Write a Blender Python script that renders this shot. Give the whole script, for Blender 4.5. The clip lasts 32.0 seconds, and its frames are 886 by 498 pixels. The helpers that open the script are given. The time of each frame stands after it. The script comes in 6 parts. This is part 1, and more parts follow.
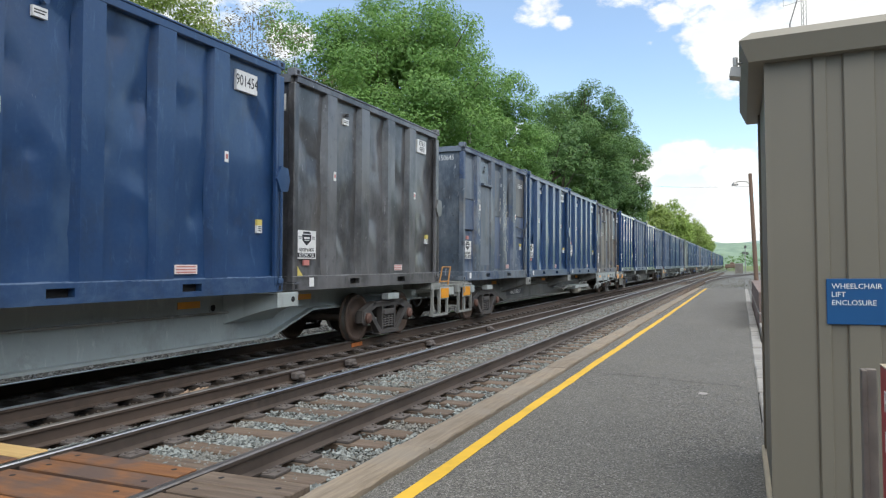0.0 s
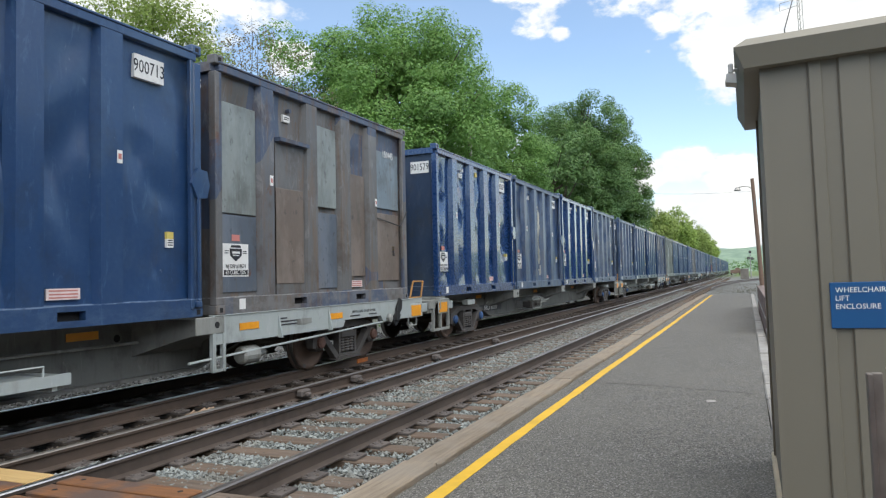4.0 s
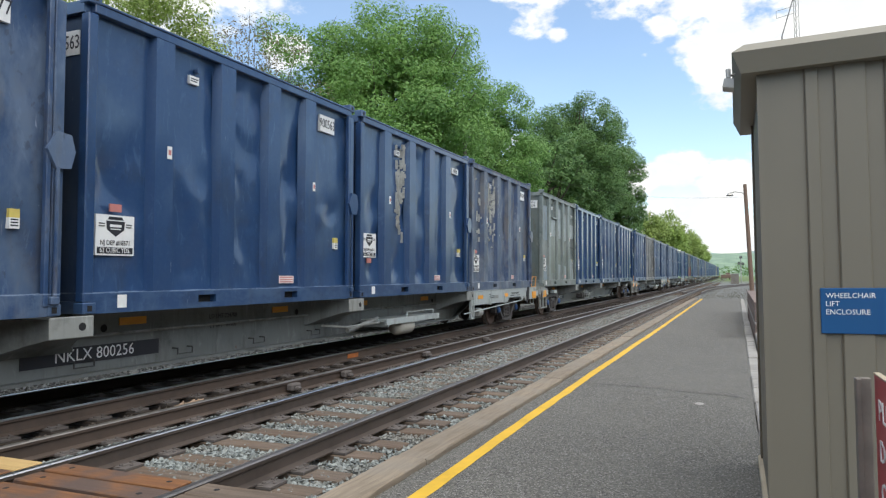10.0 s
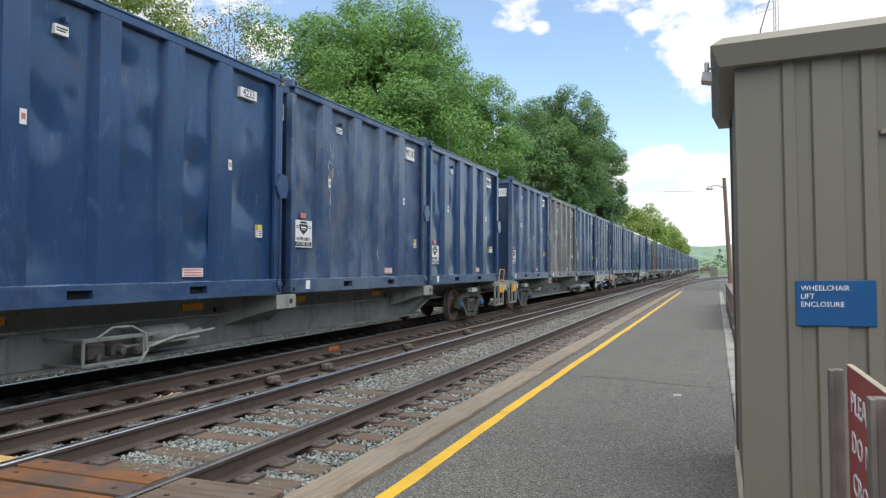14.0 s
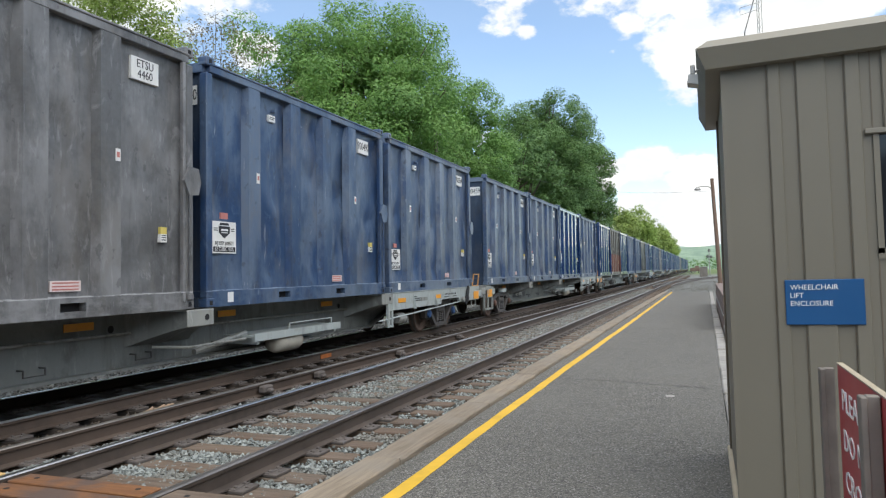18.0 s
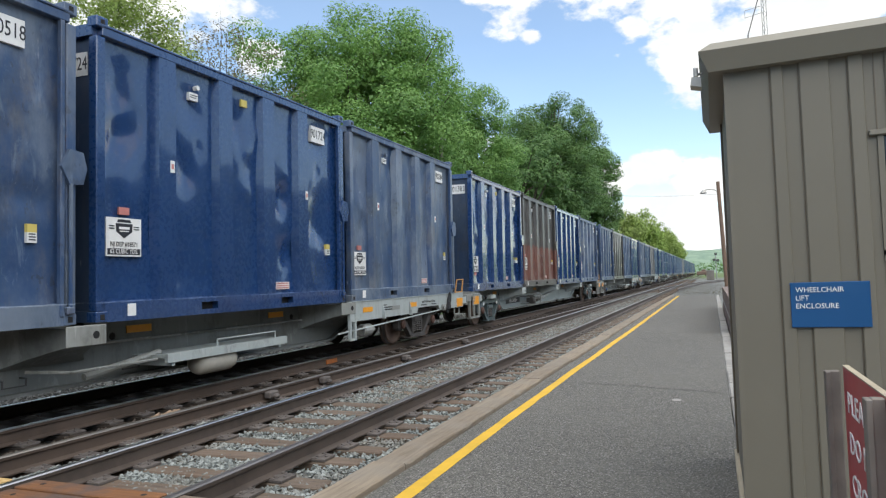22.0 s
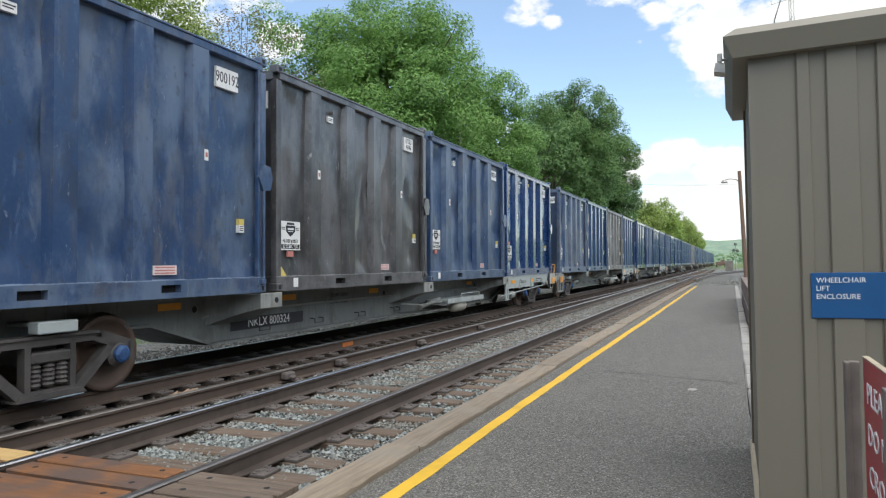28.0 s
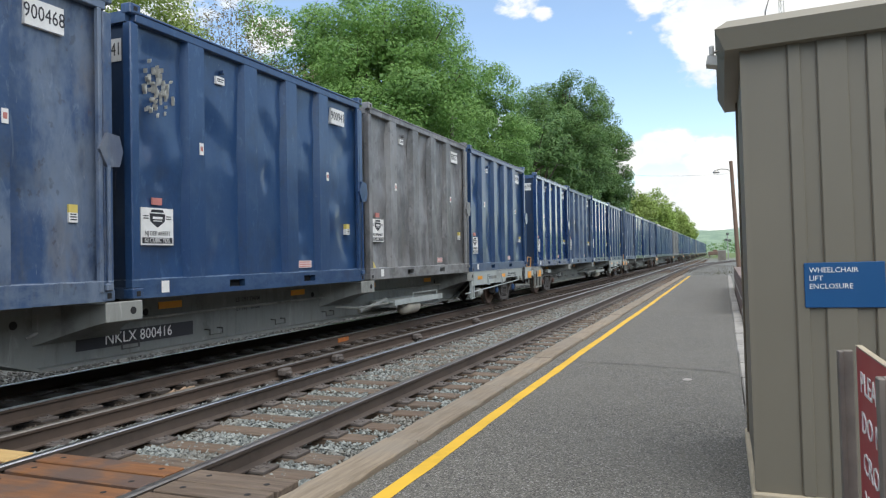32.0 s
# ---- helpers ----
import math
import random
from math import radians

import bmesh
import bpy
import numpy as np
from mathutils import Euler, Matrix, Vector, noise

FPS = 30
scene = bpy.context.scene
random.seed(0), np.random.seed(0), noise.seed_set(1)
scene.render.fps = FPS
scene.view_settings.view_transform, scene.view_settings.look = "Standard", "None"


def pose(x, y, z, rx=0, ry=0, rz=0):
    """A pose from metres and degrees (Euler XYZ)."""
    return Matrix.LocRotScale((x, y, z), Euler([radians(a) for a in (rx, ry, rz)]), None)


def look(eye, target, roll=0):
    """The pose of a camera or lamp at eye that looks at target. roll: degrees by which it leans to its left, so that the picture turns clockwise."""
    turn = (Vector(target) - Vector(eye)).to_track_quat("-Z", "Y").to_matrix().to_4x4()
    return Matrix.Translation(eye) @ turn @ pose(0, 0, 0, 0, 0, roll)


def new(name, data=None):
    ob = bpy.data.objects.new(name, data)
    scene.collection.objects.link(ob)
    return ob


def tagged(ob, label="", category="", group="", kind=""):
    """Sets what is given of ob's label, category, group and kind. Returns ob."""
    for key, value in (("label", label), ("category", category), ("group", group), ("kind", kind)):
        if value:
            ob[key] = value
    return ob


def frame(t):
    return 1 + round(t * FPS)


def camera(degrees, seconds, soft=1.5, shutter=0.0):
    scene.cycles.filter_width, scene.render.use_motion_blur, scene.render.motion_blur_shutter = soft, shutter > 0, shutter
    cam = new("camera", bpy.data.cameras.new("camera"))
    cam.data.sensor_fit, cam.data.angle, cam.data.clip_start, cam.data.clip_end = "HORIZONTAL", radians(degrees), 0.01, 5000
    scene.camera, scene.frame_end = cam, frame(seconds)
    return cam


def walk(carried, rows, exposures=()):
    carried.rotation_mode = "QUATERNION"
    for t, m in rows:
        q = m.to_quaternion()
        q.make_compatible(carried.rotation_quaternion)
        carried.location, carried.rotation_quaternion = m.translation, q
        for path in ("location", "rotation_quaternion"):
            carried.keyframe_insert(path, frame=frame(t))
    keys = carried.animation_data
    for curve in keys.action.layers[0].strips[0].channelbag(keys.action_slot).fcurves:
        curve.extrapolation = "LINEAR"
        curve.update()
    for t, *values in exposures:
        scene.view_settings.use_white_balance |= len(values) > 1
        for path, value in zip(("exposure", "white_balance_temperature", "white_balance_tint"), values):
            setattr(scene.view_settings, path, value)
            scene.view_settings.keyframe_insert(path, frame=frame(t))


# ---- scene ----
cam = camera(65.52, 32.0, soft=1.25, shutter=0.0)
EYE = (0.0, 0.0, 1.443)
# seconds; shift of the hand in metres; yaw, pitch, roll
TURNS = [
    (0.0, -0.018, -0.009, 0.004, 23.42, 1.48, 0.48), (0.5, -0.017, -0.004, 0.002, 23.35, 1.48, 0.79), (1.0, -0.016, 0.006, 0.002, 23.43, 1.55, 0.96),
    (1.5, -0.013, 0.003, 0.003, 23.50, 1.62, 1.21), (2.0, -0.013, 0.010, 0.003, 23.64, 1.68, 1.37), (2.5, -0.005, 0.009, 0.008, 23.85, 1.86, 2.26),
    (4.5, 0.000, -0.005, 0.009, 23.74, 2.81, 1.76), (5.0, -0.002, -0.015, 0.005, 23.63, 2.84, 1.32), (5.5, -0.001, -0.015, 0.005, 23.48, 2.80, 1.47),
    (6.0, 0.002, -0.012, 0.001, 23.57, 2.77, 1.45), (6.5, -0.002, -0.003, 0.003, 23.60, 2.77, 1.47), (7.0, -0.003, -0.002, 0.002, 23.64, 2.77, 1.54),
    (7.5, -0.004, -0.008, 0.000, 23.59, 2.71, 1.60), (8.0, -0.001, -0.003, 0.001, 23.67, 2.69, 1.81), (8.5, -0.003, 0.002, 0.002, 23.73, 2.74, 1.58),
    (9.0, -0.001, -0.004, 0.003, 23.92, 2.84, 2.19), (9.5, 0.006, -0.031, 0.002, 23.16, 2.71, 1.31), (10.0, -0.012, -0.019, -0.000, 23.11, 2.39, 0.60),
    (10.5, -0.009, -0.015, -0.002, 22.17, 2.04, 0.93), (11.0, -0.013, 0.001, 0.001, 21.43, 2.03, 1.33), (11.5, -0.012, 0.008, 0.007, 21.38, 2.22, 1.44),
    (12.0, -0.009, 0.007, 0.007, 21.29, 2.17, 1.30), (12.5, -0.000, 0.006, 0.007, 21.56, 2.17, 1.36), (13.0, 0.010, 0.001, 0.005, 21.68, 2.12, 1.49),
    (13.5, 0.005, 0.005, 0.001, 21.69, 1.80, 1.18), (14.0, -0.001, 0.006, -0.002, 21.63, 1.76, 0.54), (14.5, -0.002, 0.009, -0.001, 21.68, 1.66, 0.43),
    (16.5, -0.006, 0.003, -0.001, 21.50, 1.45, 1.15), (17.0, 0.005, 0.003, 0.004, 21.00, 1.86, 1.71), (17.5, 0.002, 0.006, 0.001, 20.97, 1.99, 1.05),
    (18.0, -0.002, 0.003, 0.005, 20.89, 2.16, 1.61), (18.5, 0.005, -0.002, 0.003, 20.86, 2.31, 1.52), (19.0, 0.018, -0.004, 0.004, 20.96, 2.38, 1.78),
    (19.5, 0.021, -0.003, 0.005, 21.22, 2.52, 1.54), (20.0, 0.020, -0.005, 0.001, 21.29, 2.53, 1.43), (20.5, 0.017, -0.004, -0.000, 21.01, 2.43, 1.76),
    (21.0, 0.011, 0.002, 0.001, 20.82, 2.38, 1.84), (21.5, 0.009, 0.014, 0.003, 21.14, 2.46, 2.04), (22.0, 0.010, 0.007, 0.001, 21.38, 2.58, 1.90),
    (22.5, 0.009, -0.001, -0.001, 21.31, 2.60, 1.83), (23.0, -0.001, 0.006, 0.004, 20.88, 2.72, 1.83), (23.5, -0.004, 0.015, 0.007, 21.78, 3.32, 1.87),
    (24.0, -0.003, 0.014, -0.007, 22.21, 3.45, 1.34), (24.5, 0.002, 0.015, -0.004, 22.57, 3.45, 1.45), (26.5, 0.008, 0.007, -0.010, 22.35, 1.57, 0.99),
    (27.0, 0.001, 0.010, -0.011, 22.50, 1.59, 0.83), (27.5, 0.004, 0.006, -0.009, 22.64, 1.52, 0.66), (28.0, 0.008, 0.005, -0.011, 22.75, 1.45, 0.93),
    (28.5, 0.007, 0.009, -0.007, 22.96, 1.41, 0.73), (29.0, -0.001, 0.004, -0.005, 23.27, 1.38, 0.82), (29.5, -0.004, -0.003, -0.011, 23.20, 1.28, 0.61),
    (30.0, 0.000, 0.000, -0.011, 23.19, 1.19, 0.62), (30.5, 0.001, -0.000, -0.009, 23.18, 1.04, 1.06), (31.0, 0.001, -0.006, -0.009, 23.16, 0.85, 0.81),
    (31.5, -0.004, -0.011, -0.011, 22.92, 0.72, 0.84), (32.0, -0.000, -0.017, 0.000, 22.22, 0.90, 1.74),
]
walk(cam, [(t, pose(EYE[0] + x, EYE[1] + y, EYE[2] + z, 90 + pitch, roll, yaw)) for t, x, y, z, yaw, pitch, roll in TURNS],
     exposures=[(0.0, 0.90, 6520, 8), (32.0, 0.90, 6520, 8)])

# ---- world, sun, exposure ----
SUN_UP, SUN_ROT = radians(60), radians(128)
world = bpy.data.worlds.new("sky")
scene.world = world
world.use_nodes = True
wt = world.node_tree
wt.nodes.clear()


def wnode(kind, **props):
    n = wt.nodes.new(kind)
    for key, value in props.items():
        setattr(n, key, value)
    return n


def wlink(a, b):
    wt.links.new(a, b)


sky = wnode("ShaderNodeTexSky", sky_type="NISHITA", sun_disc=False, sun_elevation=SUN_UP, sun_rotation=SUN_ROT)
sky.air_density, sky.dust_density, sky.ozone_density = 1.0, 0.25, 0.8
geo = wnode("ShaderNodeTexCoord")


def cloud_layer(scale, low, high, squash, seed):
    m = wnode("ShaderNodeMapping")
    m.inputs["Scale"].default_value = (1, 1, squash)
    m.inputs["Location"].default_value = seed
    wlink(geo.outputs["Generated"], m.inputs["Vector"])
    n = wnode("ShaderNodeTexNoise")
    n.inputs["Scale"].default_value, n.inputs["Detail"].default_value, n.inputs["Roughness"].default_value = scale, 9, 0.58
    wlink(m.outputs["Vector"], n.inputs["Vector"])
    r = wnode("ShaderNodeMapRange", interpolation_type="SMOOTHSTEP")
    r.inputs["From Min"].default_value, r.inputs["From Max"].default_value = low, high
    wlink(n.outputs["Fac"], r.inputs["Value"])
    return n, r


CLOUDS = [  # way from the eye (yaw to the right of the tracks, height in degrees), half width, half height, weight
    (-51, 21, 12, 6.5, 1.0), (-36.2, 18.2, 2.2, 1.6, 0.95), (-43, 21.8, 5, 2.4, 1.0), (-15.0, 22.6, 3.6, 2.7, 1.0), (-10.5, 23.2, 3.8, 1.9, 1.0), (-6.5, 22.2, 3.6, 2.2, 1.0),
    (-5.1, 19.3, 1.4, 1.0, 0.85), (-13.4, 19.4, 0.9, 0.6, 0.78), (-2.2, 21.6, 3.2, 2.8, 1.0), (-0.2, 17.0, 2.9, 4.6, 1.0), (3.5, 15.5, 4.5, 6.5, 1.0), (8, 19, 7, 6, 1.0),
    (-7.0, 7.4, 1.9, 1.9, 1.0), (-4.0, 8.2, 2.2, 1.7, 1.0), (-0.8, 6.8, 2.8, 2.2, 1.0), (-3.4, 5.0, 4.6, 2.4, 1.0), (-4, 2.6, 16, 1.5, 0.85), (-28, 9, 9, 4, 0.8), (16, 11, 8, 6, 0.9),
    # unseen clouds, added to whiten the light and vary reflections
    (40, 30, 13, 8, 0.9), (62, 17, 9, 6, 0.9), (85, 32, 12, 9, 0.9), (110, 18, 10, 6, 0.9), (130, 38, 16, 9, 0.9), (160, 20, 12, 7, 0.9), (-150, 25, 16, 9, 0.9), (-110, 30, 16, 10, 0.9), (0, 48, 20, 9, 0.9), (30, 70, 40, 14, 0.95), (-120, 65, 40, 14, 0.95),
]
noise_fine, wisps = cloud_layer(13.0, 0.52, 0.72, 1.7, (3.1, 1.7, 0.4))
sum_out = None
for yaw, up, wide, tall, weight in CLOUDS:
    a, e = radians(yaw), radians(up)
    to = Vector((math.sin(a) * math.cos(e), math.cos(a) * math.cos(e), math.sin(e)))
    m = wnode("ShaderNodeMapping", vector_type="TEXTURE")
    m.inputs["Location"].default_value = to
    m.inputs["Rotation"].default_value = (e, 0, -a)
    m.inputs["Scale"].default_value = (radians(wide), 0.5, radians(tall))
    wlink(geo.outputs["Generated"], m.inputs["Vector"])
    length = wnode("ShaderNodeVectorMath", operation="LENGTH")
    wlink(m.outputs["Vector"], length.inputs[0])
    r = wnode("ShaderNodeMapRange")
    r.inputs["From Min"].default_value, r.inputs["From Max"].default_value = 1.7, 0.0
    r.inputs["To Min"].default_value, r.inputs["To Max"].default_value = 0.0, weight
    wlink(length.outputs["Value"], r.inputs["Value"])
    if sum_out is None:
        sum_out = r.outputs["Result"]
    else:
        add = wnode("ShaderNodeMath", operation="MAXIMUM")
        wlink(sum_out, add.inputs[0])
        wlink(r.outputs["Result"], add.inputs[1])
        sum_out = add.outputs["Value"]
mixed = wnode("ShaderNodeMath", operation="MULTIPLY_ADD")   # blob + noise
mixed.inputs[1].default_value = 1.8
wlink(noise_fine.outputs["Fac"], mixed.inputs[0])
wlink(sum_out, mixed.inputs[2])
mask = wnode("ShaderNodeMapRange", interpolation_type="SMOOTHSTEP")
mask.inputs["From Min"].default_value, mask.inputs["From Max"].default_value = 1.24, 1.52
wlink(mixed.outputs["Value"], mask.inputs["Value"])
shade_noise, shade = cloud_layer(15.0, 0.38, 0.56, 2.3, (7.7, 2.2, 5.0))
cloud_col = wnode("ShaderNodeMix", data_type="RGBA")
cloud_col.inputs["A"].default_value = (4.25, 4.35, 4.5, 1)
cloud_col.inputs["B"].default_value = (5.0, 5.0, 4.95, 1)
wlink(shade.outputs["Result"], cloud_col.inputs["Factor"])
# thin veil in the clear sky
veil = wnode("ShaderNodeMix", data_type="RGBA")
veil_noise, veil_fac = cloud_layer(2.6, 0.2, 0.9, 2.0, (1.3, 4.2, 0.9))
veil_half = wnode("ShaderNodeMath", operation="MULTIPLY")
veil_half.inputs[1].default_value = 0.12
wlink(veil_fac.outputs["Result"], veil_half.inputs[0])
wlink(veil_half.outputs["Value"], veil.inputs["Factor"])
wlink(sky.outputs["Color"], veil.inputs["A"])
veil.inputs["B"].default_value = (3.9, 4.3, 4.6, 1)
sky_mix = wnode("ShaderNodeMix", data_type="RGBA")
wlink(mask.outputs["Result"], sky_mix.inputs["Factor"])
wlink(veil.outputs["Result"], sky_mix.inputs["A"])
wlink(cloud_col.outputs["Result"], sky_mix.inputs["B"])
wbg = wnode("ShaderNodeBackground")
wbg.inputs["Strength"].default_value = 0.125
wlink(sky_mix.outputs["Result"], wbg.inputs["Color"])
wout = wnode("ShaderNodeOutputWorld")
wlink(wbg.outputs["Background"], wout.inputs["Surface"])

sun = new("sun", bpy.data.lights.new("sun", "SUN"))
sun.data.energy, sun.data.angle, sun.data.color = 1.95, radians(95), (1.0, 0.94, 0.85)
# the sun stands behind thin cloud, behind the camera
sun_way = Vector((math.sin(SUN_ROT) * math.cos(SUN_UP), math.cos(SUN_ROT) * math.cos(SUN_UP), math.sin(SUN_UP)))
sun.matrix_world = look(sun_way * 200, (0, 0, 0))

# ---- materials ----
class Mat:
    """A small builder of node materials."""

    def __init__(self, name, rough=0.6, metal=0.0):
        self.m = bpy.data.materials.new(name)
        self.m.use_nodes = True
        self.t = self.m.node_tree
        self.b = self.t.nodes["Principled BSDF"]
        self.b.inputs["Roughness"].default_value = rough
        self.b.inputs["Metallic"].default_value = metal
        self.co = self.n("ShaderNodeTexCoord").outputs["Object"]
        self.info = self.n("ShaderNodeObjectInfo")

    def n(self, kind, **props):
        node = self.t.nodes.new(kind)
        for key, value in props.items():
            setattr(node, key, value)
        return node

    def l(self, a, b):
        self.t.links.new(a, b)

    def shifted(self, scale=(1, 1, 1), random_by=0.0):
        m = self.n("ShaderNodeMapping")
        m.inputs["Scale"].default_value = scale
        self.l(self.co, m.inputs["Vector"])
        if random_by:
            v = self.n("ShaderNodeVectorMath", operation="SCALE")
            v.inputs[0].default_value = (37.0 * random_by, 91.0 * random_by, 53.0 * random_by)
            self.l(self.info.outputs["Random"], v.inputs["Scale"])
            self.l(v.outputs["Vector"], m.inputs["Location"])
        return m.outputs["Vector"]

    def noise(self, scale, detail=4, rough=0.55, vec=None, distort=0.0):
        n = self.n("ShaderNodeTexNoise")
        n.inputs["Scale"].default_value, n.inputs["Detail"].default_value = scale, detail
        n.inputs["Roughness"].default_value, n.inputs["Distortion"].default_value = rough, distort
        self.l(vec if vec is not None else self.co, n.inputs["Vector"])
        return n.outputs["Fac"]

    def ramp(self, fac, low, high, smooth=True):
        r = self.n("ShaderNodeMapRange", interpolation_type="SMOOTHSTEP" if smooth else "LINEAR")
        r.inputs["From Min"].default_value, r.inputs["From Max"].default_value = low, high
        self.l(fac, r.inputs["Value"])
        return r.outputs["Result"]

    def times(self, a, b):
        m = self.n("ShaderNodeMath", operation="MULTIPLY")
        for k, v in ((0, a), (1, b)):
            if isinstance(v, (int, float)):
                m.inputs[k].default_value = v
            else:
                self.l(v, m.inputs[k])
        return m.outputs["Value"]

    def mix(self, fac, a, b):
        m = self.n("ShaderNodeMix", data_type="RGBA")
        for key, v in (("Factor", fac), ("A", a), ("B", b)):
            if isinstance(v, (int, float)):
                m.inputs[key].default_value = v
            elif isinstance(v, tuple):
                m.inputs[key].default_value = (*v, 1)
            else:
                self.l(v, m.inputs[key])
        return m.outputs["Result"]

    def color(self, c):
        if isinstance(c, tuple):
            self.b.inputs["Base Color"].default_value = (*c, 1)
        else:
            self.l(c, self.b.inputs["Base Color"])
        return self

    def rough(self, fac, low, high):
        r = self.n("ShaderNodeMapRange")
        r.inputs["To Min"].default_value, r.inputs["To Max"].default_value = low, high
        self.l(fac, r.inputs["Value"])
        self.l(r.outputs["Result"], self.b.inputs["Roughness"])
        return self

    def bump(self, fac, strength=0.3, distance=0.01):
        b = self.n("ShaderNodeBump")
        b.inputs["Strength"].default_value, b.inputs["Distance"].default_value = strength, distance
        self.l(fac, b.inputs["Height"])
        self.l(b.outputs["Normal"], self.b.inputs["Normal"])
        return self


def plain(name, c, rough=0.6, metal=0.0, vary=0.25, scale=8.0, bump=0.0):
    """A surface of one colour with grain at two scales."""
    k = Mat(name, rough, metal)
    a = k.noise(scale, 6)
    big = k.noise(scale * 0.13, 3, vec=k.shifted(random_by=1.0))
    dark = tuple(v * (1 - vary) for v in c)
    light = tuple(min(1, v * (1 + vary)) for v in c)
    k.color(k.mix(k.ramp(big, 0.3, 0.7), k.mix(k.ramp(a, 0.3, 0.7), dark, c), k.mix(a, c, light)))
    k.rough(a, max(0.05, rough - 0.1), min(1, rough + 0.12))
    if bump:
        k.bump(a, bump)
    return k.m


def container_paint(name, base, fade, fade_amount, dirt, dirt_amount, gloss, patches=None, rust=0.0, scratch=0.3, primer=None, lined=True, weather=0.0):
    """Container paint: chalked and faded in clouds, dirt in runs, scratches, rust specks."""
    k = Mat(name, gloss)
    clouds = k.noise(0.75, 5, 0.6, k.shifted((1, 1, 0.8), 1.0))
    runs = k.noise(2.2, 6, 0.62, k.shifted((3.0, 3.0, 0.35), 1.0))
    grain = k.noise(16, 5, 0.6)
    col = k.mix(k.times(k.ramp(clouds, 0.62 - 0.35 * fade_amount, 0.80 - 0.25 * fade_amount), min(1.0, 0.35 + fade_amount)), base, fade)
    if patches:
        v = k.n("ShaderNodeTexVoronoi", distance="CHEBYCHEV")
        v.inputs["Scale"].default_value = 0.62
        k.l(k.shifted((1, 1.0, 0.72), 1.0), v.inputs["Vector"])
        sep = k.n("ShaderNodeSeparateColor")
        k.l(v.outputs["Color"], sep.inputs["Color"])
        col = k.mix(k.ramp(sep.outputs["Red"], 0.52, 0.56), col, patches)
    if primer:
        sep = k.n("ShaderNodeSeparateXYZ")
        k.l(k.co, sep.inputs[0])
        wob = k.n("ShaderNodeMath", operation="MULTIPLY_ADD")
        wob.inputs[1].default_value = 0.5
        k.l(k.noise(1.6, 4), wob.inputs[0])
        k.l(sep.outputs[2], wob.inputs[2])
        col = k.mix(k.times(k.ramp(wob.outputs["Value"], 1.92, 1.80), k.ramp(sep.outputs[2], 0.22, 0.26)), col, primer)
    col = k.mix(k.times(k.ramp(runs, 0.60 - 0.2 * dirt_amount, 0.85 - 0.2 * dirt_amount), 0.25 + 0.65 * dirt_amount), col, dirt)
    col = k.mix(k.times(k.ramp(grain, 0.35, 0.75), 0.16), col, fade)
    s = k.noise(5.0, 8, 0.7, k.shifted((2.2, 2.2, 0.55), 2.0), 0.6)
    col = k.mix(k.times(k.ramp(s, 0.685 - 0.075 * scratch, 0.74 - 0.075 * scratch), scratch), col, tuple(min(0.75, 0.35 + v) for v in fade))
    soot = k.noise(1.5, 7, 0.68, k.shifted((1, 1, 0.75), 4.0))
    col = k.mix(k.times(k.ramp(soot, 0.50, 0.66), 0.15 + 0.55 * dirt_amount), col, tuple(v * 0.42 for v in dirt))
    chalk = k.noise(4.2, 8, 0.72, k.shifted((1, 1.7, 0.45), 5.0), 0.8)
    col = k.mix(k.times(k.ramp(chalk, 0.55, 0.68), 0.12 + 0.6 * fade_amount), col, tuple(min(0.6, v * 1.55) for v in fade))
    if rust:
        rn = k.noise(3.0, 8, 0.7, k.shifted((1, 1, 0.5), 3.0))
        col = k.mix(k.times(k.ramp(rn, 0.68 - 0.2 * rust, 0.74 - 0.1 * rust), 0.8), col, (0.13, 0.055, 0.025))
    if weather:
        haze = k.noise(0.9, 7, 0.66, k.shifted((1, 1.2, 0.5), 6.0))
        col = k.mix(k.times(k.ramp(haze, 0.46, 0.62), 0.85 * weather), col, tuple(0.06 + 1.25 * v for v in fade))
        earth = k.noise(1.1, 7, 0.66, k.shifted((1, 1.6, 0.55), 7.0))
        col = k.mix(k.times(k.ramp(earth, 0.52, 0.66), 0.55 * weather), col, (0.17, 0.15, 0.125))
        chips = k.noise(7.0, 6, 0.6, k.shifted((1, 1, 0.7), 8.0))
        col = k.mix(k.times(k.ramp(chips, 0.62, 0.66), 0.7 * weather), col, (0.03, 0.03, 0.034))
        drips = k.noise(7.0, 6, 0.65, k.shifted((1, 1, 0.12), 9.0))
        col = k.mix(k.times(k.ramp(drips, 0.67, 0.73), 0.6 * weather), col, (0.50, 0.51, 0.52))
    # bare line worn along the lower rail's upper edge, scuffs on the rail
    up = k.n("ShaderNodeSeparateXYZ")
    k.l(k.co, up.inputs[0])
    wob = k.n("ShaderNodeMath", operation="MULTIPLY_ADD")
    wob.inputs[1].default_value = 0.035
    k.l(k.noise(2.3, 5, 0.6), wob.inputs[0])
    k.l(up.outputs[2], wob.inputs[2])
    pale = tuple(min(0.7, 0.12 + 1.7 * v) for v in fade)
    if lined:
        line = k.times(k.ramp(wob.outputs["Value"], 0.238, 0.246), k.ramp(wob.outputs["Value"], 0.262, 0.252))
        col = k.mix(k.times(k.times(line, k.ramp(k.noise(6.0, 6, 0.7), 0.36, 0.55)), 0.75), col, pale)
        scuffs = k.times(k.ramp(wob.outputs["Value"], 0.250, 0.244), k.ramp(k.noise(2.6, 7, 0.7, k.shifted((1, 1, 2.0), 2.0)), 0.42, 0.62))
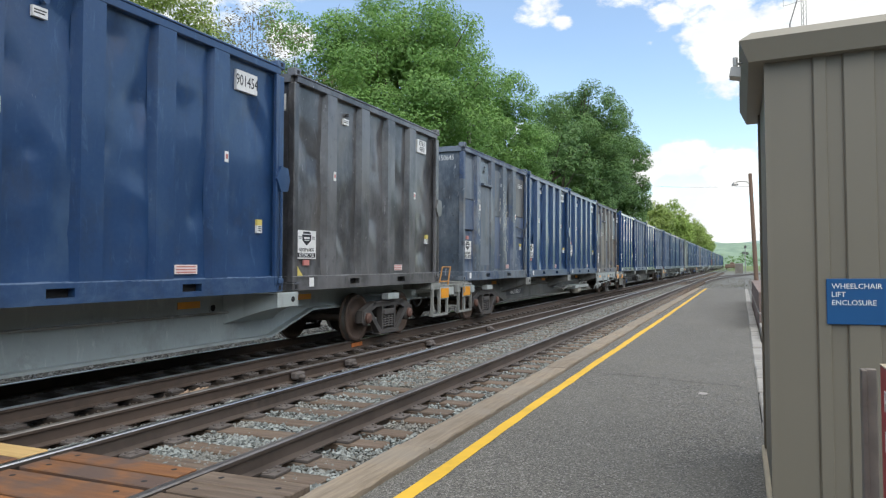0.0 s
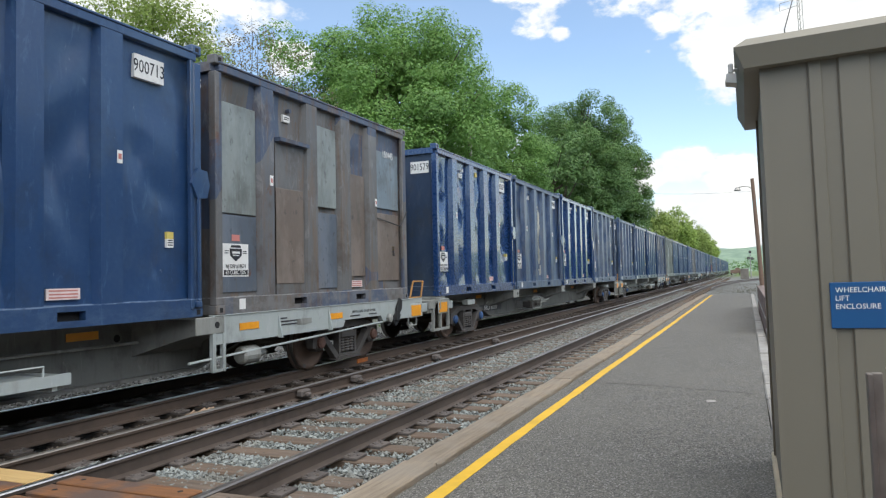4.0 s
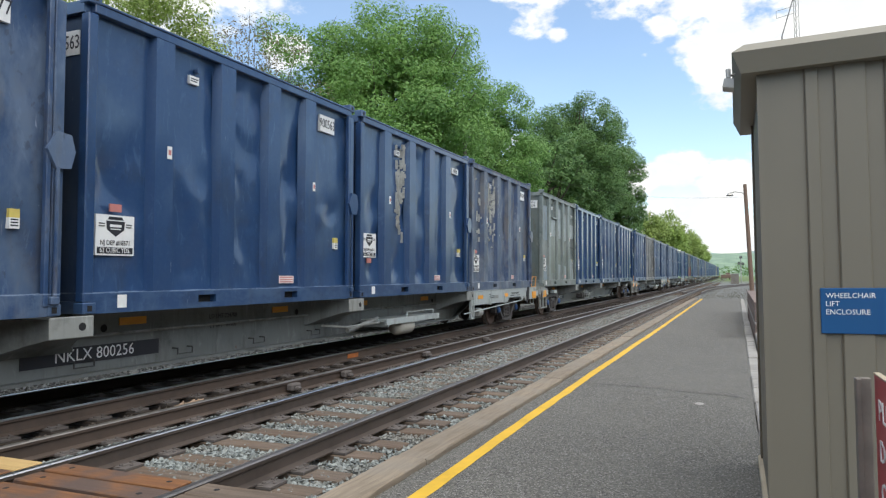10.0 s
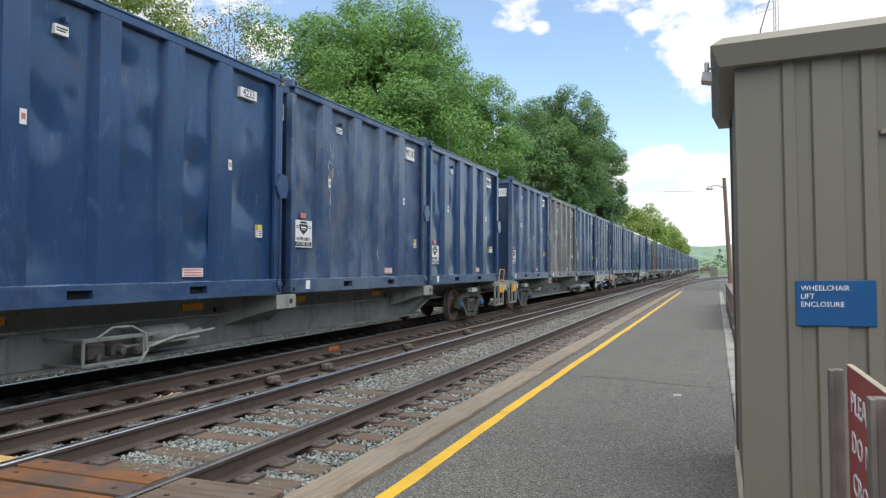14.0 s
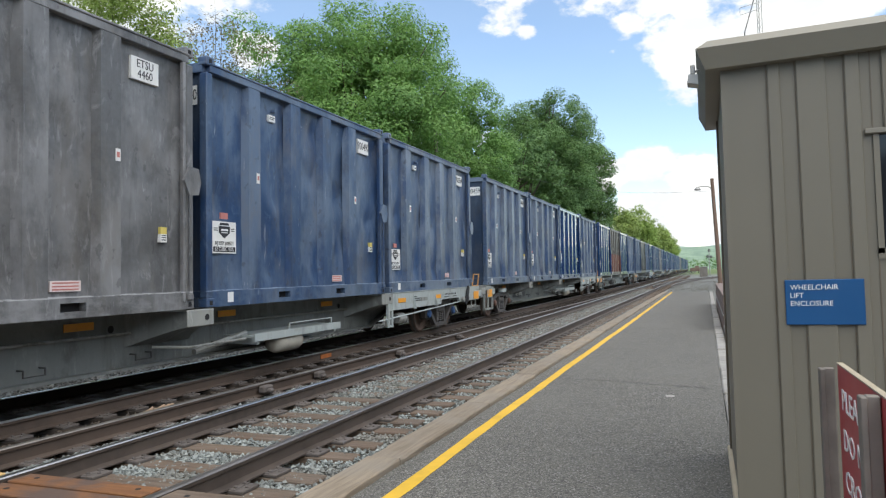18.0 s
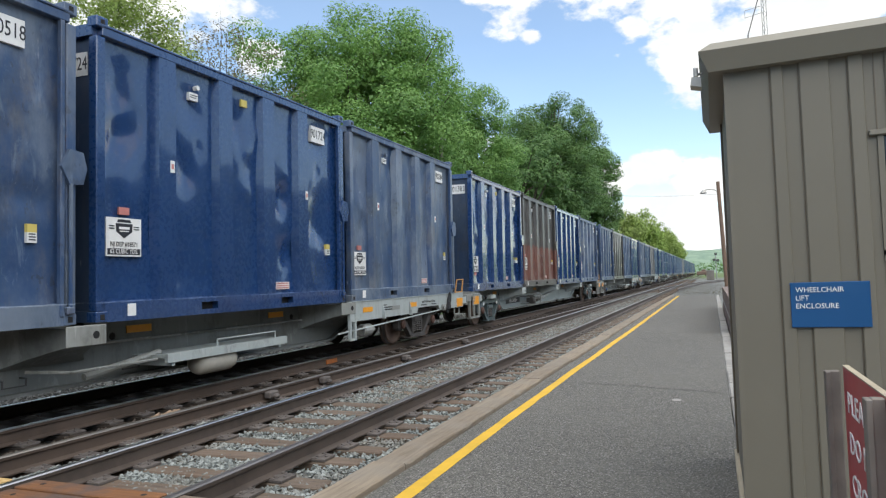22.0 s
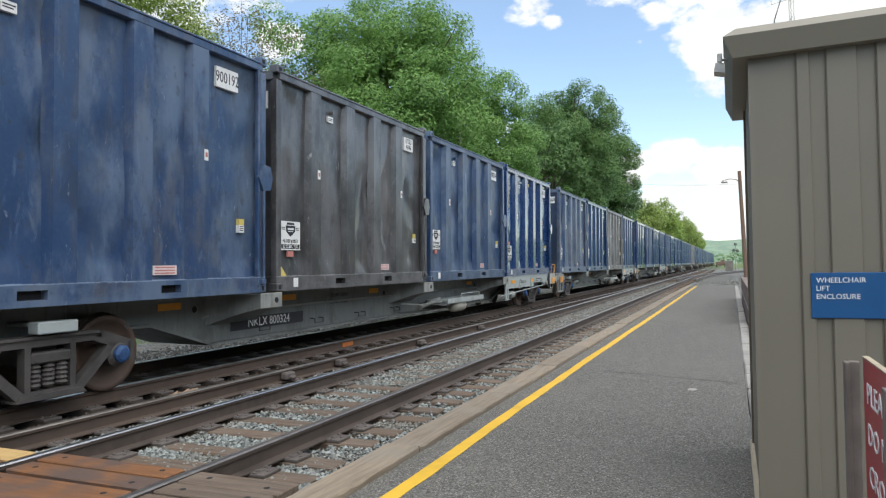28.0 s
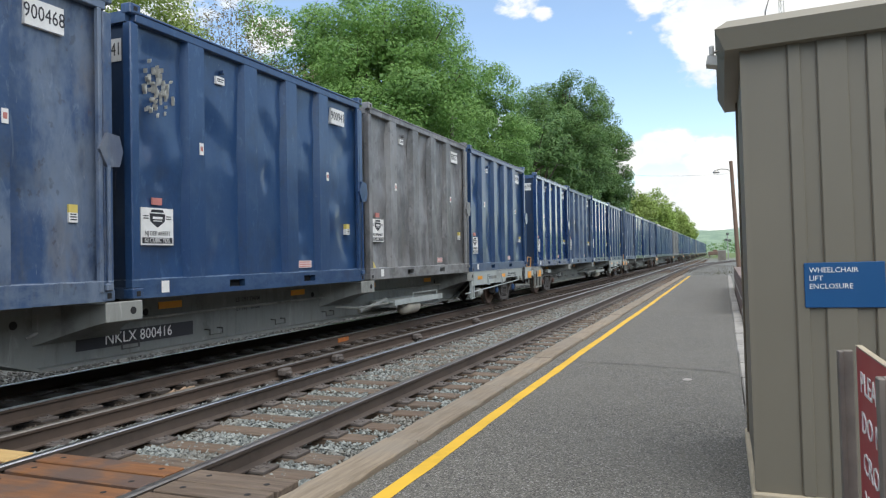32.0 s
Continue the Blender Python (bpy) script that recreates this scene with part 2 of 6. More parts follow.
        col = k.mix(k.times(scuffs, 0.2 + 0.7 * fade_amount), col, tuple(min(0.5, 1.15 * v) for v in fade))
    k.b.inputs["Coat Weight"].default_value = 0.9 if gloss < 0.25 else 0.55 if gloss < 0.36 else 0.28
    k.b.inputs["Coat Roughness"].default_value = 0.05 if gloss < 0.25 else 0.13 if gloss < 0.36 else 0.22
    k.color(col)
    k.rough(k.mix(0.6, clouds, grain), max(0.16, gloss - 0.10), min(0.9, gloss + 0.22))
    k.bump(k.mix(0.35, k.noise(1.3, 3, 0.45, k.shifted((1, 1, 0.7), 1.0)), k.noise(4.5, 4, 0.5, k.shifted((1, 1, 0.5), 1.0))), 0.30, 0.03)
    return k.m


PAINTS = {
    "new": container_paint("paint_blue_glossy", (0.012, 0.043, 0.138), (0.028, 0.066, 0.165), 0.15, (0.02, 0.03, 0.06), 0.05, 0.17, scratch=0.15),
    "blue": container_paint("paint_blue", (0.015, 0.049, 0.134), (0.058, 0.105, 0.185), 0.32, (0.05, 0.055, 0.065), 0.22, 0.30, scratch=0.3),
    "worn": container_paint("paint_blue_scuffed", (0.016, 0.050, 0.132), (0.085, 0.125, 0.188), 0.45, (0.09, 0.08, 0.07), 0.4, 0.38, rust=0.10, scratch=0.55, weather=0.55),
    "dull": container_paint("paint_blue_chalked", (0.022, 0.058, 0.145), (0.115, 0.15, 0.20), 0.55, (0.085, 0.085, 0.085), 0.42, 0.40, rust=0.06, scratch=0.45, weather=0.6),
    "black": container_paint("paint_charcoal", (0.036, 0.036, 0.038), (0.12, 0.12, 0.125), 0.55, (0.11, 0.10, 0.09), 0.35, 0.34, rust=0.08, scratch=0.6, weather=0.5),
    "weathered": container_paint("paint_blue_weathered", (0.020, 0.050, 0.130), (0.095, 0.12, 0.16), 0.6, (0.12, 0.11, 0.10), 0.5, 0.5, rust=0.12, scratch=0.6, weather=1.0),
    "scuffed": container_paint("paint_blue_flecked", (0.017, 0.053, 0.140), (0.12, 0.16, 0.225), 0.5, (0.09, 0.09, 0.085), 0.3, 0.42, rust=0.05, scratch=0.9, weather=0.6),
    "grey": container_paint("paint_dark_grey_chalked", (0.105, 0.106, 0.108), (0.23, 0.232, 0.238), 0.5, (0.05, 0.045, 0.042), 0.4, 0.5, scratch=0.3, weather=0.5),
    "brown": container_paint("paint_grey_over_red_primer", (0.065, 0.062, 0.058), (0.12, 0.115, 0.11), 0.4, (0.05, 0.042, 0.038), 0.4, 0.42, rust=0.06, scratch=0.3, primer=(0.16, 0.062, 0.045)),
    "patch": container_paint("paint_blue_patched", (0.055, 0.080, 0.115), (0.125, 0.15, 0.18), 0.5, (0.09, 0.08, 0.07), 0.45, 0.5, patches=(0.028, 0.06, 0.135), rust=0.12, scratch=0.9, weather=0.8),
    "steel": container_paint("paint_grey_patched", (0.115, 0.145, 0.138), (0.19, 0.21, 0.20), 0.5, (0.13, 0.11, 0.075), 0.5, 0.5, rust=0.24, scratch=0.5, weather=0.5),
    "rusty": container_paint("paint_grey_rusted", (0.12, 0.12, 0.12), (0.17, 0.17, 0.17), 0.5, (0.15, 0.09, 0.05), 0.7, 0.55, patches=(0.06, 0.085, 0.14), rust=0.4, scratch=0.35),
}
# end walls: grime streaks, with the shade of the gap in the darker blue
GRIMED_SHADED = container_paint("paint_blue_grimed_shaded_end", (0.013, 0.034, 0.080), (0.045, 0.065, 0.095), 0.4, (0.05, 0.05, 0.05), 0.45, 0.45, rust=0.10, scratch=0.35, weather=0.2)
M_DARK = plain("dark_recess", (0.012, 0.012, 0.013), 0.8)
M_LABEL = plain("white_vinyl", (0.74, 0.74, 0.72), 0.45, vary=0.1, scale=20)
M_INK = plain("black_print", (0.02, 0.02, 0.025), 0.5)
M_YELLOW_LABEL = plain("yellow_vinyl", (0.62, 0.50, 0.13), 0.45, vary=0.1)
M_RED = plain("red_print", (0.50, 0.19, 0.165), 0.5, vary=0.2)
# car grey for the spine, darkened for the shade under the load
M_CARSPINE = container_paint("car_grey_paint_shaded", (0.150, 0.162, 0.156), (0.205, 0.217, 0.208), 0.4, (0.075, 0.07, 0.06), 0.5, 0.55, rust=0.05, scratch=0.1, lined=False)
M_CARCLEAN = container_paint("car_clean_grey_paint", (0.30, 0.345, 0.345), (0.36, 0.40, 0.395), 0.3, (0.16, 0.15, 0.13), 0.12, 0.45, scratch=0.1, lined=False)
M_CARDIRTY = container_paint("car_grimy_grey_paint", (0.115, 0.12, 0.113), (0.17, 0.17, 0.16), 0.4, (0.05, 0.045, 0.04), 0.55, 0.65, rust=0.06, scratch=0.1, lined=False)
M_CARGREY = container_paint("car_pale_grey_paint", (0.36, 0.40, 0.392), (0.43, 0.465, 0.455), 0.4, (0.17, 0.15, 0.125), 0.36, 0.5, rust=0.04, scratch=0.15, lined=False)
M_CARDULL = container_paint("car_soiled_grey_paint", (0.25, 0.258, 0.24), (0.32, 0.325, 0.305), 0.4, (0.08, 0.07, 0.06), 0.5, 0.6, rust=0.08, scratch=0.1, lined=False)
M_ORANGE = plain("orange_reflector", (0.80, 0.33, 0.02), 0.35, vary=0.12, scale=12)
M_HANDRAIL = plain("rusty_orange_handrail", (0.40, 0.20, 0.055), 0.6, vary=0.4, scale=12)
M_BOGIE_TEAL = plain("teal_grey_cast_steel", (0.075, 0.10, 0.105), 0.5, 0.0, 0.35, 5, 0.2)
M_RUSTCAP = plain("rust_brown_bearing_cap", (0.115, 0.06, 0.045), 0.7, vary=0.4, scale=14)
M_BOGIE = plain("greasy_cast_steel", (0.07, 0.064, 0.06), 0.65, 0.1, 0.5, 6, 0.2)
M_WHEEL = plain("rusty_wheel_steel", (0.085, 0.056, 0.041), 0.75, 0.0, 0.4, 5, 0.1)
M_TREAD = plain("polished_tread", (0.30, 0.28, 0.26), 0.4, 0.9, 0.2)
M_BLUECAP = plain("blue_bearing_cap", (0.03, 0.085, 0.22), 0.6, vary=0.6, scale=14)
M_BLACK = plain("black_rubber", (0.015, 0.015, 0.016), 0.6)
M_CABLE = plain("weathered_cable", (0.06, 0.06, 0.06), 0.7)

# ---- mesh helpers ----
def part(name, bm, material, parent, label="", smooth=False):
    """Links a bmesh, or a mesh made before, as one mesh object under a thing or a part."""
    if isinstance(bm, bmesh.types.BMesh):
        me = bpy.data.meshes.new(name)
        bm.to_mesh(me)
        bm.free()
        if smooth:
            me.polygons.foreach_set("use_smooth", [True] * len(me.polygons))
    else:
        me = bm
    if not me.materials:
        me.materials.append(material)
    ob = new(name, me)
    if parent is not None:
        ob.parent = parent
    if me.materials[0] is not material:
        ob.material_slots[0].link = "OBJECT"
        ob.material_slots[0].material = material
    if label:
        ob["label"] = label
    return ob


def box(bm, x0, x1, y0, y1, z0, z1, bevel=0.0):
    vs = [bm.verts.new((x, y, z)) for x in (x0, x1) for y in (y0, y1) for z in (z0, z1)]
    fs = [bm.faces.new([vs[i] for i in q]) for q in
          ((0, 1, 3, 2), (4, 6, 7, 5), (0, 4, 5, 1), (2, 3, 7, 6), (0, 2, 6, 4), (1, 5, 7, 3))]
    if bevel:
        bmesh.ops.bevel(bm, geom=list({e for f in fs for e in f.edges}), offset=bevel, segments=1, affect="EDGES")
    return bm


def boxes(*rows, bevel=0.0):
    bm = bmesh.new()
    for r in rows:
        if bevel:
            small = bmesh.new()
            box(small, *r, bevel=bevel)
            me = bpy.data.meshes.new("tmp")
            small.to_mesh(me)
            small.free()
            bm.from_mesh(me)
            bpy.data.meshes.remove(me)
        else:
            box(bm, *r)
    return bm


def rod(bm, a, b, r, sides=8, r2=None):
    a, b = Vector(a), Vector(b)
    m = Matrix.Translation((a + b) / 2) @ (b - a).to_track_quat("Z", "Y").to_matrix().to_4x4()
    bmesh.ops.create_cone(bm, cap_ends=True, segments=sides, radius1=r, radius2=r if r2 is None else r2, depth=(b - a).length, matrix=m)
    return bm


def rods(points, r, sides=8):
    """One round bar swept along a line of points."""
    bm = bmesh.new()
    pts = [Vector(p) for p in points]
    rings = []
    side = None
    for i, p in enumerate(pts):
        d = (pts[min(i + 1, len(pts) - 1)] - p).normalized() + (p - pts[max(i - 1, 0)]).normalized()
        d.normalize()
        side = d.orthogonal().normalized() if side is None else (side - d * side.dot(d)).normalized()
        up = d.cross(side)
        rings.append([bm.verts.new(p + (side * math.cos(2 * math.pi * k / sides) + up * math.sin(2 * math.pi * k / sides)) * r) for k in range(sides)])
    for a, b in zip(rings, rings[1:]):
        for k in range(sides):
            bm.faces.new((a[k], a[(k + 1) % sides], b[(k + 1) % sides], b[k]))
    bm.faces.new(rings[0][::-1])
    bm.faces.new(rings[-1])
    return bm


def holed_rail(x0, x1, ys, zs, holes):
    """A rail in one piece from x0 to x1, cut into cells by ys and zs, open right through at the cells named in holes."""
    bm = bmesh.new()
    vs = {(i, j, k): bm.verts.new((x, y, z)) for i, x in enumerate((x0, x1)) for j, y in enumerate(ys) for k, z in enumerate(zs)}
    ny, nz = len(ys) - 1, len(zs) - 1
    solid = lambda j, k: 0 <= j < ny and 0 <= k < nz and (j, k) not in holes
    for j in range(ny):
        for k in range(nz):
            if not solid(j, k):
                continue
            for i in (0, 1):
                bm.faces.new((vs[i, j, k], vs[i, j + 1, k], vs[i, j + 1, k + 1], vs[i, j, k + 1]))
            for dj, dk, a, b in ((-1, 0, (j, k), (j, k + 1)), (1, 0, (j + 1, k), (j + 1, k + 1)), (0, -1, (j, k), (j + 1, k)), (0, 1, (j, k + 1), (j + 1, k + 1))):
                if not solid(j + dj, k + dk):
                    bm.faces.new((vs[(0,) + a], vs[(1,) + a], vs[(1,) + b], vs[(0,) + b]))
    bmesh.ops.recalc_face_normals(bm, faces=bm.faces[:])
    return bm


def prism(bm, outline, axis, lo, hi):
    """An outline of (u, v) pairs drawn out along an axis from lo to hi."""
    def at(u, v, w):
        return {"x": (w, u, v), "y": (u, w, v), "z": (u, v, w)}[axis]
    a = [bm.verts.new(at(u, v, lo)) for u, v in outline]
    b = [bm.verts.new(at(u, v, hi)) for u, v in outline]
    bm.faces.new(a)
    bm.faces.new(b[::-1])
    n = len(outline)
    for i in range(n):
        bm.faces.new((a[(i + 1) % n], a[i], b[i], b[(i + 1) % n]))
    bmesh.ops.recalc_face_normals(bm, faces=bm.faces[:])
    return bm


def lathe(bm, profile, axis="x", sides=32, at=(0, 0, 0), capped=True):
    """A profile of (radius, place along the axis) pairs turned round the axis."""
    rings = []
    for r, w in profile:
        ring = []
        for i in range(sides):
            a = 2 * math.pi * i / sides
            c, s = r * math.cos(a), r * math.sin(a)
            p = {"x": (w, c, s), "y": (c, w, s), "z": (c, s, w)}[axis]
            ring.append(bm.verts.new(Vector(p) + Vector(at)))
        rings.append(ring)
    for p, q in zip(rings, rings[1:]):
        for i in range(sides):
            bm.faces.new((p[i], p[(i + 1) % sides], q[(i + 1) % sides], q[i]))
    if capped:
        bm.faces.new(rings[0][::-1])
        bm.faces.new(rings[-1])
    bmesh.ops.recalc_face_normals(bm, faces=bm.faces[:])
    return bm


TEXTS = {}


def text_mesh(text, height, key_axis, squeeze=0.85):
    """The built-in font as a flat mesh, centred. key_axis "side": on a face that looks to +x; "end": on a face that looks to -y."""
    key = (text, height, key_axis, squeeze)
    if key not in TEXTS:
        cu = bpy.data.curves.new("text", "FONT")
        cu.body, cu.size, cu.align_x, cu.align_y, cu.extrude = text, height * 1.38, "CENTER", "CENTER", 0.0015
        cu.resolution_u = 2
        ob = bpy.data.objects.new("text", cu)
        scene.collection.objects.link(ob)
        me = bpy.data.meshes.new_from_object(ob.evaluated_get(bpy.context.evaluated_depsgraph_get()))
        bpy.data.objects.remove(ob)
        turn = {"side": Matrix(((0, 0, 1, 0), (1, 0, 0, 0), (0, 1, 0, 0), (0, 0, 0, 1))), "end": Matrix(((1, 0, 0, 0), (0, 0, -1, 0), (0, 1, 0, 0), (0, 0, 0, 1)))}[key_axis]
        me.transform(turn @ Matrix.Diagonal((squeeze, 1, 1, 1)))
        me.name = "lettering"
        TEXTS[key] = me
    return TEXTS[key]


def thing(name, label, category, group="", kind="", at=None):
    ob = tagged(new(name), label, category, group, kind)
    ob.empty_display_size = 0.3
    if at is not None:
        ob.matrix_basis = at
    return ob

# ---- the train: containers and flat cars ----
TRACK_X, LEAN = -7.88, 0.9          # middle of the train's track; its cross-level, degrees
CAR_PITCH, FIRST = 25.45, -8.85     # length over couplers; front of the first car's load at 0 s
BOX_L, BOX_PITCH, BOX_W, BOX_H, DECK = 5.76, 6.03, 1.25, 3.50, 1.10
STRAIGHT, BEND = 290.0, 480.0       # the line bends away to the left past this
MOVING = []                         # (thing, place along the train, height)
WHEELS = []                         # (wheelset, place of its axle in the car, front of the car)


LAG = [(0, 0.08), (5, 0.11), (8, 0.11), (11, 0.02), (14, -0.10), (17, -0.05), (20, -0.04), (23, 0.0), (25, 0.13), (32, 0.19)]   # the train runs a little unevenly


def gone(t):
    """How far the train has rolled by t seconds."""
    lag = LAG[-1][1]
    for (a, u), (b, v) in zip(LAG, LAG[1:]):
        if a <= t <= b:
            f = (t - a) / (b - a)
            lag = u + (v - u) * f * f * (3 - 2 * f)
            break
    return 6.81 * t + 0.0095 * max(0.0, t - 18.0) ** 2 + lag


def on_track(s, z):
    if s <= STRAIGHT:
        return pose(TRACK_X, s, 0, 0, LEAN, 0) @ pose(0, 0, z)
    a = (s - STRAIGHT) / BEND
    return pose(TRACK_X - BEND * (1 - math.cos(a)), STRAIGHT + BEND * math.sin(a), 0, 0, 0, math.degrees(a)) @ pose(0, 0, z)


RIBS = [1.13, 2.30, 3.36, 4.35]


def sheet(x, y0, y1, z0, z1, seed, depth, ny=84, nz=46):
    """A steel sheet that looks to +x, bulged and dented bay by bay between its ribs."""
    r = np.random.RandomState(100 + seed)
    yy, zz = np.meshgrid(np.linspace(y0, y1, ny + 1), np.linspace(z0, z1, nz + 1), indexing="ij")
    d = np.zeros_like(yy)
    edges = [y0] + RIBS + [y1]
    for a, b in zip(edges, edges[1:]):
        inside = np.clip(np.minimum(yy - a, b - yy) / 0.16, 0, 1)
        bay = -0.35 * np.ones_like(d)
        for _ in range(r.randint(4, 8)):
            cy, cz = r.uniform(a + 0.1, b - 0.1), r.uniform(0.45, 3.15)
            ry, rz = r.uniform(0.14, 0.34), r.uniform(0.16, 0.48)
            tilt = r.uniform(-0.6, 0.6)
            u, v = (yy - cy) + tilt * (zz - cz), zz - cz
            bay += r.choice((-1.0, -0.8, 0.55)) * r.uniform(0.35, 1.0) * np.exp(-(u / ry) ** 2 - (v / rz) ** 2)
        for _ in range(3):
            cy, cz = r.uniform(a + 0.15, b - 0.15), r.uniform(0.4, 2.6)
            bay -= r.uniform(0.2, 0.5) * np.exp(-((yy - cy) / 0.07) ** 2 - ((zz - cz) / r.uniform(0.06, 0.2)) ** 2)
        d += np.where((yy >= a) & (yy < b), bay * inside, 0)
    d *= np.clip(np.minimum(zz - z0, z1 - zz) / 0.3, 0, 1)
    d = np.clip(d * depth, -0.085, 0.014)
    bm = bmesh.new()
    grid = [[bm.verts.new((x + d[i, k], yy[i, k], zz[i, k])) for k in range(nz + 1)] for i in range(ny + 1)]
    for i in range(ny):
        for k in range(nz):
            bm.faces.new((grid[i][k], grid[i + 1][k], grid[i + 1][k + 1], grid[i][k + 1]))
    return bm


def mesh_of(bm, name, material, smooth=False):
    me = bpy.data.meshes.new(name)
    bm.to_mesh(me)
    bm.free()
    if smooth:
        me.polygons.foreach_set("use_smooth", [True] * len(me.polygons))
    me.materials.append(material)
    return me


P0 = PAINTS["blue"]
W, L, HH = BOX_W, BOX_L, BOX_H
BOXM = {}
for seed in range(9):
    BOXM["side", seed] = mesh_of(sheet(W - 0.095, 0.1, L - 0.1, 0.2, HH - 0.1, seed + 1, (0.042, 0.062, 0.052)[seed % 3]), "side_panel", P0, True)
BOXM["side", "far"] = mesh_of(sheet(W - 0.095, 0.1, L - 0.1, 0.2, HH - 0.1, 3, 0.04, 42, 18), "side_panel", P0, True)
BOXM["far_side"] = mesh_of(boxes((-W + 0.06, -W + 0.09, 0.1, L - 0.1, 0.2, HH - 0.1)), "side_panel", P0)
BOXM["rib"] = mesh_of(prism(bmesh.new(), [(W - 0.13, -0.205), (W - 0.004, -0.15), (W - 0.004, 0.15), (W - 0.13, 0.205)], "z", 0.235, HH - 0.115), "side_rib", P0)
BOXM["post"] = mesh_of(boxes((-0.065, 0.065, -0.065, 0.065, 0.13, HH - 0.13), bevel=0.012), "corner_post", P0)
BOXM["casting"] = mesh_of(boxes((-0.08, 0.08, -0.085, 0.085, 0, 0.13), bevel=0.012), "corner_casting", P0)
BOXM["hole"] = mesh_of(boxes((0.078, 0.083, -0.03, 0.03, 0.03, 0.095), bevel=0.001), "casting_hole", M_DARK)
POCKETS = (1.93, 3.83)
cuts = [0.085, POCKETS[0] - 0.17, POCKETS[0] + 0.17, POCKETS[1] - 0.17, POCKETS[1] + 0.17, L - 0.085]
BOXM["bottom_rail"] = mesh_of(holed_rail(W - 0.12, W, cuts, (0.0, 0.07, 0.17, 0.235), {(1, 1), (3, 1)}), "bottom_rail", P0)
BOXM["far_bottom_rail"] = mesh_of(boxes((-W, -W + 0.12, 0.085, L - 0.085, 0, 0.235)), "bottom_rail", P0)
BOXM["pocket"] = mesh_of(boxes((W - 0.6, W - 0.10, -0.168, 0.168, 0.072, 0.168)), "fork_pocket", M_DARK)
BOXM["top_rail"] = mesh_of(boxes((W - 0.09, W, 0.085, L - 0.085, HH - 0.115, HH - 0.012), (W - 0.13, W + 0.012, 0.05, L - 0.05, HH - 0.012, HH + 0.02), bevel=0.008), "top_rail", P0)
BOXM["far_top_rail"] = mesh_of(boxes((-W, -W + 0.09, 0.085, L - 0.085, HH - 0.115, HH + 0.02)), "top_rail", P0)
BOXM["roof"] = mesh_of(boxes((-W + 0.08, W - 0.08, 0.08, L - 0.08, HH - 0.05, HH - 0.02)), "roof", P0)
BOXM["floor"] = mesh_of(boxes((-W + 0.1, W - 0.13, 0.09, L - 0.09, 0.02, 0.07)), "floor_pan", M_DARK)
BOXM["end"] = mesh_of(boxes((-W + 0.1, W - 0.1, 0.07, 0.10, 0.02, HH - 0.05)), "end_wall", P0)
BOXM["end_rib"] = mesh_of(prism(bmesh.new(), [(-0.17, 0.09), (0.17, 0.09), (0.12, 0.005), (-0.12, 0.005)], "z", 0.14, HH - 0.1), "end_rib", P0)
BOXM["end_rail"] = mesh_of(boxes((-W + 0.085, W - 0.085, 0.0, 0.1, 0.0, 0.135)), "end_rail", P0)
BOXM["door"] = mesh_of(boxes((-W + 0.1, W - 0.1, L - 0.12, L - 0.03, 0.02, HH - 0.05)), "tailgate", P0)
BOXM["door_edge"] = mesh_of(boxes((W - 0.05, W + 0.015, L - 0.21, L - 0.155, 0.10, HH - 0.12), bevel=0.008), "door_seam", P0)
lug = bmesh.new()
prism(lug, [(L - 0.23, 1.75), (L - 0.12, 1.95), (L + 0.05, 1.93), (L + 0.10, 1.75), (L + 0.05, 1.57), (L - 0.12, 1.55)], "x", W + 0.005, W + 0.05)
BOXM["lug"] = mesh_of(lug, "hinge_lug", P0)
bar = rods([(W + 0.035, L - 0.10, 0.16), (W + 0.035, L - 0.10, 1.57)], 0.022)
BOXM["bar"] = mesh_of(bar, "locking_bar", P0)
BOXM["bar_foot"] = mesh_of(boxes((W + 0.0, W + 0.06, L - 0.15, L - 0.05, 0.12, 0.21), bevel=0.015), "bar_foot", P0)
hood = boxes((W - 0.09, W + 0.06, 1.36, 2.14, 2.62, 2.68), (W - 0.10, W - 0.045, 1.36, 2.12, 0.24, 2.62))
BOXM["hatch"] = mesh_of(hood, "side_hatch", P0)
BOXM["strap"] = mesh_of(rods([(W - 0.05, 4.60, 1.64), (W - 0.03, 4.9, 1.60), (W - 0.01, 5.2, 1.56), (W + 0.02, 5.42, 1.52), (W + 0.03, 5.55, 1.66), (W + 0.03, 5.72, 1.85)], 0.014, 6), "chain", P0)
PLATE_PAINT = [container_paint("plate_" + n, c, tuple(1.2 * v + 0.01 for v in c), 0.5, (0.11, 0.095, 0.075), 0.5, 0.5, rust=0.18, scratch=0.3, lined=False, weather=0.55)
               for n, c in (("pale_grey", (0.24, 0.275, 0.28)), ("grey_blue", (0.155, 0.20, 0.235)), ("green_grey", (0.13, 0.15, 0.13)), ("mid_grey", (0.17, 0.195, 0.19)), ("deep_blue", (0.03, 0.055, 0.12)), ("soot_grey", (0.075, 0.075, 0.078)), ("rust_brown", (0.135, 0.105, 0.085)), ("slate_blue", (0.085, 0.105, 0.135)))]
BAYS = [(0.14, 0.93), (1.36, 2.08), (2.52, 3.14), (3.58, 4.13), (4.57, L - 0.23)]
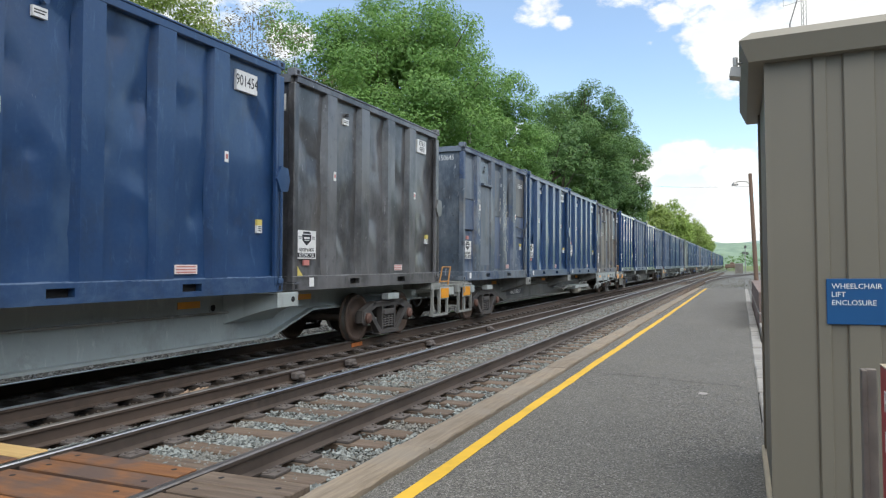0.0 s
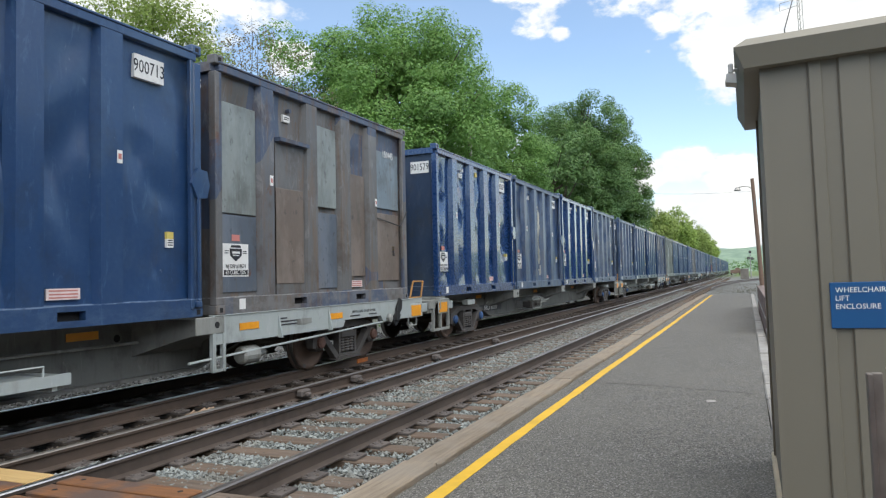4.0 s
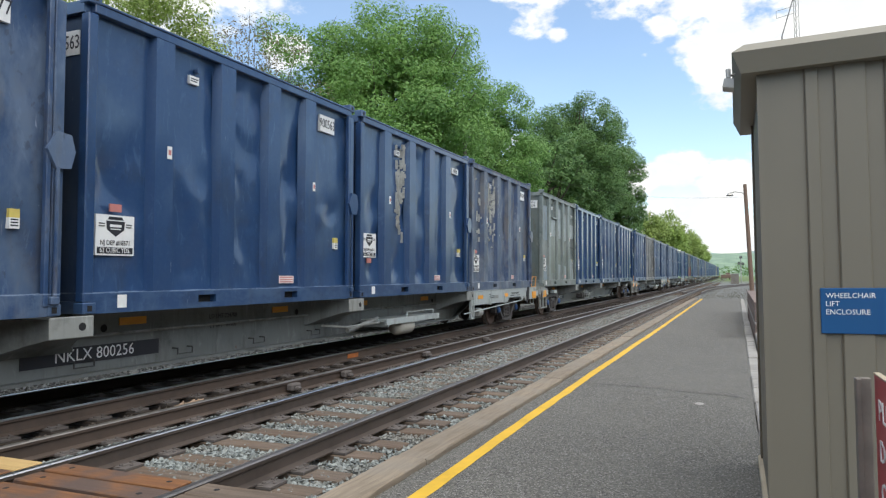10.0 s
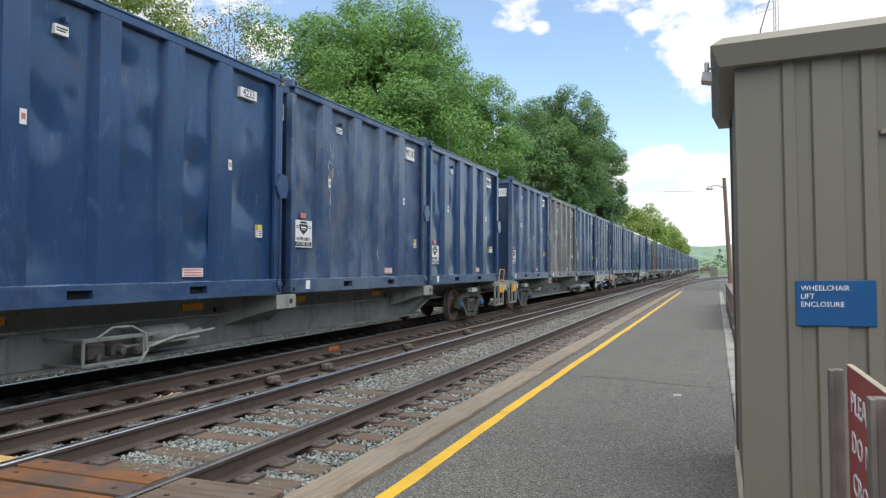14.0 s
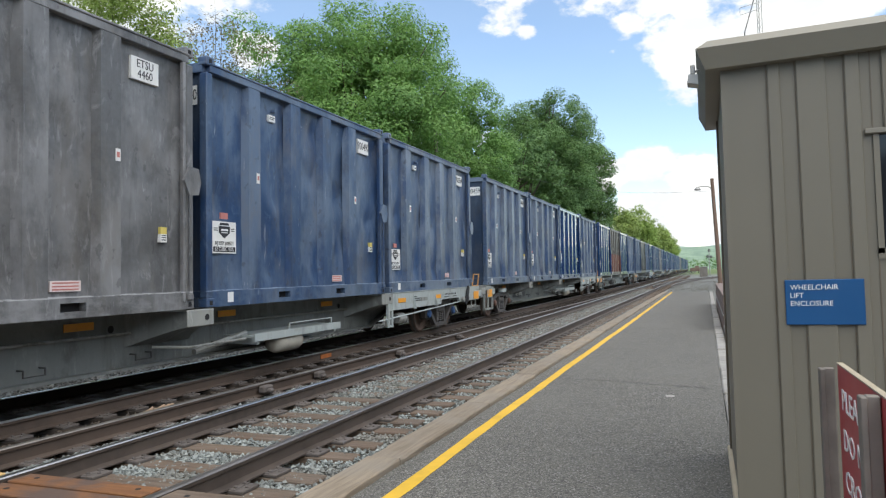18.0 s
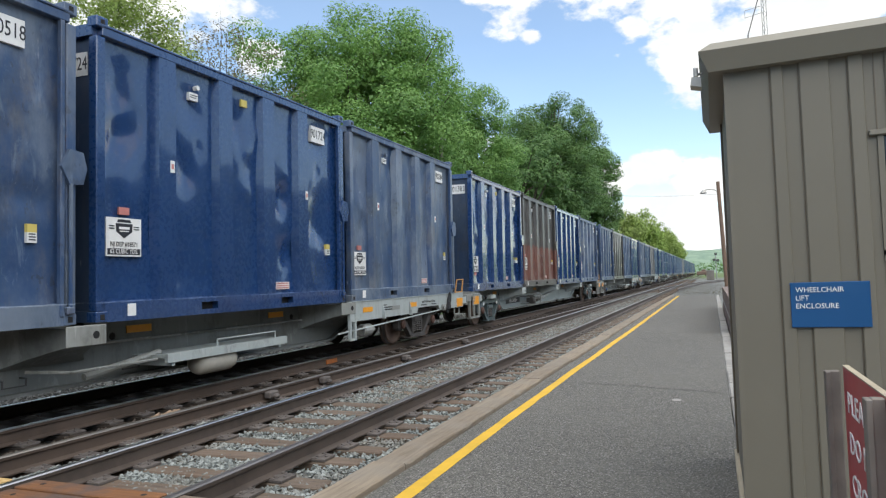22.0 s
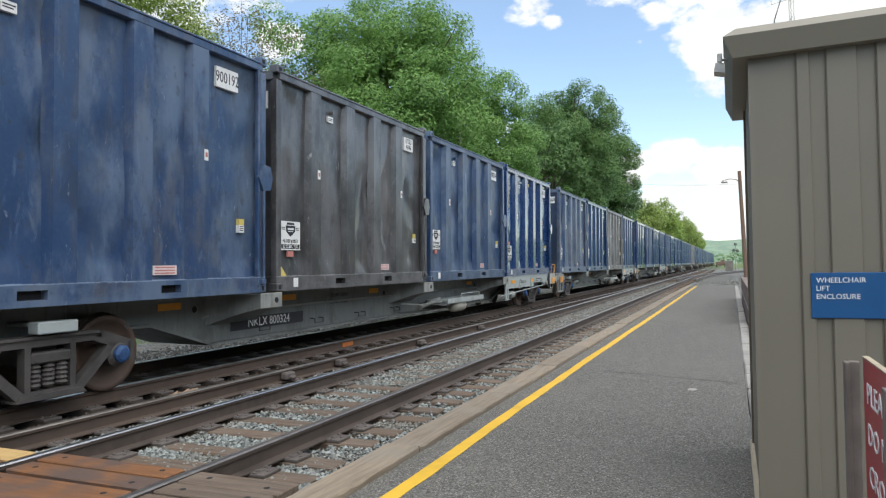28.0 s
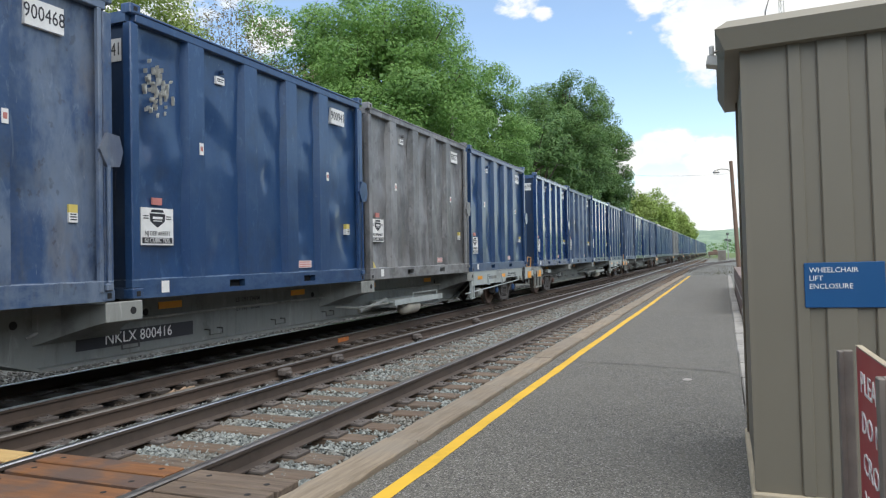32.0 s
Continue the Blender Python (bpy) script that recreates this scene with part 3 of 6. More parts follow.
PATCHES = {"steel": [(0, 1.75, 3.05, 1), (0, 0.25, 0.80, 1), (0, 0.82, 1.73, 3), (1, 1.95, 2.60, 0), (1, 0.5, 1.93, 2), (2, 1.9, 3.1, 0), (2, 0.25, 0.85, 0), (2, 0.87, 1.88, 2), (3, 1.85, 2.95, 0), (3, 0.25, 0.8, 0), (3, 0.82, 1.83, 2), (4, 2.0, 2.6, 0), (4, 0.25, 1.1, 0)],
           "patch": [(0, 1.35, 2.15, 4), (0, 2.17, 3.25, 7), (1, 2.7, 3.3, 1), (1, 0.4, 2.6, 7), (2, 1.85, 3.2, 7), (2, 0.3, 1.83, 4), (3, 0.4, 1.9, 4), (4, 1.3, 1.95, 4), (4, 1.97, 3.2, 5)],
           "rusty": [(0, 0.3, 1.4, 7), (0, 1.42, 3.0, 3), (1, 0.4, 1.9, 6), (2, 1.7, 3.1, 3), (2, 0.3, 1.6, 7), (3, 0.5, 2.4, 6), (4, 1.85, 3.0, 1), (4, 0.4, 1.75, 6)]}
PATCH_MESH = {}


def tag_mesh(y, z, w, h, material):
    return mesh_of(boxes((W - 0.006, W + 0.004, y - w / 2, y + w / 2, z - h / 2, z + h / 2)), "label", material)


# small labels: y, z, width, height, material
TAGS = [(1.13 + 0.08, 1.98, 0.075, 0.16, M_LABEL), (4.35 + 0.10, 1.93, 0.07, 0.15, M_LABEL), (3.36 - 0.35, 3.18, 0.0, 0.0, M_LABEL),
        (0.52, 0.13, 0.13, 0.15, M_LABEL)]
BOXM["tag_print"] = [mesh_of(boxes((W + 0.004, W + 0.0055, y - 0.022, y + 0.022, z - 0.03, z + 0.035)), "print", M_RED) for y, z in ((1.21, 1.98), (4.45, 1.93))]
BOXM["tags"] = [tag_mesh(*t) for t in TAGS if t[2]]


def flush_tag(y, z, w, h, material):
    """A label stuck on the recessed sheet."""
    return mesh_of(boxes((W - 0.16, W - 0.074, y - w / 2, y + w / 2, z - h / 2, z + h / 2)), "label", material)


BOXM["sheet_tags"] = [flush_tag(1.70, 3.04, 0.17, 0.11, M_LABEL), flush_tag(2.82, 3.20, 0.14, 0.11, M_YELLOW_LABEL), flush_tag(5.28, 0.955, 0.11, 0.11, M_LABEL), flush_tag(5.28, 1.055, 0.11, 0.09, M_YELLOW_LABEL)]
BOXM["tag_bars"] = mesh_of(boxes(*[(W - 0.074, W - 0.0725, y0, y1, z, z + 0.014) for y0, y1, z in ((1.63, 1.77, 3.05), (1.63, 1.75, 3.02), (5.24, 5.32, 0.925), (5.24, 5.32, 0.955), (5.24, 5.32, 0.985))]), "print_bars", M_INK)
BOXM["port"] = mesh_of(rods([(W - 0.10, 1.74, 3.17), (W - 0.03, 1.74, 3.17)], 0.035, 12), "fire_port", M_CARGREY)
BOXM["big_label"] = mesh_of(boxes((W - 0.14, W - 0.055, 0.20, 0.74, 0.58, 1.05)), "notice_plate", M_LABEL)
shield = bmesh.new()
prism(shield, [(0.47 - 0.13, 0.98), (0.47 + 0.13, 0.98), (0.47 + 0.12, 0.88), (0.47, 0.80), (0.47 - 0.12, 0.88)], "x", W - 0.055, W - 0.051)
for dz in (0.94, 0.91):
    box(shield, W - 0.055, W - 0.051, 0.24, 0.32, dz, dz + 0.012)
    box(shield, W - 0.055, W - 0.051, 0.62, 0.70, dz, dz + 0.012)
prism(shield, [(0.47 - 0.11, 0.995), (0.47 + 0.11, 0.995), (0.47 + 0.09, 1.03), (0.47 - 0.09, 1.03)], "x", W - 0.055, W - 0.051)
BOXM["shield"] = mesh_of(shield, "shield_emblem", M_INK)
BOXM["shield_bars"] = mesh_of(boxes((W - 0.0512, W - 0.049, 0.39, 0.55, 0.91, 0.94), (W - 0.0512, W - 0.049, 0.40, 0.54, 0.88, 0.892)), "emblem_bars", M_LABEL)
BOXM["black_band"] = mesh_of(boxes((W - 0.055, W - 0.0525, 0.22, 0.72, 0.60, 0.675)), "black_band", M_INK)
BOXM["red_tag"] = mesh_of(boxes((W - 0.085, W - 0.06, 0.39, 0.55, 1.09, 1.18)), "red_notice", M_RED)
BOXM["side_plate"] = mesh_of(boxes((W - 0.14, W - 0.05, 4.72, 5.18, 2.95, 3.24)), "number_plate", M_LABEL)
BOXM["end_plate"] = mesh_of(boxes((0.55, 1.03, 0.058, 0.075, 2.93, 3.21)), "number_plate", M_LABEL)
BOXM["small_side_plate"] = mesh_of(boxes((W - 0.14, W - 0.066, 4.75, 5.15, 3.02, 3.17)), "number_plate", M_LABEL)
BOXM["small_end_plate"] = mesh_of(boxes((0.59, 0.99, 0.058, 0.075, 2.99, 3.15)), "number_plate", M_LABEL)
BOXM["end_tag"] = mesh_of(boxes((-0.12, 0.16, 0.058, 0.075, 1.70, 1.80)), "label", M_LABEL)
red_bars = bmesh.new()
box(red_bars, W - 0.085, W - 0.062, 3.58, 3.98, 0.30, 0.42)
BOXM["red_label"] = mesh_of(red_bars, "warning_label", plain("pink_white_vinyl", (0.70, 0.60, 0.58), 0.5, vary=0.2, scale=30))
BOXM["red_bars"] = mesh_of(boxes(*[(W - 0.062, W - 0.059, 3.61, 3.95, z, z + 0.016) for z in (0.315, 0.35, 0.388)]), "warning_bars", M_RED)
BOXM["yellow_corner"] = mesh_of(prism(bmesh.new(), [(0.09, 0.24), (0.34, 0.24), (0.09, 0.50)], "x", W - 0.06, W - 0.05), "yellow_corner", M_YELLOW_LABEL)


def splash(seed, y, z, w, h, heavy=1):
    """Spilt paint: ragged runs and flecks; heavy ones run together into a splat."""
    rnd = random.Random(seed)
    bm = bmesh.new()
    for k in range(int(heavy) * 3 if heavy > 1 else 0):
        f = k / (3 * heavy - 1)
        cy, cz = y + rnd.gauss(0, w * 0.16) + 0.06 * (f - 0.5), z + h * (f - 0.5) * 0.8
        ry, rz = w * (0.55 - 0.4 * f) * rnd.uniform(0.7, 1.2), h * rnd.uniform(0.06, 0.16)
        outline = []
        for i in range(18):
            a = 2 * math.pi * i / 18
            q = 1 + 0.45 * noise.noise(Vector((math.cos(a) * 1.7, math.sin(a) * 1.7, seed + k * 3.1)))
            outline.append((cy + ry * q * math.cos(a), cz + rz * q * math.sin(a)))
        prism(bm, outline, "x", W - 0.14, W - 0.074 + 0.0004 * k)
    for k in range(min(64, int(24 + 130 * w))):
        yy = y + rnd.gauss(0, w * 0.26)
        top = z + rnd.gauss(0.1 * h, h * 0.26)
        low = max(0.26, top - abs(rnd.gauss(0.0, min(0.12, h * 0.08))) - 0.015)
        if top < low + 0.02 or top > HH - 0.15:
            continue
        half = abs(rnd.gauss(0, 0.0045)) + 0.0012
        mid = (top + low) / 2 + rnd.uniform(-0.3, 0.3) * (top - low)
        lean = rnd.uniform(-0.01, 0.01)
        outline = [(yy - half * 0.3 + lean, top), (yy - half, mid), (yy - half * 0.2, low), (yy + half * 0.3, low + 0.01), (yy + half * 0.8, mid + 0.02), (yy + half * 0.2 + lean, top - 0.01)]
        on_rib = any(abs(yy - c) < 0.13 for c in RIBS)
        x = W - 0.004 if on_rib else W - 0.085
        prism(bm, outline, "x", x - 0.04, x + (0.002 if on_rib else 0.022))
    return bm


M_SPLASH = plain("dried_white_paint", (0.48, 0.48, 0.44), 0.7, vary=0.4, scale=14)
WORDS = {"new": "glossy dark blue steel waste container on a flat car", "blue": "dark blue ribbed steel waste container on a flat car",
         "weathered": "heavily weathered blue steel container streaked grey and brown",
         "scuffed": "dark blue steel waste container flecked with pale scrapes",
         "worn": "scuffed dark blue steel waste container with white scrapes", "dull": "chalky faded blue-grey steel waste container",
         "black": "charcoal black ribbed steel waste container, lightly scuffed", "grey": "weathered dark grey ribbed steel waste container",
         "brown": "grey-brown waste container with red primer showing below", "patch": "patched blue and grey waste container with side hatch",
         "steel": "pale grey patched waste container with side hatch", "rusty": "rust-stained grey waste container with side hatch"}


def container(paint, number, seed, full=True, marks=()):
    pm = PAINTS[paint]
    ob = thing("waste_container", WORDS[paint], "freight container", "containers on the train")

    def p(name, key, at=None, material=None):
        me = BOXM[key] if isinstance(key, str) or isinstance(key, tuple) else key
        o = part(name, me, material or pm, ob)
        if at:
            o.location = at
        return o
    old = paint in ("patch", "steel", "rusty")
    p("side_panel", ("side", (seed * 7) % 9 if full else "far"))
    p("side_panel", "far_side")
    for y in RIBS:
        p("side_rib", "rib", (0, y, 0))
    for x in (-W + 0.065, W - 0.065):
        for y in (0.066, L - 0.066):
            p("corner_post", "post", (x, y, 0))
    for key in ("bottom_rail", "far_bottom_rail", "top_rail", "far_top_rail", "roof"):
        p(key.replace("far_", ""), key)
    p("floor_pan", "floor", material=M_DARK)
    end_paint = GRIMED_SHADED if paint in ("new", "blue", "worn", "dull", "scuffed", "weathered") else pm
    p("end_wall", "end", None, end_paint)
    p("tailgate", "door")
    p("end_rail", "end_rail", None, end_paint)
    p("end_rail", "end_rail", (0, 0, HH - 0.12))
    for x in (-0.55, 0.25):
        p("end_rib", "end_rib", (x, 0, 0), end_paint)
    if not full:
        p("notice_plate", "big_label", material=M_LABEL)
        p("number_plate", "side_plate", material=M_LABEL)
        return ob
    for x in (-W + 0.072, W - 0.072):
        for y in (0.08, L - 0.08):
            for z in (0, HH - 0.025):
                c = p("corner_casting", "casting", (x, y, z))
                if x > 0:
                    part("casting_hole", BOXM["hole"], M_DARK, c)
    p("door_seam", "door_edge")
    if not old:
        p("hinge_lug", "lug")
        p("locking_bar", "bar")
        p("bar_foot", "bar_foot")
    else:
        p("side_hatch", "hatch")
        p("chain", "strap", None, M_CABLE)
        for bay, z0, z1, c in PATCHES[paint]:
            key = (bay, z0, z1)
            if key not in PATCH_MESH:
                out = W - 0.034 if bay == 1 and z0 < 2.6 else W - 0.074
                PATCH_MESH[key] = mesh_of(boxes((W - 0.10, out, BAYS[bay][0], BAYS[bay][1], z0, z1), bevel=0.006), "patch_plate", PLATE_PAINT[c])
            part("patch_plate", PATCH_MESH[key], PLATE_PAINT[c], ob)
    for y in POCKETS:
        p("fork_pocket", "pocket", (0, y, 0), M_DARK)
    for me in BOXM["tags"] + BOXM["sheet_tags"]:
        if me is not BOXM["sheet_tags"][1] or paint == "new":
            p("label", me, None, me.materials[0])
    for me in BOXM["tag_print"]:
        p("print", me, None, M_RED)
    tagged(p("print_bars", "tag_bars", None, M_INK), kind="stuff")
    p("fire_port", "port", None, M_LABEL if paint == "new" else pm)
    lift = (0.0, 0.08, 0.20, -0.06)[seed % 4]
    if "bare" not in marks:
        plate = p("notice_plate", "big_label", (-0.015, 0, lift), M_LABEL)
        part("shield_emblem", BOXM["shield"], M_INK, plate)
        part("emblem_bars", BOXM["shield_bars"], M_LABEL, plate)
        band = part("black_band", BOXM["black_band"], M_INK, plate)
        for row, z, ink in (("NJ DEP #18571", 0.725, M_INK), ("62 CUBIC YDS.", 0.638, M_LABEL)):
            o = part("lettering", text_mesh(row, 0.060, "side", 0.80), ink, plate)
            o.location = (W - 0.051, 0.47, z)
        p("red_notice", "red_tag", (-0.008, 0, lift - (0.62 if "low" in marks else 0.0)), M_RED)
    lab = p("warning_label", "red_label", None, BOXM["red_label"].materials[0])
    part("warning_bars", BOXM["red_bars"], M_RED, lab)
    p("label", "end_tag", None, M_LABEL)
    if paint in ("black", "grey", "brown"):
        p("yellow_corner", "yellow_corner", None, M_YELLOW_LABEL)
    if old:
        o = part("lettering", text_mesh(number, 0.14, "side", 0.8), M_LABEL, ob)
        o.location = (W - 0.05, 5.05, 2.95)
        if paint == "steel":
            plate = p("number_plate", "end_plate", None, M_LABEL)
            for row, z in (("AWIU", 3.14), (number, 3.00)):
                o = part("lettering", text_mesh(row, 0.105, "end", 0.85), M_INK, plate)
                o.location = (0.79, 0.056, z)
        else:
            o = part("lettering", text_mesh(number, 0.14, "end", 0.8), M_LABEL, ob)
            o.location = (0.72, 0.062, 3.22)
    else:
        for key, axis, at in (("side_plate", "side", (W - 0.048, 4.95, 3.095)), ("end_plate", "end", (0.79, 0.056, 3.07))):
            if "stencil" in marks:
                plate = p("number_plate", "small_" + key, None, M_LABEL)
                o = part("lettering", text_mesh(number, 0.125, axis, 0.82), M_INK, plate)
                o.location = (at[0] - 0.016 * (axis == "side"), at[1], at[2])
                continue
            plate = p("number_plate", key, (-0.018, 0, 0) if axis == "side" else None, M_LABEL)
            if len(number) == 4 and paint != "blue":
                for row, dz in (("ETSU", 0.065), (number, -0.065)):
                    o = part("lettering", text_mesh(row, 0.11, axis, 0.85), M_INK, plate)
                    o.location = (at[0], at[1], at[2] + dz)
                continue
            o = part("lettering", text_mesh(number, 0.165, axis, 0.72), M_INK, plate)
            o.location = at
    for k, mark in enumerate(marks):
        if isinstance(mark, tuple):
            tagged(part("paint_splash", splash(seed * 5 + k, *mark), M_SPLASH, ob, "dried white paint runs"), kind="stuff")
    return ob


# ---- flat car ----
CARM = {}


def bar_between(bm, a, b, half, x0, x1):
    (ya, za), (yb, zb) = a, b
    d = Vector((yb - ya, zb - za)).normalized()
    n = Vector((-d.y, d.x)) * half
    e = d * half * 0.6
    prism(bm, [(ya - e.x + n.x, za - e.y + n.y), (ya - e.x - n.x, za - e.y - n.y), (yb + e.x - n.x, zb + e.y - n.y), (yb + e.x + n.x, zb + e.y + n.y)], "x", x0, x1)


fr = bmesh.new()
for a, b, half in (((-1.04, 0.56), (-0.62, 0.70), 0.070), ((-0.62, 0.71), (0.62, 0.71), 0.048), ((0.62, 0.70), (1.04, 0.56), 0.070),
                   ((-0.80, 0.58), (-0.36, 0.16), 0.052), ((-0.36, 0.14), (0.36, 0.14), 0.052), ((0.36, 0.16), (0.80, 0.58), 0.052),
                   ((-0.27, 0.16), (-0.27, 0.68), 0.034), ((0.27, 0.16), (0.27, 0.68), 0.034), ((-1.06, 0.58), (-1.08, 0.40), 0.045), ((1.06, 0.58), (1.08, 0.40), 0.045)):
    bar_between(fr, a, b, half, 0.93, 1.05)
prism(fr, [(-0.42, 0.10), (0.42, 0.10), (0.36, 0.16), (-0.36, 0.16)], "x", 0.90, 1.09)
prism(fr, [(-0.6, 0.745), (0.6, 0.745), (0.6, 0.775), (-0.6, 0.775)], "x", 0.90, 1.08)
CARM["side_frame"] = mesh_of(fr, "side_frame", M_BOGIE)
sp = bmesh.new()
for y in (-0.16, 0.0, 0.16):
    prof = [(0.0, 0.22)] + [(0.075 if i % 2 else 0.055, 0.22 + i * 0.0245) for i in range(11)] + [(0.0, 0.47)]
    lathe(sp, [(max(r, 0.001), w) for r, w in prof], "z", 10, (0.99, y, 0))
CARM["disc"] = mesh_of(rods([(1.05, 0, 0.66), (1.054, 0, 0.66)], 0.055, 16), "stencil_disc", M_LABEL)
CARM["springs"] = mesh_of(sp, "spring_nest", M_BOGIE)
CARM["bolster_end"] = mesh_of(boxes((0.90, 1.07, -0.235, 0.235, 0.475, 0.60), bevel=0.02), "bolster_end", M_BOGIE)
CARM["side_bearing"] = mesh_of(boxes((0.48, 1.16, -0.12, 0.12, 0.86, 0.90), (1.0, 1.17, -0.24, 0.24, 0.80, 0.93), bevel=0.012), "side_bearing", M_CARGREY)
CARM["bolster"] = mesh_of(boxes((-0.9, 0.9, -0.2, 0.2, 0.42, 0.72), bevel=0.03), "bolster", M_BOGIE)
cap = bmesh.new()
lathe(cap, [(0.16, 0.86), (0.16, 1.02), (0.12, 1.06)], "x", 16, (0, 0, 0.46))
CARM["bearing"] = mesh_of(cap, "axle_box", M_BOGIE)
cap = bmesh.new()
lathe(cap, [(0.105, 1.05), (0.105, 1.10), (0.07, 1.125), (0.03, 1.13)], "x", 14, (0, 0, 0.46))
CARM["cap"] = mesh_of(cap, "bearing_cap", M_BLUECAP)
wh = bmesh.new()
lathe(wh, [(0.09, 0.86), (0.12, 0.855), (0.14, 0.80), (0.36, 0.775), (0.385, 0.83), (0.455, 0.835), (0.46, 0.82), (0.463, 0.735), (0.49, 0.715), (0.485, 0.695), (0.40, 0.69), (0.37, 0.73), (0.14, 0.73), (0.10, 0.69)], "x", 36)
CARM["wheel"] = mesh_of(wh, "wheel", M_WHEEL, True)
CARM["tread"] = mesh_of(lathe(bmesh.new(), [(0.4615, 0.815), (0.4635, 0.74)], "x", 36, capped=False), "tread", M_TREAD)
CARM["axle"] = mesh_of(rods([(-0.9, 0, 0), (0.9, 0, 0)], 0.08, 12), "axle", M_WHEEL)
mark = boxes((0.838, 0.842, -0.04, 0.04, 0.39, 0.45))
CARM["chalk"] = mesh_of(mark, "chalk_mark", M_BOGIE)

END = 24.55
prof = [(-0.55, 1.06), (-0.55, 0.72), (4.1, 0.72), (5.3, 0.34), (18.4, 0.34), (19.6, 0.72), (END, 0.72), (END, 1.06)]
CARM["spine"] = mesh_of(prism(bmesh.new(), prof, "x", -0.50, 0.50), "centre_sill", M_CARSPINE)
fl = bmesh.new()
for ya, za, yb, zb in ((-0.55, 0.70, 4.1, 0.70), (4.1, 0.70, 5.3, 0.32), (5.3, 0.32, 18.4, 0.32), (18.4, 0.32, 19.6, 0.70), (19.6, 0.70, END, 0.70)):
    bar_between(fl, (ya, za), (yb, zb), 0.018, -0.62, 0.62)
CARM["flange"] = mesh_of(fl, "bottom_flange", M_CARSPINE)
arm = bmesh.new()
rings = [[arm.verts.new((x, y, z)) for y, z in ((-h, lo), (h, lo), (h, 1.06), (-h, 1.06))] for x, h, lo in ((0.50, 0.62, 0.60), (0.72, 0.42, 0.70), (1.0, 0.28, 0.80), (1.24, 0.21, 0.86))]
for a, b in zip(rings, rings[1:]):
    for i in range(4):
        arm.faces.new((a[i], a[(i + 1) % 4], b[(i + 1) % 4], b[i]))
arm.faces.new(rings[0][::-1])
arm.faces.new(rings[-1])
bmesh.ops.recalc_face_normals(arm, faces=arm.faces[:])
CARM["arm"] = mesh_of(arm, "support_arm", M_CARGREY)
CARM["arm_cap"] = mesh_of(boxes((1.235, 1.262, -0.27, 0.27, 0.85, 1.085), bevel=0.01), "arm_cap", M_CARGREY)
CARM["arm_hole"] = mesh_of(rods([(1.255, 0.12, 0.97), (1.266, 0.12, 0.97)], 0.045, 14), "arm_hole", M_DARK)
CARM["reflector"] = mesh_of(boxes((0.505, 0.515, -0.22, 0.22, 0.88, 0.98)), "reflector", M_ORANGE)
grab = rods([(0.50, -0.14, 0.50), (0.60, -0.14, 0.50), (0.60, -0.14, 0.42), (0.60, 0.14, 0.42), (0.60, 0.14, 0.50), (0.50, 0.14, 0.50)], 0.012, 6)
CARM["grab"] = mesh_of(grab, "grab_iron", M_CABLE)
CARM["pipe"] = mesh_of(rods([(0.50, 5.2, 0.70), (0.545, 5.4, 0.78), (0.545, 12.0, 0.79), (0.545, 18.2, 0.78), (0.50, 18.4, 0.70)], 0.02, 7), "train_pipe", M_CARDULL)
CARM["web_hole"] = mesh_of(rods([(0.495, 0, 0.86), (0.506, 0, 0.86)], 0.05, 12), "web_hole", M_DARK)
CARM["web_rim"] = mesh_of(rods([(0.495, 0, 0.86), (0.503, 0, 0.86)], 0.08, 14), "hole_rim", M_CARSPINE)
CARM["plate"] = mesh_of(boxes((0.503, 0.508, -1.0, 1.0, 0.46, 0.66)), "number_panel", M_INK)
step = bmesh.new()
for z in (0.98, 0.30):
    box(step, 1.16, 1.25, -0.30, 0.62, z, z + 0.05)
for y in (-0.30, 0.10, 0.56):
    box(step, 1.19, 1.25, y, y + 0.055, 0.32, 1.0)
CARM["step"] = mesh_of(step, "sill_step", M_CARDULL)
short = rods([(1.2, 0.0, 0.70), (1.2, 0.0, 0.52), (1.2, 0.38, 0.52), (1.2, 0.38, 0.70)], 0.022, 6)
CARM["short_step"] = mesh_of(short, "hanging_step", M_CARDULL)
CARM["end_beam"] = mesh_of(boxes((-1.25, 1.25, -0.55, -0.18, 0.82, 1.02), (-1.2, 1.2, -0.50, -0.30, 0.72, 0.82), bevel=0.01), "end_beam", M_CARDULL)
CARM["end_rest"] = mesh_of(boxes((-1.24, 1.24, -0.12, 0.40, 0.93, 1.085), bevel=0.01), "end_rest", M_CARDULL)
CARM["panel"] = mesh_of(boxes((1.255, 1.275, 0.0, 0.44, 0.72, 0.95)), "orange_panel", M_ORANGE)
CARM["panel_frame"] = mesh_of(boxes((1.235, 1.258, -0.03, 0.47, 0.69, 0.98), (1.235, 1.26, 0.50, 0.80, 0.78, 0.97), bevel=0.008), "panel_frame", M_CARGREY)
rail = rods([(1.20, 0.0, 1.0), (1.20, 0.21, 1.46), (1.20, 0.70, 1.46), (1.20, 0.55, 1.0)], 0.022, 8)
CARM["handrail"] = mesh_of(rail, "handrail", M_HANDRAIL)
cp = bmesh.new()
box(cp, -0.14, 0.14, -0.95, -0.5, 0.76, 0.98, bevel=0.03)
CARM["coupler"] = mesh_of(cp, "coupler", M_BOGIE)
hose = [(0.35, -0.5, 0.75)] + [(0.35 - 0.02 * i, -0.5 - 0.06 * i, 0.75 - 0.30 * math.sin(math.pi * i / 7)) for i in range(1, 7)]
CARM["hose"] = mesh_of(rods(hose, 0.025, 8), "air_hose", M_BLACK)
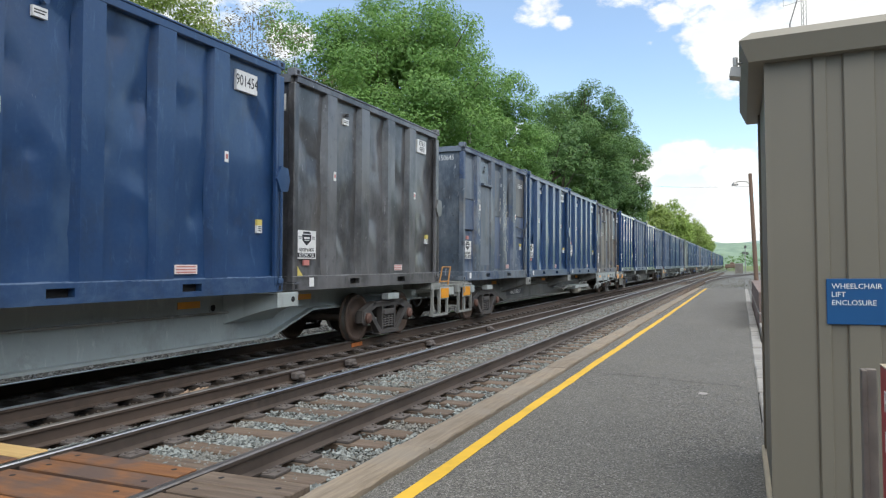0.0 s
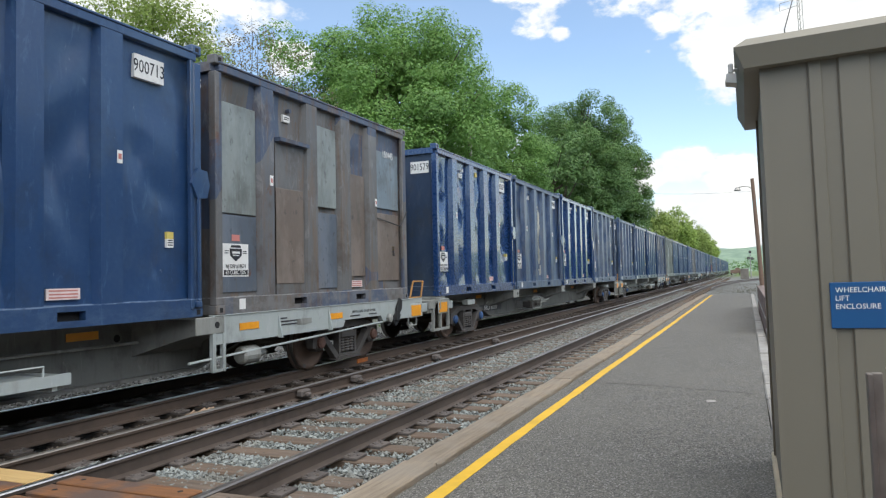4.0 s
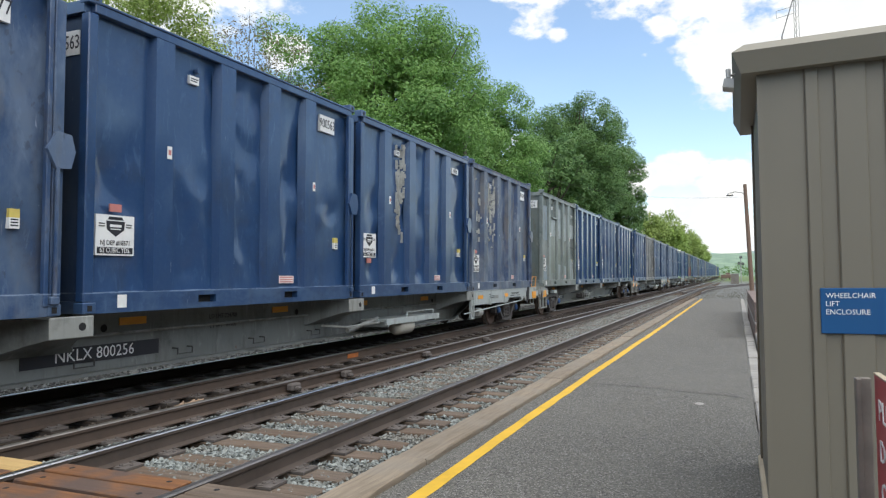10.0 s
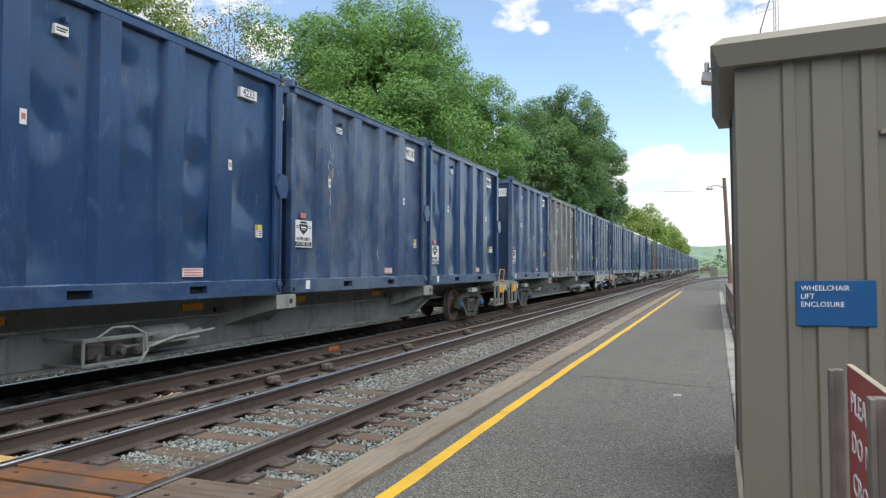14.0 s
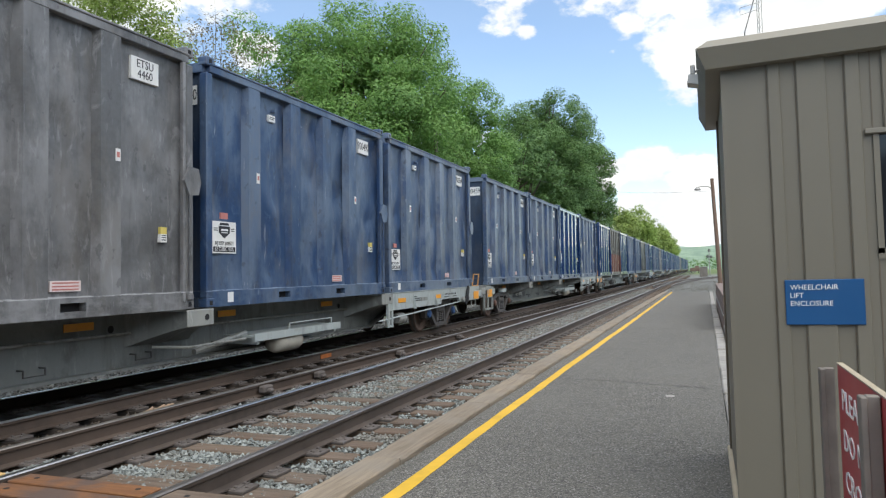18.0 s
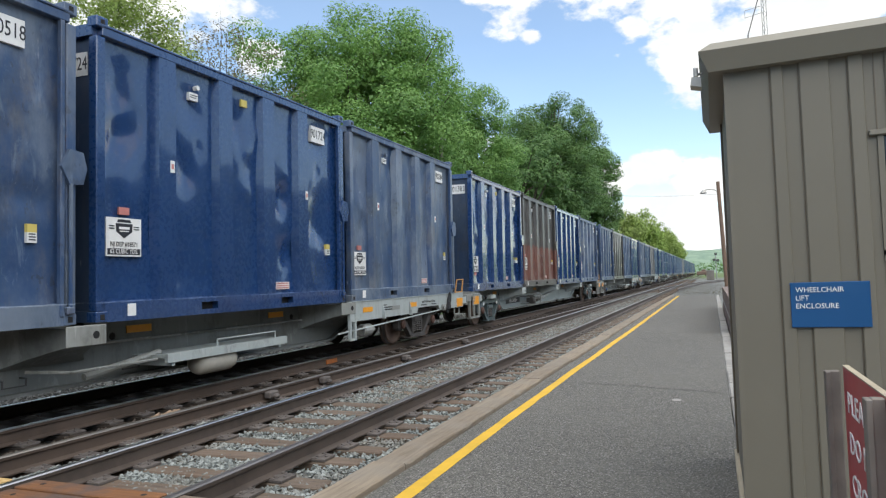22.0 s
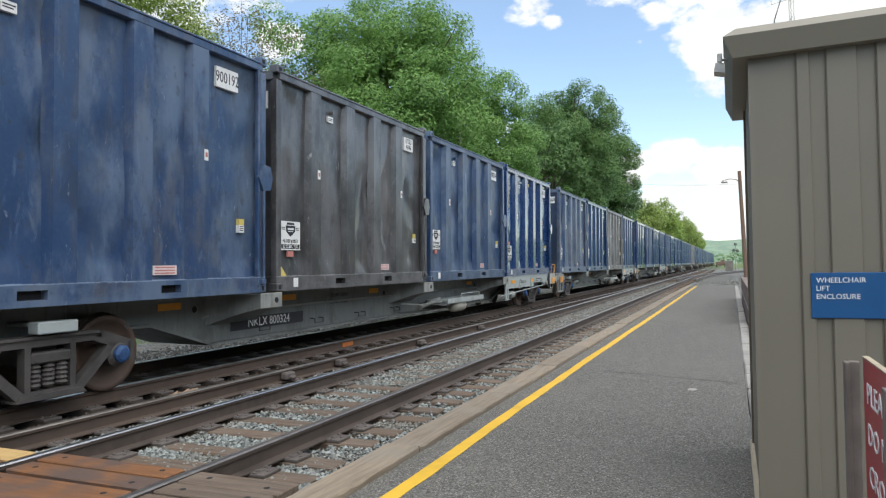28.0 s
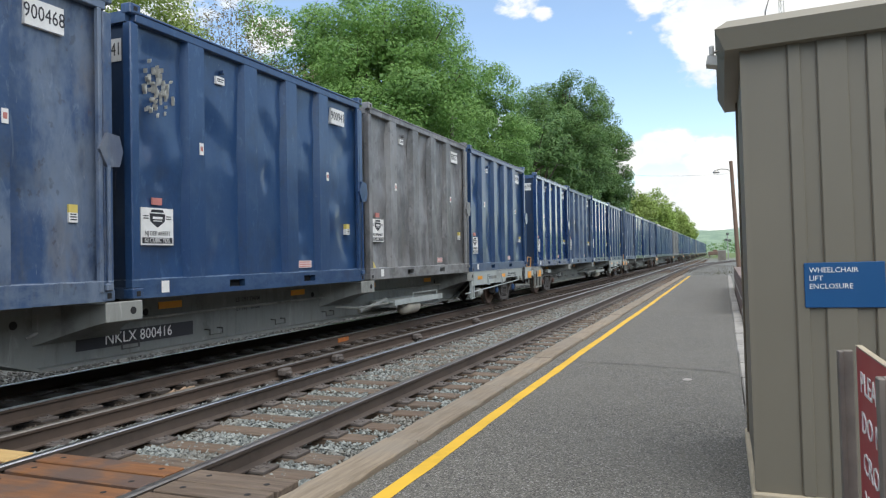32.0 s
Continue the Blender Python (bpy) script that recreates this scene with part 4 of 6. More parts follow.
sill = prism(bmesh.new(), [(18.05, 1.085), (18.05, 0.70), (21.28, 0.70), (21.36, 0.82), (22.66, 0.82), (22.76, 0.70), (END, 0.70), (END, 1.085)], "x", 1.17, 1.25)
CARM["side_sill"] = mesh_of(sill, "side_sill", M_CARGREY)
CARM["sill_cap"] = mesh_of(boxes((1.14, 1.265, 18.05, END, 1.087, 1.099), bevel=0.003), "sill_cap", M_CARGREY)
gus = bmesh.new()
prism(gus, [(1.252, 1.06), (1.252, 0.68), (1.33, 0.68), (1.33, 0.72), (1.262, 1.0)], "y", -0.012, 0.012)
CARM["gusset"] = mesh_of(gus, "gusset", M_CARGREY)
hand = rods([(1.262, -0.01, 0.80), (1.30, -0.01, 0.82), (1.30, -0.01, 1.03), (1.30, 0.45, 1.03), (1.30, 0.45, 0.82), (1.262, 0.45, 0.80)], 0.012, 6)
CARM["panel_handle"] = mesh_of(hand, "panel_handle", M_CARGREY)
CARM["rung"] = mesh_of(rods([(1.20, 0.03, 1.11), (1.20, 0.58, 1.11)], 0.018, 6), "rung", M_HANDRAIL)
CARM["sill_post"] = mesh_of(boxes((1.20, 1.26, 18.0, 18.06, 0.33, 1.09), (1.20, 1.26, 18.2, 18.25, 0.33, 1.09), (1.2, 1.25, 18.0, 18.25, 0.33, 0.37)), "sill_post", M_CARGREY)
CARM["sill_reflector"] = mesh_of(boxes((1.252, 1.258, -0.21, 0.21, 0.86, 0.96)), "reflector", M_ORANGE)
CARM["sill_lines"] = mesh_of(boxes(*[(1.252, 1.256, y, y + w, z, z + 0.022) for y, w, z in ((0.28, 0.16, 0.955), (0.28, 0.50, 0.905), (0.28, 0.62, 0.855), (2.32, 0.34, 0.865), (3.0, 0.3, 0.865))]), "stencil_lines", M_INK)
CARM["consol_plate"] = mesh_of(boxes((1.252, 1.258, 19.9, 20.3, 0.84, 0.93)), "data_plate", M_CARDULL)
CARM["brake_rod"] = mesh_of(rods([(1.22, 17.6, 0.50), (1.22, END - 0.9, 0.72)], 0.018, 6), "brake_rod", M_CARGREY)
lever = bmesh.new()
prism(lever, [(-0.26, 0.66), (-0.17, 0.58), (-0.06, 0.64), (-0.02, 0.80), (0.10, 0.90), (0.13, 1.08), (0.03, 1.13), (-0.03, 1.04), (-0.10, 0.96), (-0.12, 0.84), (-0.22, 0.78)], "x", 1.27, 1.31)
prism(lever, [(-0.22, 0.70), (-0.10, 0.68), (-0.05, 0.80), (-0.14, 0.88)], "x", 1.30, 1.36)
CARM["lever"] = mesh_of(lever, "brake_lever", M_BLACK)
wheel_h = bmesh.new()
lathe(wheel_h, [(0.03, 1.26), (0.085, 1.262), (0.09, 1.275), (0.05, 1.28), (0.05, 1.31), (0.085, 1.315), (0.08, 1.33), (0.03, 1.345)], "x", 16, (0, 0, 0.75))
CARM["brake_drum"] = mesh_of(wheel_h, "brake_drum", M_CARDULL)
cyl = bmesh.new()
lathe(cyl, [(0.10, -0.22), (0.13, -0.18), (0.13, 0.12), (0.05, 0.16), (0.05, 0.34)], "y", 14, (1.12, 0, 0.48))
CARM["cylinder"] = mesh_of(cyl, "brake_cylinder", M_CARDULL)
wk = boxes((0.62, 1.22, 13.2, 15.9, 0.56, 0.60), (1.18, 1.23, 13.2, 15.9, 0.50, 0.62), (0.6, 1.2, 13.3, 13.36, 0.45, 0.6), (0.6, 1.2, 15.7, 15.76, 0.45, 0.6))
CARM["walkway"] = mesh_of(wk, "brake_platform", M_CARGREY)
CARM["walk_rail"] = mesh_of(rods([(1.2, 14.2, 0.6), (1.2, 14.2, 0.72), (1.2, 15.6, 0.72), (1.2, 15.6, 0.6)], 0.014, 6), "platform_rail", M_CARGREY)
tank = bmesh.new()
lathe(tank, [(0.03, 13.9), (0.14, 13.94), (0.17, 14.02), (0.17, 14.62), (0.14, 14.70), (0.03, 14.74)], "y", 18, (1.02, 0, 0.40))
CARM["tank"] = mesh_of(tank, "air_reservoir", plain("soiled_cream_tank", (0.36, 0.34, 0.29), 0.55, vary=0.35), True)
valve = boxes((0.50, 1.14, 11.2, 11.25, 0.66, 0.70), (0.50, 1.14, 12.35, 12.40, 0.66, 0.70), (1.10, 1.14, 11.2, 12.4, 0.655, 0.705), (1.11, 1.14, 11.2, 11.24, 0.40, 0.66), (1.11, 1.14, 12.1, 12.14, 0.40, 0.66), (1.10, 1.14, 11.2, 12.14, 0.37, 0.41), (0.50, 1.12, 11.2, 11.24, 0.37, 0.40), bevel=0.006)
CARM["valve"] = mesh_of(valve, "brake_frame", M_CARSPINE)
body = boxes((0.70, 1.0, 11.42, 11.66, 0.42, 0.62), (0.74, 1.02, 11.74, 11.92, 0.44, 0.60), (0.8, 1.06, 11.5, 11.56, 0.36, 0.5), bevel=0.025)
rod(body, (0.9, 11.54, 0.6), (0.9, 11.54, 0.68), 0.06, 10)
rod(body, (1.0, 11.83, 0.52), (1.10, 11.83, 0.52), 0.05, 10)
CARM["valve_body"] = mesh_of(body, "brake_valve", M_BOGIE)
can = bmesh.new()
lathe(can, [(0.05, 12.30), (0.13, 12.33), (0.155, 12.42), (0.155, 13.05), (0.13, 13.12), (0.05, 13.14), (0.022, 13.15), (0.022, 13.45)], "y", 18, (0.86, 0, 0.60))
CARM["can"] = mesh_of(can, "brake_cylinder", M_CARSPINE, True)
CARM["hose_bend"] = mesh_of(rods([(0.98, 11.5, 0.66), (1.05, 11.7, 0.80), (1.10, 11.95, 0.80), (1.15, 12.12, 0.70), (1.15, 12.16, 0.48), (1.12, 12.05, 0.34)], 0.016, 8), "brake_hose", M_CARDULL)
CARM["push_rod"] = mesh_of(rods([(1.10, 12.15, 0.50), (1.08, 12.7, 0.60), (1.06, 13.5, 0.64)], 0.02, 7), "push_rod", M_CARDULL)
pipes = rods([(0.70, 11.6, 0.58), (1.05, 11.9, 0.55), (1.05, 13.2, 0.55)], 0.02, 6)
rod(pipes, (0.9, 12.2, 0.45), (0.9, 13.4, 0.62), 0.045, 8)
CARM["rigging"] = mesh_of(pipes, "brake_rigging", M_CARDULL)


def bogie_parts(car, y, front, full, cast, cap_paint):
    for x in (1, -1):
        if not full and x < 0:
            continue
        for key, name, mat in (("side_frame", "side_frame", cast), ("springs", "spring_nest", M_BOGIE), ("bolster_end", "bolster_end", cast)):
            o = part(name, CARM[key], mat, car)
            o.matrix_basis = pose(0, y, 0, 0, 0, 0 if x > 0 else 180)
        if cast is M_BOGIE_TEAL and x > 0:
            for dy in (-0.70, 0.70):
                part("stencil_disc", CARM["disc"], M_LABEL, car).location = (0, y + dy, -0.01)
        for dy in (-0.91, 0.91) if full else ():
            o = part("axle_box", CARM["bearing"], M_BOGIE, car)
            o.matrix_basis = pose(0, y + dy, 0, 0, 0, 0 if x > 0 else 180)
            if x > 0:
                part("bearing_cap", CARM["cap"], cap_paint, o, "blue painted cap" if cap_paint is M_BLUECAP else "rusty cap")
    o = part("bolster", CARM["bolster"], M_BOGIE, car)
    o.location = (0, y, 0)
    if full:
        part("side_bearing", CARM["side_bearing"], M_CARGREY, car, "pale grey bearing block").location = (0, y, 0)
    for dy in (-0.91, 0.91):
        ws = part("wheelset", CARM["axle"], M_WHEEL, car)
        ws.location = (0, y + dy, 0.46)
        for turn in (0, 180):
            w = part("wheel", CARM["wheel"], M_WHEEL, ws)
            w.matrix_basis = pose(0, 0, 0, 0, 0, turn)
            if full:
                t = part("tread", CARM["tread"], M_TREAD, ws)
                t.matrix_basis = pose(0, 0, 0, 0, 0, turn)
        if not full:
            continue
        part("chalk_mark", CARM["chalk"], M_BOGIE, ws)
        WHEELS.append((ws, y + dy, front))


def flat_car(front, number, with_sill, full=True, k=0):
    car = thing("flat_car", "pale grey spine flat car " + ("with a deep side sill" if with_sill else "loaded with four containers"), "railway car", "cars of the train")

    def p(name, key, at=None, material=None, turned=False, label=""):
        o = part(name, CARM[key], material or CARM[key].materials[0], car, label)
        if turned:
            o.matrix_basis = pose(*(at or (0, 0, 0)), 0, 0, 180)
        elif at:
            o.location = at
        return o
    paint = M_CARCLEAN if k in (0, 7) else M_CARDIRTY if k in (1, 2) else M_CARSPINE
    p("centre_sill", "spine", None, paint)
    p("bottom_flange", "flange", None, paint)
    for n in (1, 2, 3):
        y = BOX_PITCH * n - 0.13
        p("support_arm", "arm", (0, y, 0), paint)
        if full:
            p("support_arm", "arm", (0, y, 0), paint, turned=True)
            for dy in (-0.85, 1.05):
                h = p("hole_rim", "web_rim", (0, y + dy, 0), paint)
                part("web_hole", CARM["web_hole"], M_DARK, h)
        c = p("arm_cap", "arm_cap", (0, y, 0), M_CARGREY if paint is M_CARCLEAN else M_CARDULL)
        part("arm_hole", CARM["arm_hole"], M_DARK, c)
        p("reflector", "reflector", (0, y - 1.35, 0))
        p("reflector", "reflector", (0, y + 1.5, 0))
    for y in (2.3, 21.75):
        bogie_parts(car, y, front, full, M_BOGIE_TEAL if k == 7 else M_BOGIE, M_BLUECAP if k in (2, 3, 4, 5, 8, 9) else M_RUSTCAP)
    p("coupler", "coupler")
    p("coupler", "coupler", (0, END - 0.55, 0), turned=True)
    p("end_beam", "end_beam")
    p("end_rest", "end_rest")
    p("orange_panel", "panel", label="orange reflective panel")
    p("panel_frame", "panel_frame")
    p("sill_step", "step")
    p("end_rest", "end_rest", (0, 23.9, 0), turned=True)
    p("end_beam", "end_beam", (0, END - 0.55, 0), turned=True)
    p("panel_frame", "panel_frame", (0, 24.0, 0))
    p("orange_panel", "panel", (0, 24.0, 0), label="orange reflective panel")
    if not full:
        return car
    p("handrail", "handrail", (0, 24.0, 0), label="rusty orange tube handrail")
    p("rung", "rung", (0, 24.0, 0), label="rusty orange rung")
    p("panel_handle", "panel_handle", label="pale grey tube handle")
    if with_sill:
        p("hanging_step", "short_step", (0, 23.95, 0))
    else:
        p("sill_step", "step", (0, 23.85, 0))
    p("air_hose", "hose")
    p("air_hose", "hose", (0, END - 0.55, 0), turned=True)
    p("train_pipe", "pipe")
    for n in range(7 if with_sill and k > 2 else 0):
        p("grab_iron", "grab", (0, 6.6 + 1.65 * n, 0))
    plate = p("number_panel", "plate", (0, 6.85 if with_sill else 7.0 if k == 7 else 5.6, 0))
    o = part("lettering", text_mesh("NKLX " + number, 0.15, "side", 0.95), M_LABEL, plate)
    o.location = (0.509, 0, 0.56)
    for row, z in (("LD LMT 224700", 0.90), ("LT WT   61300", 0.755)):
        o = part("lettering", text_mesh(row, 0.072, "side", 0.95), M_INK, car)
        o.location = (0.504, (9.15 if with_sill else 7.35), z)
    p("brake_rigging", "rigging", None if with_sill else (0, -3.1, 0))
    if not with_sill:
        for name, key in (("brake_frame", "valve"), ("brake_valve", "valve_body"), ("brake_cylinder", "can"), ("brake_hose", "hose_bend"), ("push_rod", "push_rod")):
            p(name, key, (0, -3.1, 0))
    if with_sill:
        p("brake_platform", "walkway")
        p("platform_rail", "walk_rail")
        p("air_reservoir", "tank", label="soiled cream air tank")
        p("side_sill", "side_sill")
        p("sill_cap", "sill_cap")
        for y in (19.43, 20.82):
            p("gusset", "gusset", (0, y, 0))
        o = part("lettering", text_mesh("EMPTY LOAD 14 ADJ. BLOCK", 0.05, "side", 0.95), M_INK, car)
        o.location = (1.2525, 22.02, 0.945)
        p("sill_post", "sill_post")
        for y in (18.75, 21.04):
            p("reflector", "sill_reflector", (0, y, 0))
        tagged(p("stencil_lines", "sill_lines", (0, 19.2, 0)), kind="stuff")
        p("data_plate", "consol_plate")
        p("brake_rod", "brake_rod")
        p("brake_lever", "lever", (0, 23.35, 0))
        p("brake_drum", "brake_drum", (0, 22.95, 0))
        p("brake_cylinder", "cylinder", (0, 18.9, 0))
    return car


# per car: number, sill at its rear end, then paint, number and marks of its four containers
TRAIN = [
    ("800212", False, ("blue", "900312", ()), ("worn", "901022", ()), ("blue", "901454", ()), ("black", "4370", ("low",))),
    ("800217", True, ("patch", "150645", ((3.45, 1.25, 0.5, 1.9), (3.55, 1.6, 0.5, 1.6), (3.5, 0.75, 0.6, 0.9), (3.3, 2.3, 0.3, 1.2), (1.2, 2.0, 0.25, 1.4))), ("blue", "901033", ("low",)), ("blue", "900713", ()), ("rusty", "150445", ())),
    ("800108", False, ("new", "901579", ()), ("worn", "900543", ((2.85, 2.25, 0.22, 0.85, 6), (2.8, 1.35, 0.25, 1.6))), ("new", "901727", ()), ("dull", "900247", ())),
    ("800256", True, ("worn", "900877", ()), ("blue", "900563", ()), ("blue", "4006", ("stencil", "low", (1.9, 2.6, 0.35, 1.3), (1.75, 1.9, 0.2, 1.5))), ("weathered", "901016", ((1.55, 2.75, 0.12, 0.7), (1.5, 1.9, 2.2, 2.2), (2.0, 2.5, 0.9, 1.2)))),
    ("800177", False, ("steel", "10078", ()), ("blue", "4233", ("stencil", (0.42, 2.3, 0.22, 1.5), (0.42, 1.5, 0.3, 1.8), (0.45, 2.6, 0.15, 1.0))), ("worn", "901243", ((1.3, 2.2, 0.3, 1.6),)), ("blue", "900395", ())),
    ("800396", True, ("scuffed", "901112", ()), ("grey", "4460", ("bare",)), ("worn", "900490", ()), ("dull", "900944", ())),
    ("800002", True, ("dull", "900459", ()), ("dull", "900518", ()), ("new", "901724", ()), ("dull", "900184", ())),
    ("800456", False, ("new", "901383", ("low",)), ("brown", "4401", ()), ("new", "901655", ()), ("scuffed", "901235", ((4.5, 2.3, 0.10, 0.9),))),
    ("800324", True, ("worn", "900192", ((1.2, 2.4, 0.15, 1.8),)), ("black", "4346", ("low",)), ("worn", "900341", ("low",)), ("new", "901531", ((0.45, 2.6, 0.2, 1.0),))),
    ("800416", True, ("dull", "900468", ((2.4, 1.6, 0.1, 0.7),)), ("blue", "900941", ((0.5, 2.6, 0.4, 0.7),)), ("grey", "900277", ()), ("blue", "901091", ())),
]
rnd = random.Random(11)
for k in range(14):
    TRAIN.append((str(800300 + rnd.randrange(99)), k % 2 == 0, *[(rnd.choice(("blue", "blue", "dull", "worn", "new", "grey" if k % 3 == 0 else "blue")), str(rnd.randrange(900100, 901800)), ()) for _ in range(4)]))
for k, (number, with_sill, *load) in enumerate(TRAIN):
    front = FIRST + CAR_PITCH * k
    near = k < 12
    MOVING.append((flat_car(front, number, with_sill, near, k), front, 0.0))
    for j, (paint, num, marks) in enumerate(load):
        MOVING.append((container(paint, num, k * 4 + j, near, marks), front + BOX_PITCH * j, DECK))

# ---- materials of the place ----
def ground_mat():
    k = Mat("ground_gravel_and_grass", 0.95)
    sep = k.n("ShaderNodeSeparateXYZ")
    k.l(k.co, sep.inputs[0])
    fine, mid, big = k.noise(38, 6, 0.7), k.noise(4, 5), k.noise(0.25, 4)
    v = k.n("ShaderNodeTexVoronoi")
    v.inputs["Scale"].default_value = 22
    k.l(k.co, v.inputs["Vector"])
    stone = k.n("ShaderNodeSeparateColor")
    k.l(v.outputs["Color"], stone.inputs["Color"])
    gravel = k.mix(stone.outputs["Red"], (0.08, 0.083, 0.08), (0.24, 0.255, 0.247))
    gravel = k.mix(k.times(k.ramp(mid, 0.4, 0.7), 0.5), gravel, (0.17, 0.13, 0.095))
    grass = k.mix(fine, (0.045, 0.085, 0.018), (0.12, 0.18, 0.045))
    grass = k.mix(k.ramp(big, 0.4, 0.65), grass, (0.16, 0.20, 0.07))

    def beyond(axis, lo, hi, wob):
        a = k.n("ShaderNodeMath", operation="MULTIPLY_ADD")
        a.inputs[1].default_value = wob
        k.l(mid, a.inputs[0])
        k.l(sep.outputs[axis], a.inputs[2])
        return k.ramp(a.outputs["Value"], lo, hi)
    left = k.n("ShaderNodeMath", operation="SUBTRACT")
    left.inputs[0].default_value = 1.0
    k.l(beyond(0, -13.2, -11.2, 2.0), left.inputs[1])
    far = beyond(1, 170.0, 260.0, 60.0)
    both = k.n("ShaderNodeMath", operation="MAXIMUM")
    k.l(left.outputs["Value"], both.inputs[0])
    k.l(far, both.inputs[1])
    # rust-brown dirt between the two tracks
    brown = k.times(beyond(0, -9.3, -8.0, 0.5), k.ramp(sep.outputs[0], -5.3, -6.0))
    col = k.mix(k.times(brown, 0.75), gravel, k.mix(fine, (0.04, 0.029, 0.021), (0.10, 0.072, 0.05)))
    # oil stain and the train's shade, both painted as one dark band
    oil_shade = k.times(beyond(0, -8.75, -8.45, 0.3), k.ramp(sep.outputs[0], -6.9, -7.2))
    col = k.mix(k.times(oil_shade, 0.85), col, (0.022, 0.019, 0.016))
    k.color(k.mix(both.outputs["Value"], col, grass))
    k.bump(k.mix(0.5, v.outputs["Distance"], fine), 0.9, 0.04)
    return k.m


def asphalt_mat():
    k = Mat("worn_asphalt", 0.9)
    v = k.n("ShaderNodeTexVoronoi")
    v.inputs["Scale"].default_value = 105
    k.l(k.co, v.inputs["Vector"])
    s = k.n("ShaderNodeSeparateColor")
    k.l(v.outputs["Color"], s.inputs["Color"])
    big, mid = k.noise(0.35, 5, 0.6), k.noise(2.4, 6, 0.65)
    col = k.mix(s.outputs["Red"], (0.032, 0.031, 0.028), (0.185, 0.175, 0.152))
    col = k.mix(k.times(k.ramp(s.outputs["Green"], 0.85, 0.96), 0.75), col, (0.36, 0.35, 0.325))
    col = k.mix(k.times(k.ramp(big, 0.35, 0.7), 0.4), col, (0.16, 0.152, 0.132))
    col = k.mix(k.times(k.ramp(mid, 0.55, 0.8), 0.35), col, (0.09, 0.085, 0.08))
    k.color(col)
    k.bump(v.outputs["Distance"], 0.55, 0.008)
    return k.m


def wood_mat(name, a, b, c, grain_axis="y", rough=0.85, stain=None, stain_amount=0.5):
    k = Mat(name, rough)
    sc = {"x": (0.6, 9, 9), "y": (9, 0.6, 9)}[grain_axis]
    g = k.noise(3.0, 8, 0.65, k.shifted(sc, 1.0))
    fine = k.noise(9.0, 6, 0.7, k.shifted(sc, 2.0))
    big = k.noise(1.6, 4, 0.6, k.shifted((1, 1, 1), 1.0))
    col = k.mix(k.ramp(g, 0.3, 0.7), a, b)
    col = k.mix(k.times(k.ramp(fine, 0.55, 0.75), 0.6), col, c)
    one = k.n("ShaderNodeMapRange")
    one.inputs["To Min"].default_value, one.inputs["To Max"].default_value = 0.0, 0.35
    k.l(k.info.outputs["Random"], one.inputs["Value"])
    col = k.mix(one.outputs["Result"], col, c)
    if stain:
        col = k.mix(k.times(k.ramp(big, 0.42, 0.62), stain_amount), col, stain)
    k.color(col)
    k.bump(g, 0.5, 0.01)
    return k.m


M_GROUND, M_ASPHALT = ground_mat(), asphalt_mat()
M_TIE = wood_mat("weathered_tie", (0.10, 0.072, 0.052), (0.195, 0.15, 0.112), (0.05, 0.038, 0.03), "x", stain=(0.125, 0.08, 0.05), stain_amount=0.5)
# oily ties, their colour also darkened for the shade under the train
M_TIE_OILY_SHADED = wood_mat("oil_soaked_shaded_tie", (0.035, 0.027, 0.021), (0.075, 0.055, 0.04), (0.02, 0.016, 0.013), "x")
M_TIE_DUSTY = wood_mat("dust_brown_tie", (0.05, 0.036, 0.027), (0.10, 0.073, 0.053), (0.03, 0.022, 0.018), "x")
M_PLANK = wood_mat("crossing_plank", (0.17, 0.068, 0.022), (0.29, 0.12, 0.035), (0.085, 0.048, 0.033), "x", 0.7, (0.075, 0.06, 0.055), 0.8)
M_PLANK_NEW = wood_mat("fresh_plank", (0.48, 0.32, 0.12), (0.62, 0.43, 0.18), (0.35, 0.22, 0.09), "x", 0.7)
M_CURB = wood_mat("tan_curb_timber", (0.195, 0.155, 0.11), (0.32, 0.26, 0.19), (0.115, 0.09, 0.068), "y", 0.9, (0.24, 0.21, 0.17), 0.55)
M_RAIL = plain("rusty_rail_steel", (0.082, 0.062, 0.050), 0.6, 0.1, 0.35, 9, 0.15)
M_RAIL_TRAIN = plain("rail_brown_dust", (0.074, 0.052, 0.039), 0.75, 0.1, 0.35, 7, 0.15)
M_SHINE = plain("rail_polished_top", (0.52, 0.51, 0.50), 0.30, 1.0, 0.08, 20)
M_SEMI = plain("rail_worn_top", (0.26, 0.235, 0.21), 0.38, 0.8, 0.3, 12)
M_PLATE = plain("tie_plate_iron", (0.112, 0.096, 0.086), 0.75, 0.2, 0.35, 15, 0.2)
M_YELLOW = plain("yellow_line_paint", (0.66, 0.40, 0.03), 0.7, vary=0.18, scale=10)
M_CRACK = plain("crack_filled_dirt", (0.045, 0.042, 0.038), 0.95)
M_STONE = plain("pale_kerb_stone", (0.29, 0.275, 0.25), 0.85, vary=0.3, scale=10, bump=0.3)
M_CONC = plain("tan_concrete", (0.42, 0.36, 0.26), 0.85, vary=0.2, scale=10, bump=0.3)
M_SIDING = plain("taupe_metal_siding", (0.182, 0.165, 0.125), 0.5, 0.0, 0.06, 1.2)
M_TRIM = plain("taupe_metal_trim", (0.222, 0.204, 0.160), 0.45, 0.0, 0.08, 1.5)
M_TRIM_DARK = plain("dark_bronze_corner_trim", (0.14, 0.115, 0.08), 0.5)
M_SIGNBLUE = plain("blue_sign_panel", (0.010, 0.082, 0.225), 0.35, vary=0.05)
M_WHITE = plain("white_lettering", (0.80, 0.80, 0.78), 0.5, vary=0.05)
